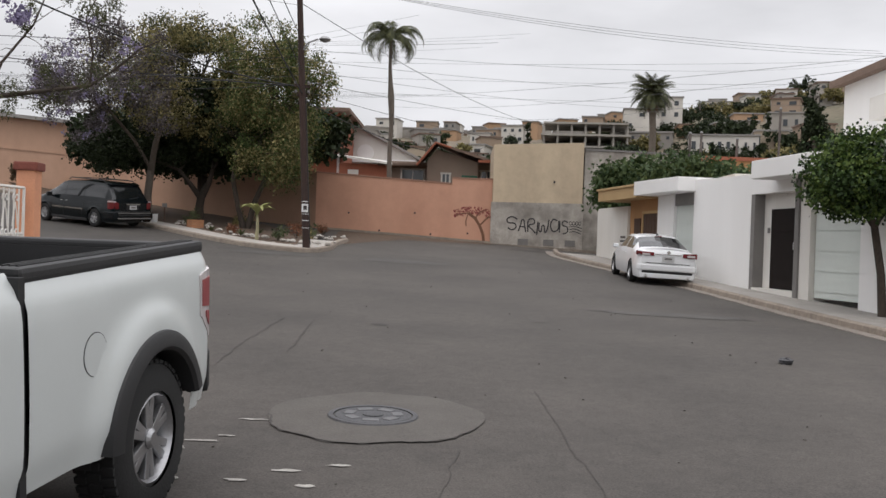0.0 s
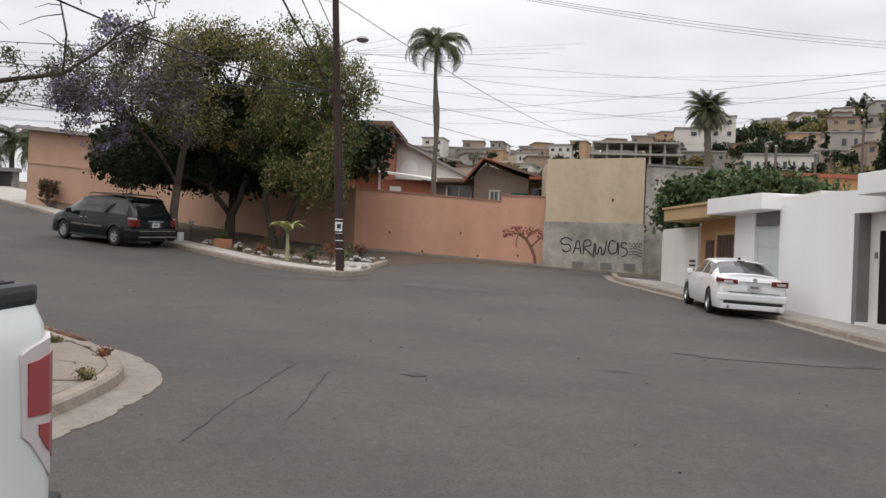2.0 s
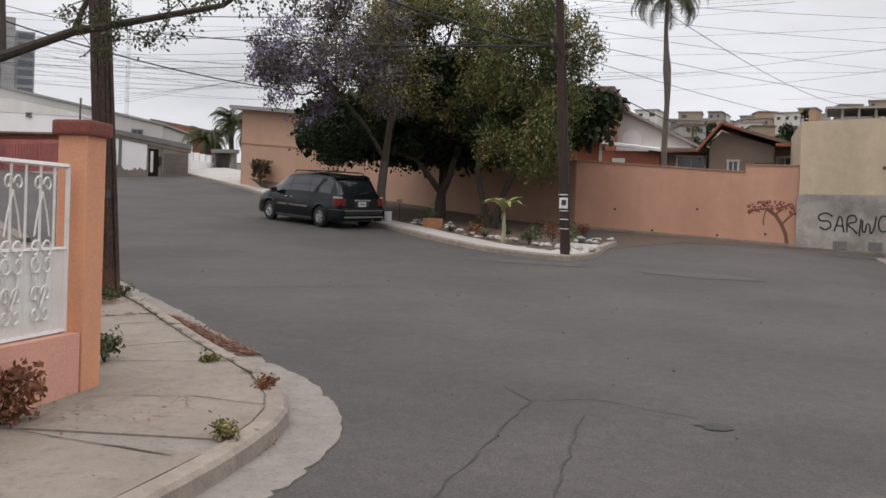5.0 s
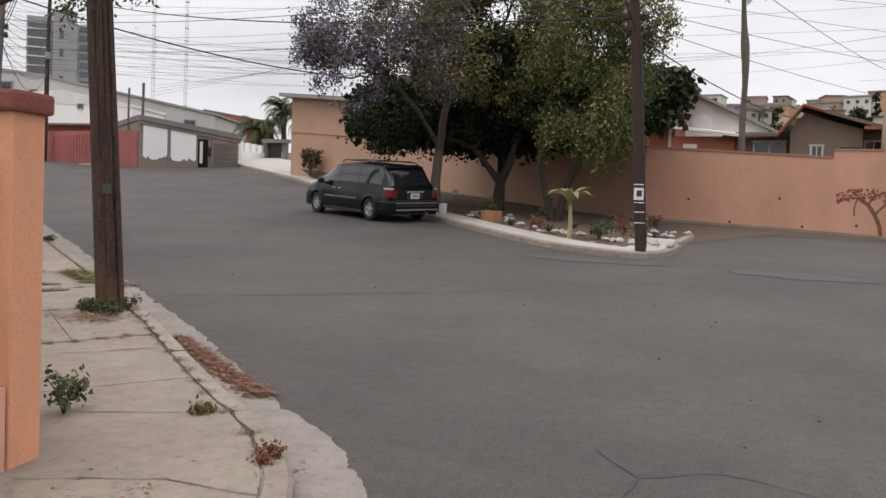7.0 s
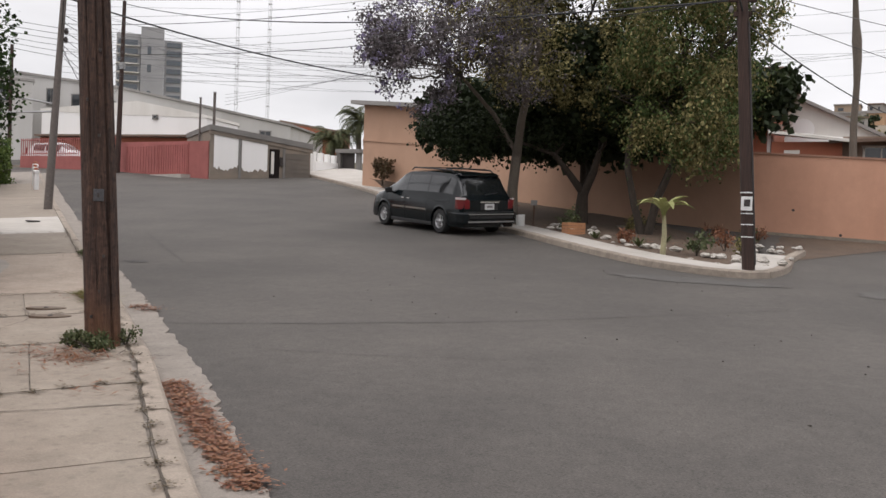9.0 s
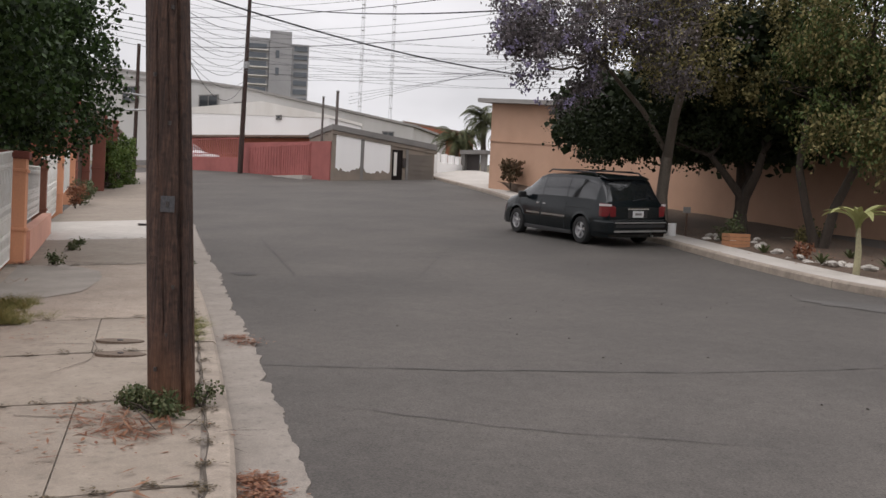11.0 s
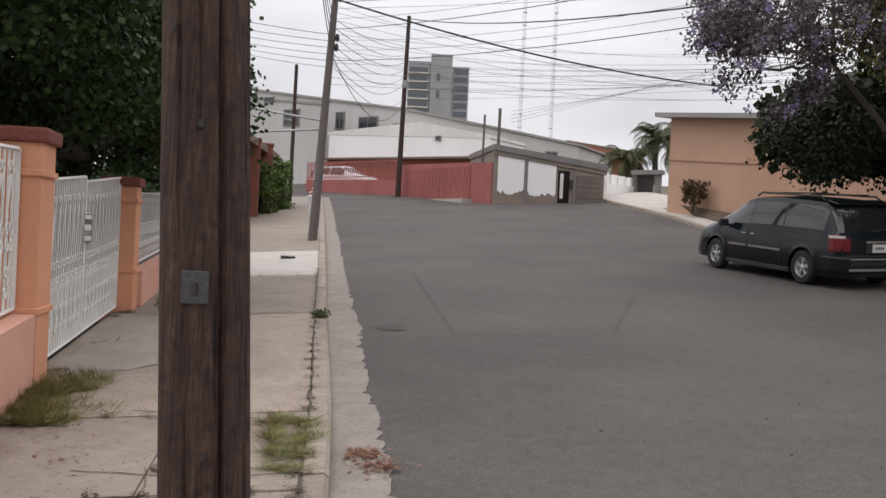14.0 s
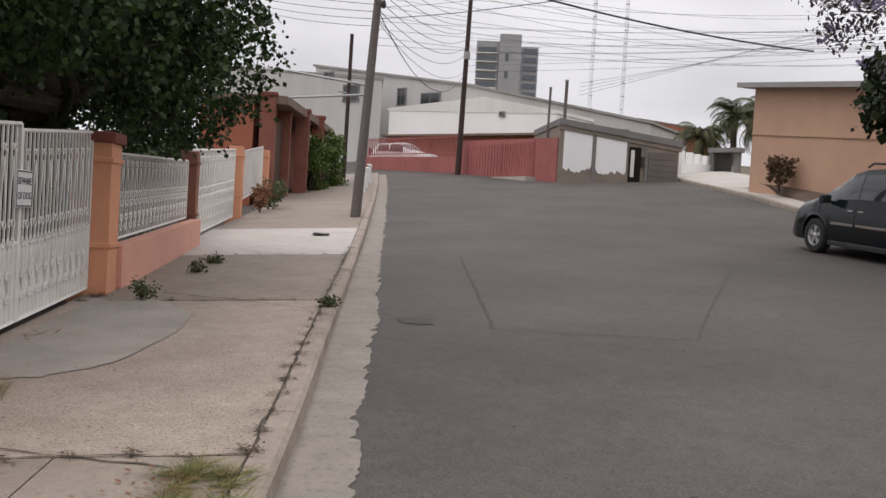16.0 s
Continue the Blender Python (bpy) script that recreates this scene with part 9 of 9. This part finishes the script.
for i, (x, y, s_) in enumerate(((-8.2, 35.6, 0.3), (-7.0, 36.4, 0.35), (-9.8, 37.4, 0.28), (-8.0, 38.0, 0.3))):
    AG = thing("agave", "small grey-green agave rosette in the soil", "plant", pose(x, y, bed_height(x, y)), group="agaves")
    for k in range(12):
        part("leaf", blade_leaf(Geo(), (0, 0, 0), k * 2.4, 1.2 - 0.06 * k, s_, 0.035, 0.3), LEAF_SHRUB, AG)
litter("fallen leaves over the soil under the trees", [(-8.5, 37, 2.0, 2.5, bed_height), (-12.5, 41.5, 1.8, 1.8, bed_height), (-7.0, 40.5, 1.5, 3.0, bed_height)], 700, 0.07, LEAF_DRY, 9)
rz_ = bed_height(-25.2, 53.8)
RB = [((-25.2, 53.85, rz_ + 0.75), (0.5, 0.5, 0.35)), ((-25.0, 53.7, rz_ + 1.1), (0.45, 0.4, 0.25)), ((-25.4, 53.75, rz_ + 1.1), (0.35, 0.35, 0.25))]
tree("round_shrub", "small round reddish-green shrub before the peach house", [[((-25.2, 53.8, rz_), 0.05), ((-25.2, 53.8, rz_ + 0.6), 0.04)]], RB, [("crown", leaf_mat("reddish_shrub_leaves", (0.07, 0.06, 0.03), (0.17, 0.1, 0.06)), RB, 2200, 0.09, dict(clump=0.15, hollow=0.2))], BARK, 97, category="shrub")
HB = [((*SN(s, 7.3 + 0.05 * (s - 58)), 3.6 + 0.05 * (s - 58) + dz), (0.7, 0.6, 0.6)) for s in (58.8, 59.8, 60.6) for dz in (-0.5, 0.4, 1.2)] + [((*SN(s, 8.0), 4.0 + dz), (0.7, 0.6, 0.6)) for s in (62.5, 64, 65.5) for dz in (-0.5, 0.4, 1.3)]
tree("hedge", "tall green climbing hedge over the brown pillars", [[((*SN(60, 7.2), 2.5), 0.06), ((*SN(60, 7.2), 3.4), 0.05)]], HB, [("crown", LEAF_BRIGHT, HB, 9000, 0.11, dict(clump=0.2, hollow=0.1))], BARK, 98, category="hedge")
for s, n in ((57.0, 9.45), (60.5, 9.6), (64.0, 9.8)):
    x, y = SN(s, n)
    bo = thing("bollard", "white and red painted post at the pavement edge", "post", pose(x, y, PZ(x, y)), group="bollards")
    part("post", Geo().lathe((0, 0, 0), [(0.13, -0.1), (0.13, 0.75), (0.16, 0.76), (0.16, 0.86), (0.1, 0.9)], 12), SIGN_WHITE, bo)
    part("cap", Geo().lathe((0, 0, 0.9), [(0.1, 0), (0.1, 0.08), (0.05, 0.12)], 12), TERRACOTTA, bo)


# ---- signs on the iron gate ----
gate_dir = math.degrees(math.atan2(UY, UX))


def sign_text(text, parent, c, size, material):
    cu = bpy.data.curves.new("writing", "FONT")
    cu.body, cu.size, cu.extrude, cu.align_x, cu.align_y = text, size, 0.001, "CENTER", "CENTER"
    ob = new("writing", cu)
    me = bpy.data.meshes.new_from_object(ob.evaluated_get(bpy.context.evaluated_depsgraph_get()))
    bpy.data.objects.remove(ob)
    for v in me.vertices:
        v.co = (v.co.x + c[0], c[1] - v.co.z, v.co.y + c[2])
    me.materials.append(material)
    o = new("writing", me)
    o.parent = parent


sx_, sy_ = SN(27.85, FN + 0.04)
S1 = thing("warning_sign", "white metal sign warning of a dog, black letters", "sign", pose(sx_, sy_, pave_z(27.85) + 1.36, 0, 0, gate_dir))
part("sign_plate", Geo().box((0, 0, 0), (0.46, 0.012, 0.36)), SIGN_WHITE, S1, bevel=0.004)
for dx, dz, w, h in ((0, 0.165, 0.44, 0.012), (0, -0.165, 0.44, 0.012), (0.215, 0, 0.012, 0.33), (-0.215, 0, 0.012, 0.33)):
    part("sign_border", Geo().box((dx, -0.008, dz), (w, 0.003, h)), INK, S1)
sign_text("BEWARE", S1, (0, -0.009, 0.07), 0.1, INK)
sign_text("OF DOG", S1, (0, -0.009, -0.07), 0.1, INK)
sx_, sy_ = SN(25.85, FN + 0.04)
S2 = thing("no_parking_sign", "white no-parking sign with a circled letter", "sign", pose(sx_, sy_, pave_z(25.9) + 1.3, 0, 0, gate_dir))
part("sign_plate", Geo().box((0, 0, 0), (0.42, 0.012, 0.6)), SIGN_WHITE, S2, bevel=0.004)
part("circle", Geo().lathe((0, -0.008, 0.12), [(0.15, 0.002), (0.15, -0.002), (0.12, -0.002), (0.12, 0.002)], 28, "Y", False), INK, S2)
sign_text("E", S2, (0, -0.009, 0.12), 0.2, INK)
part("slash", Geo().box((0, -0.011, 0.12), (0.27, 0.002, 0.025), m=Matrix.Rotation(radians(45), 3, "Y")), INK, S2)
for dz in (-0.14, -0.21):
    part("writing_bar", Geo().box((0, -0.009, dz), (0.32, 0.003, 0.04)), INK, S2)
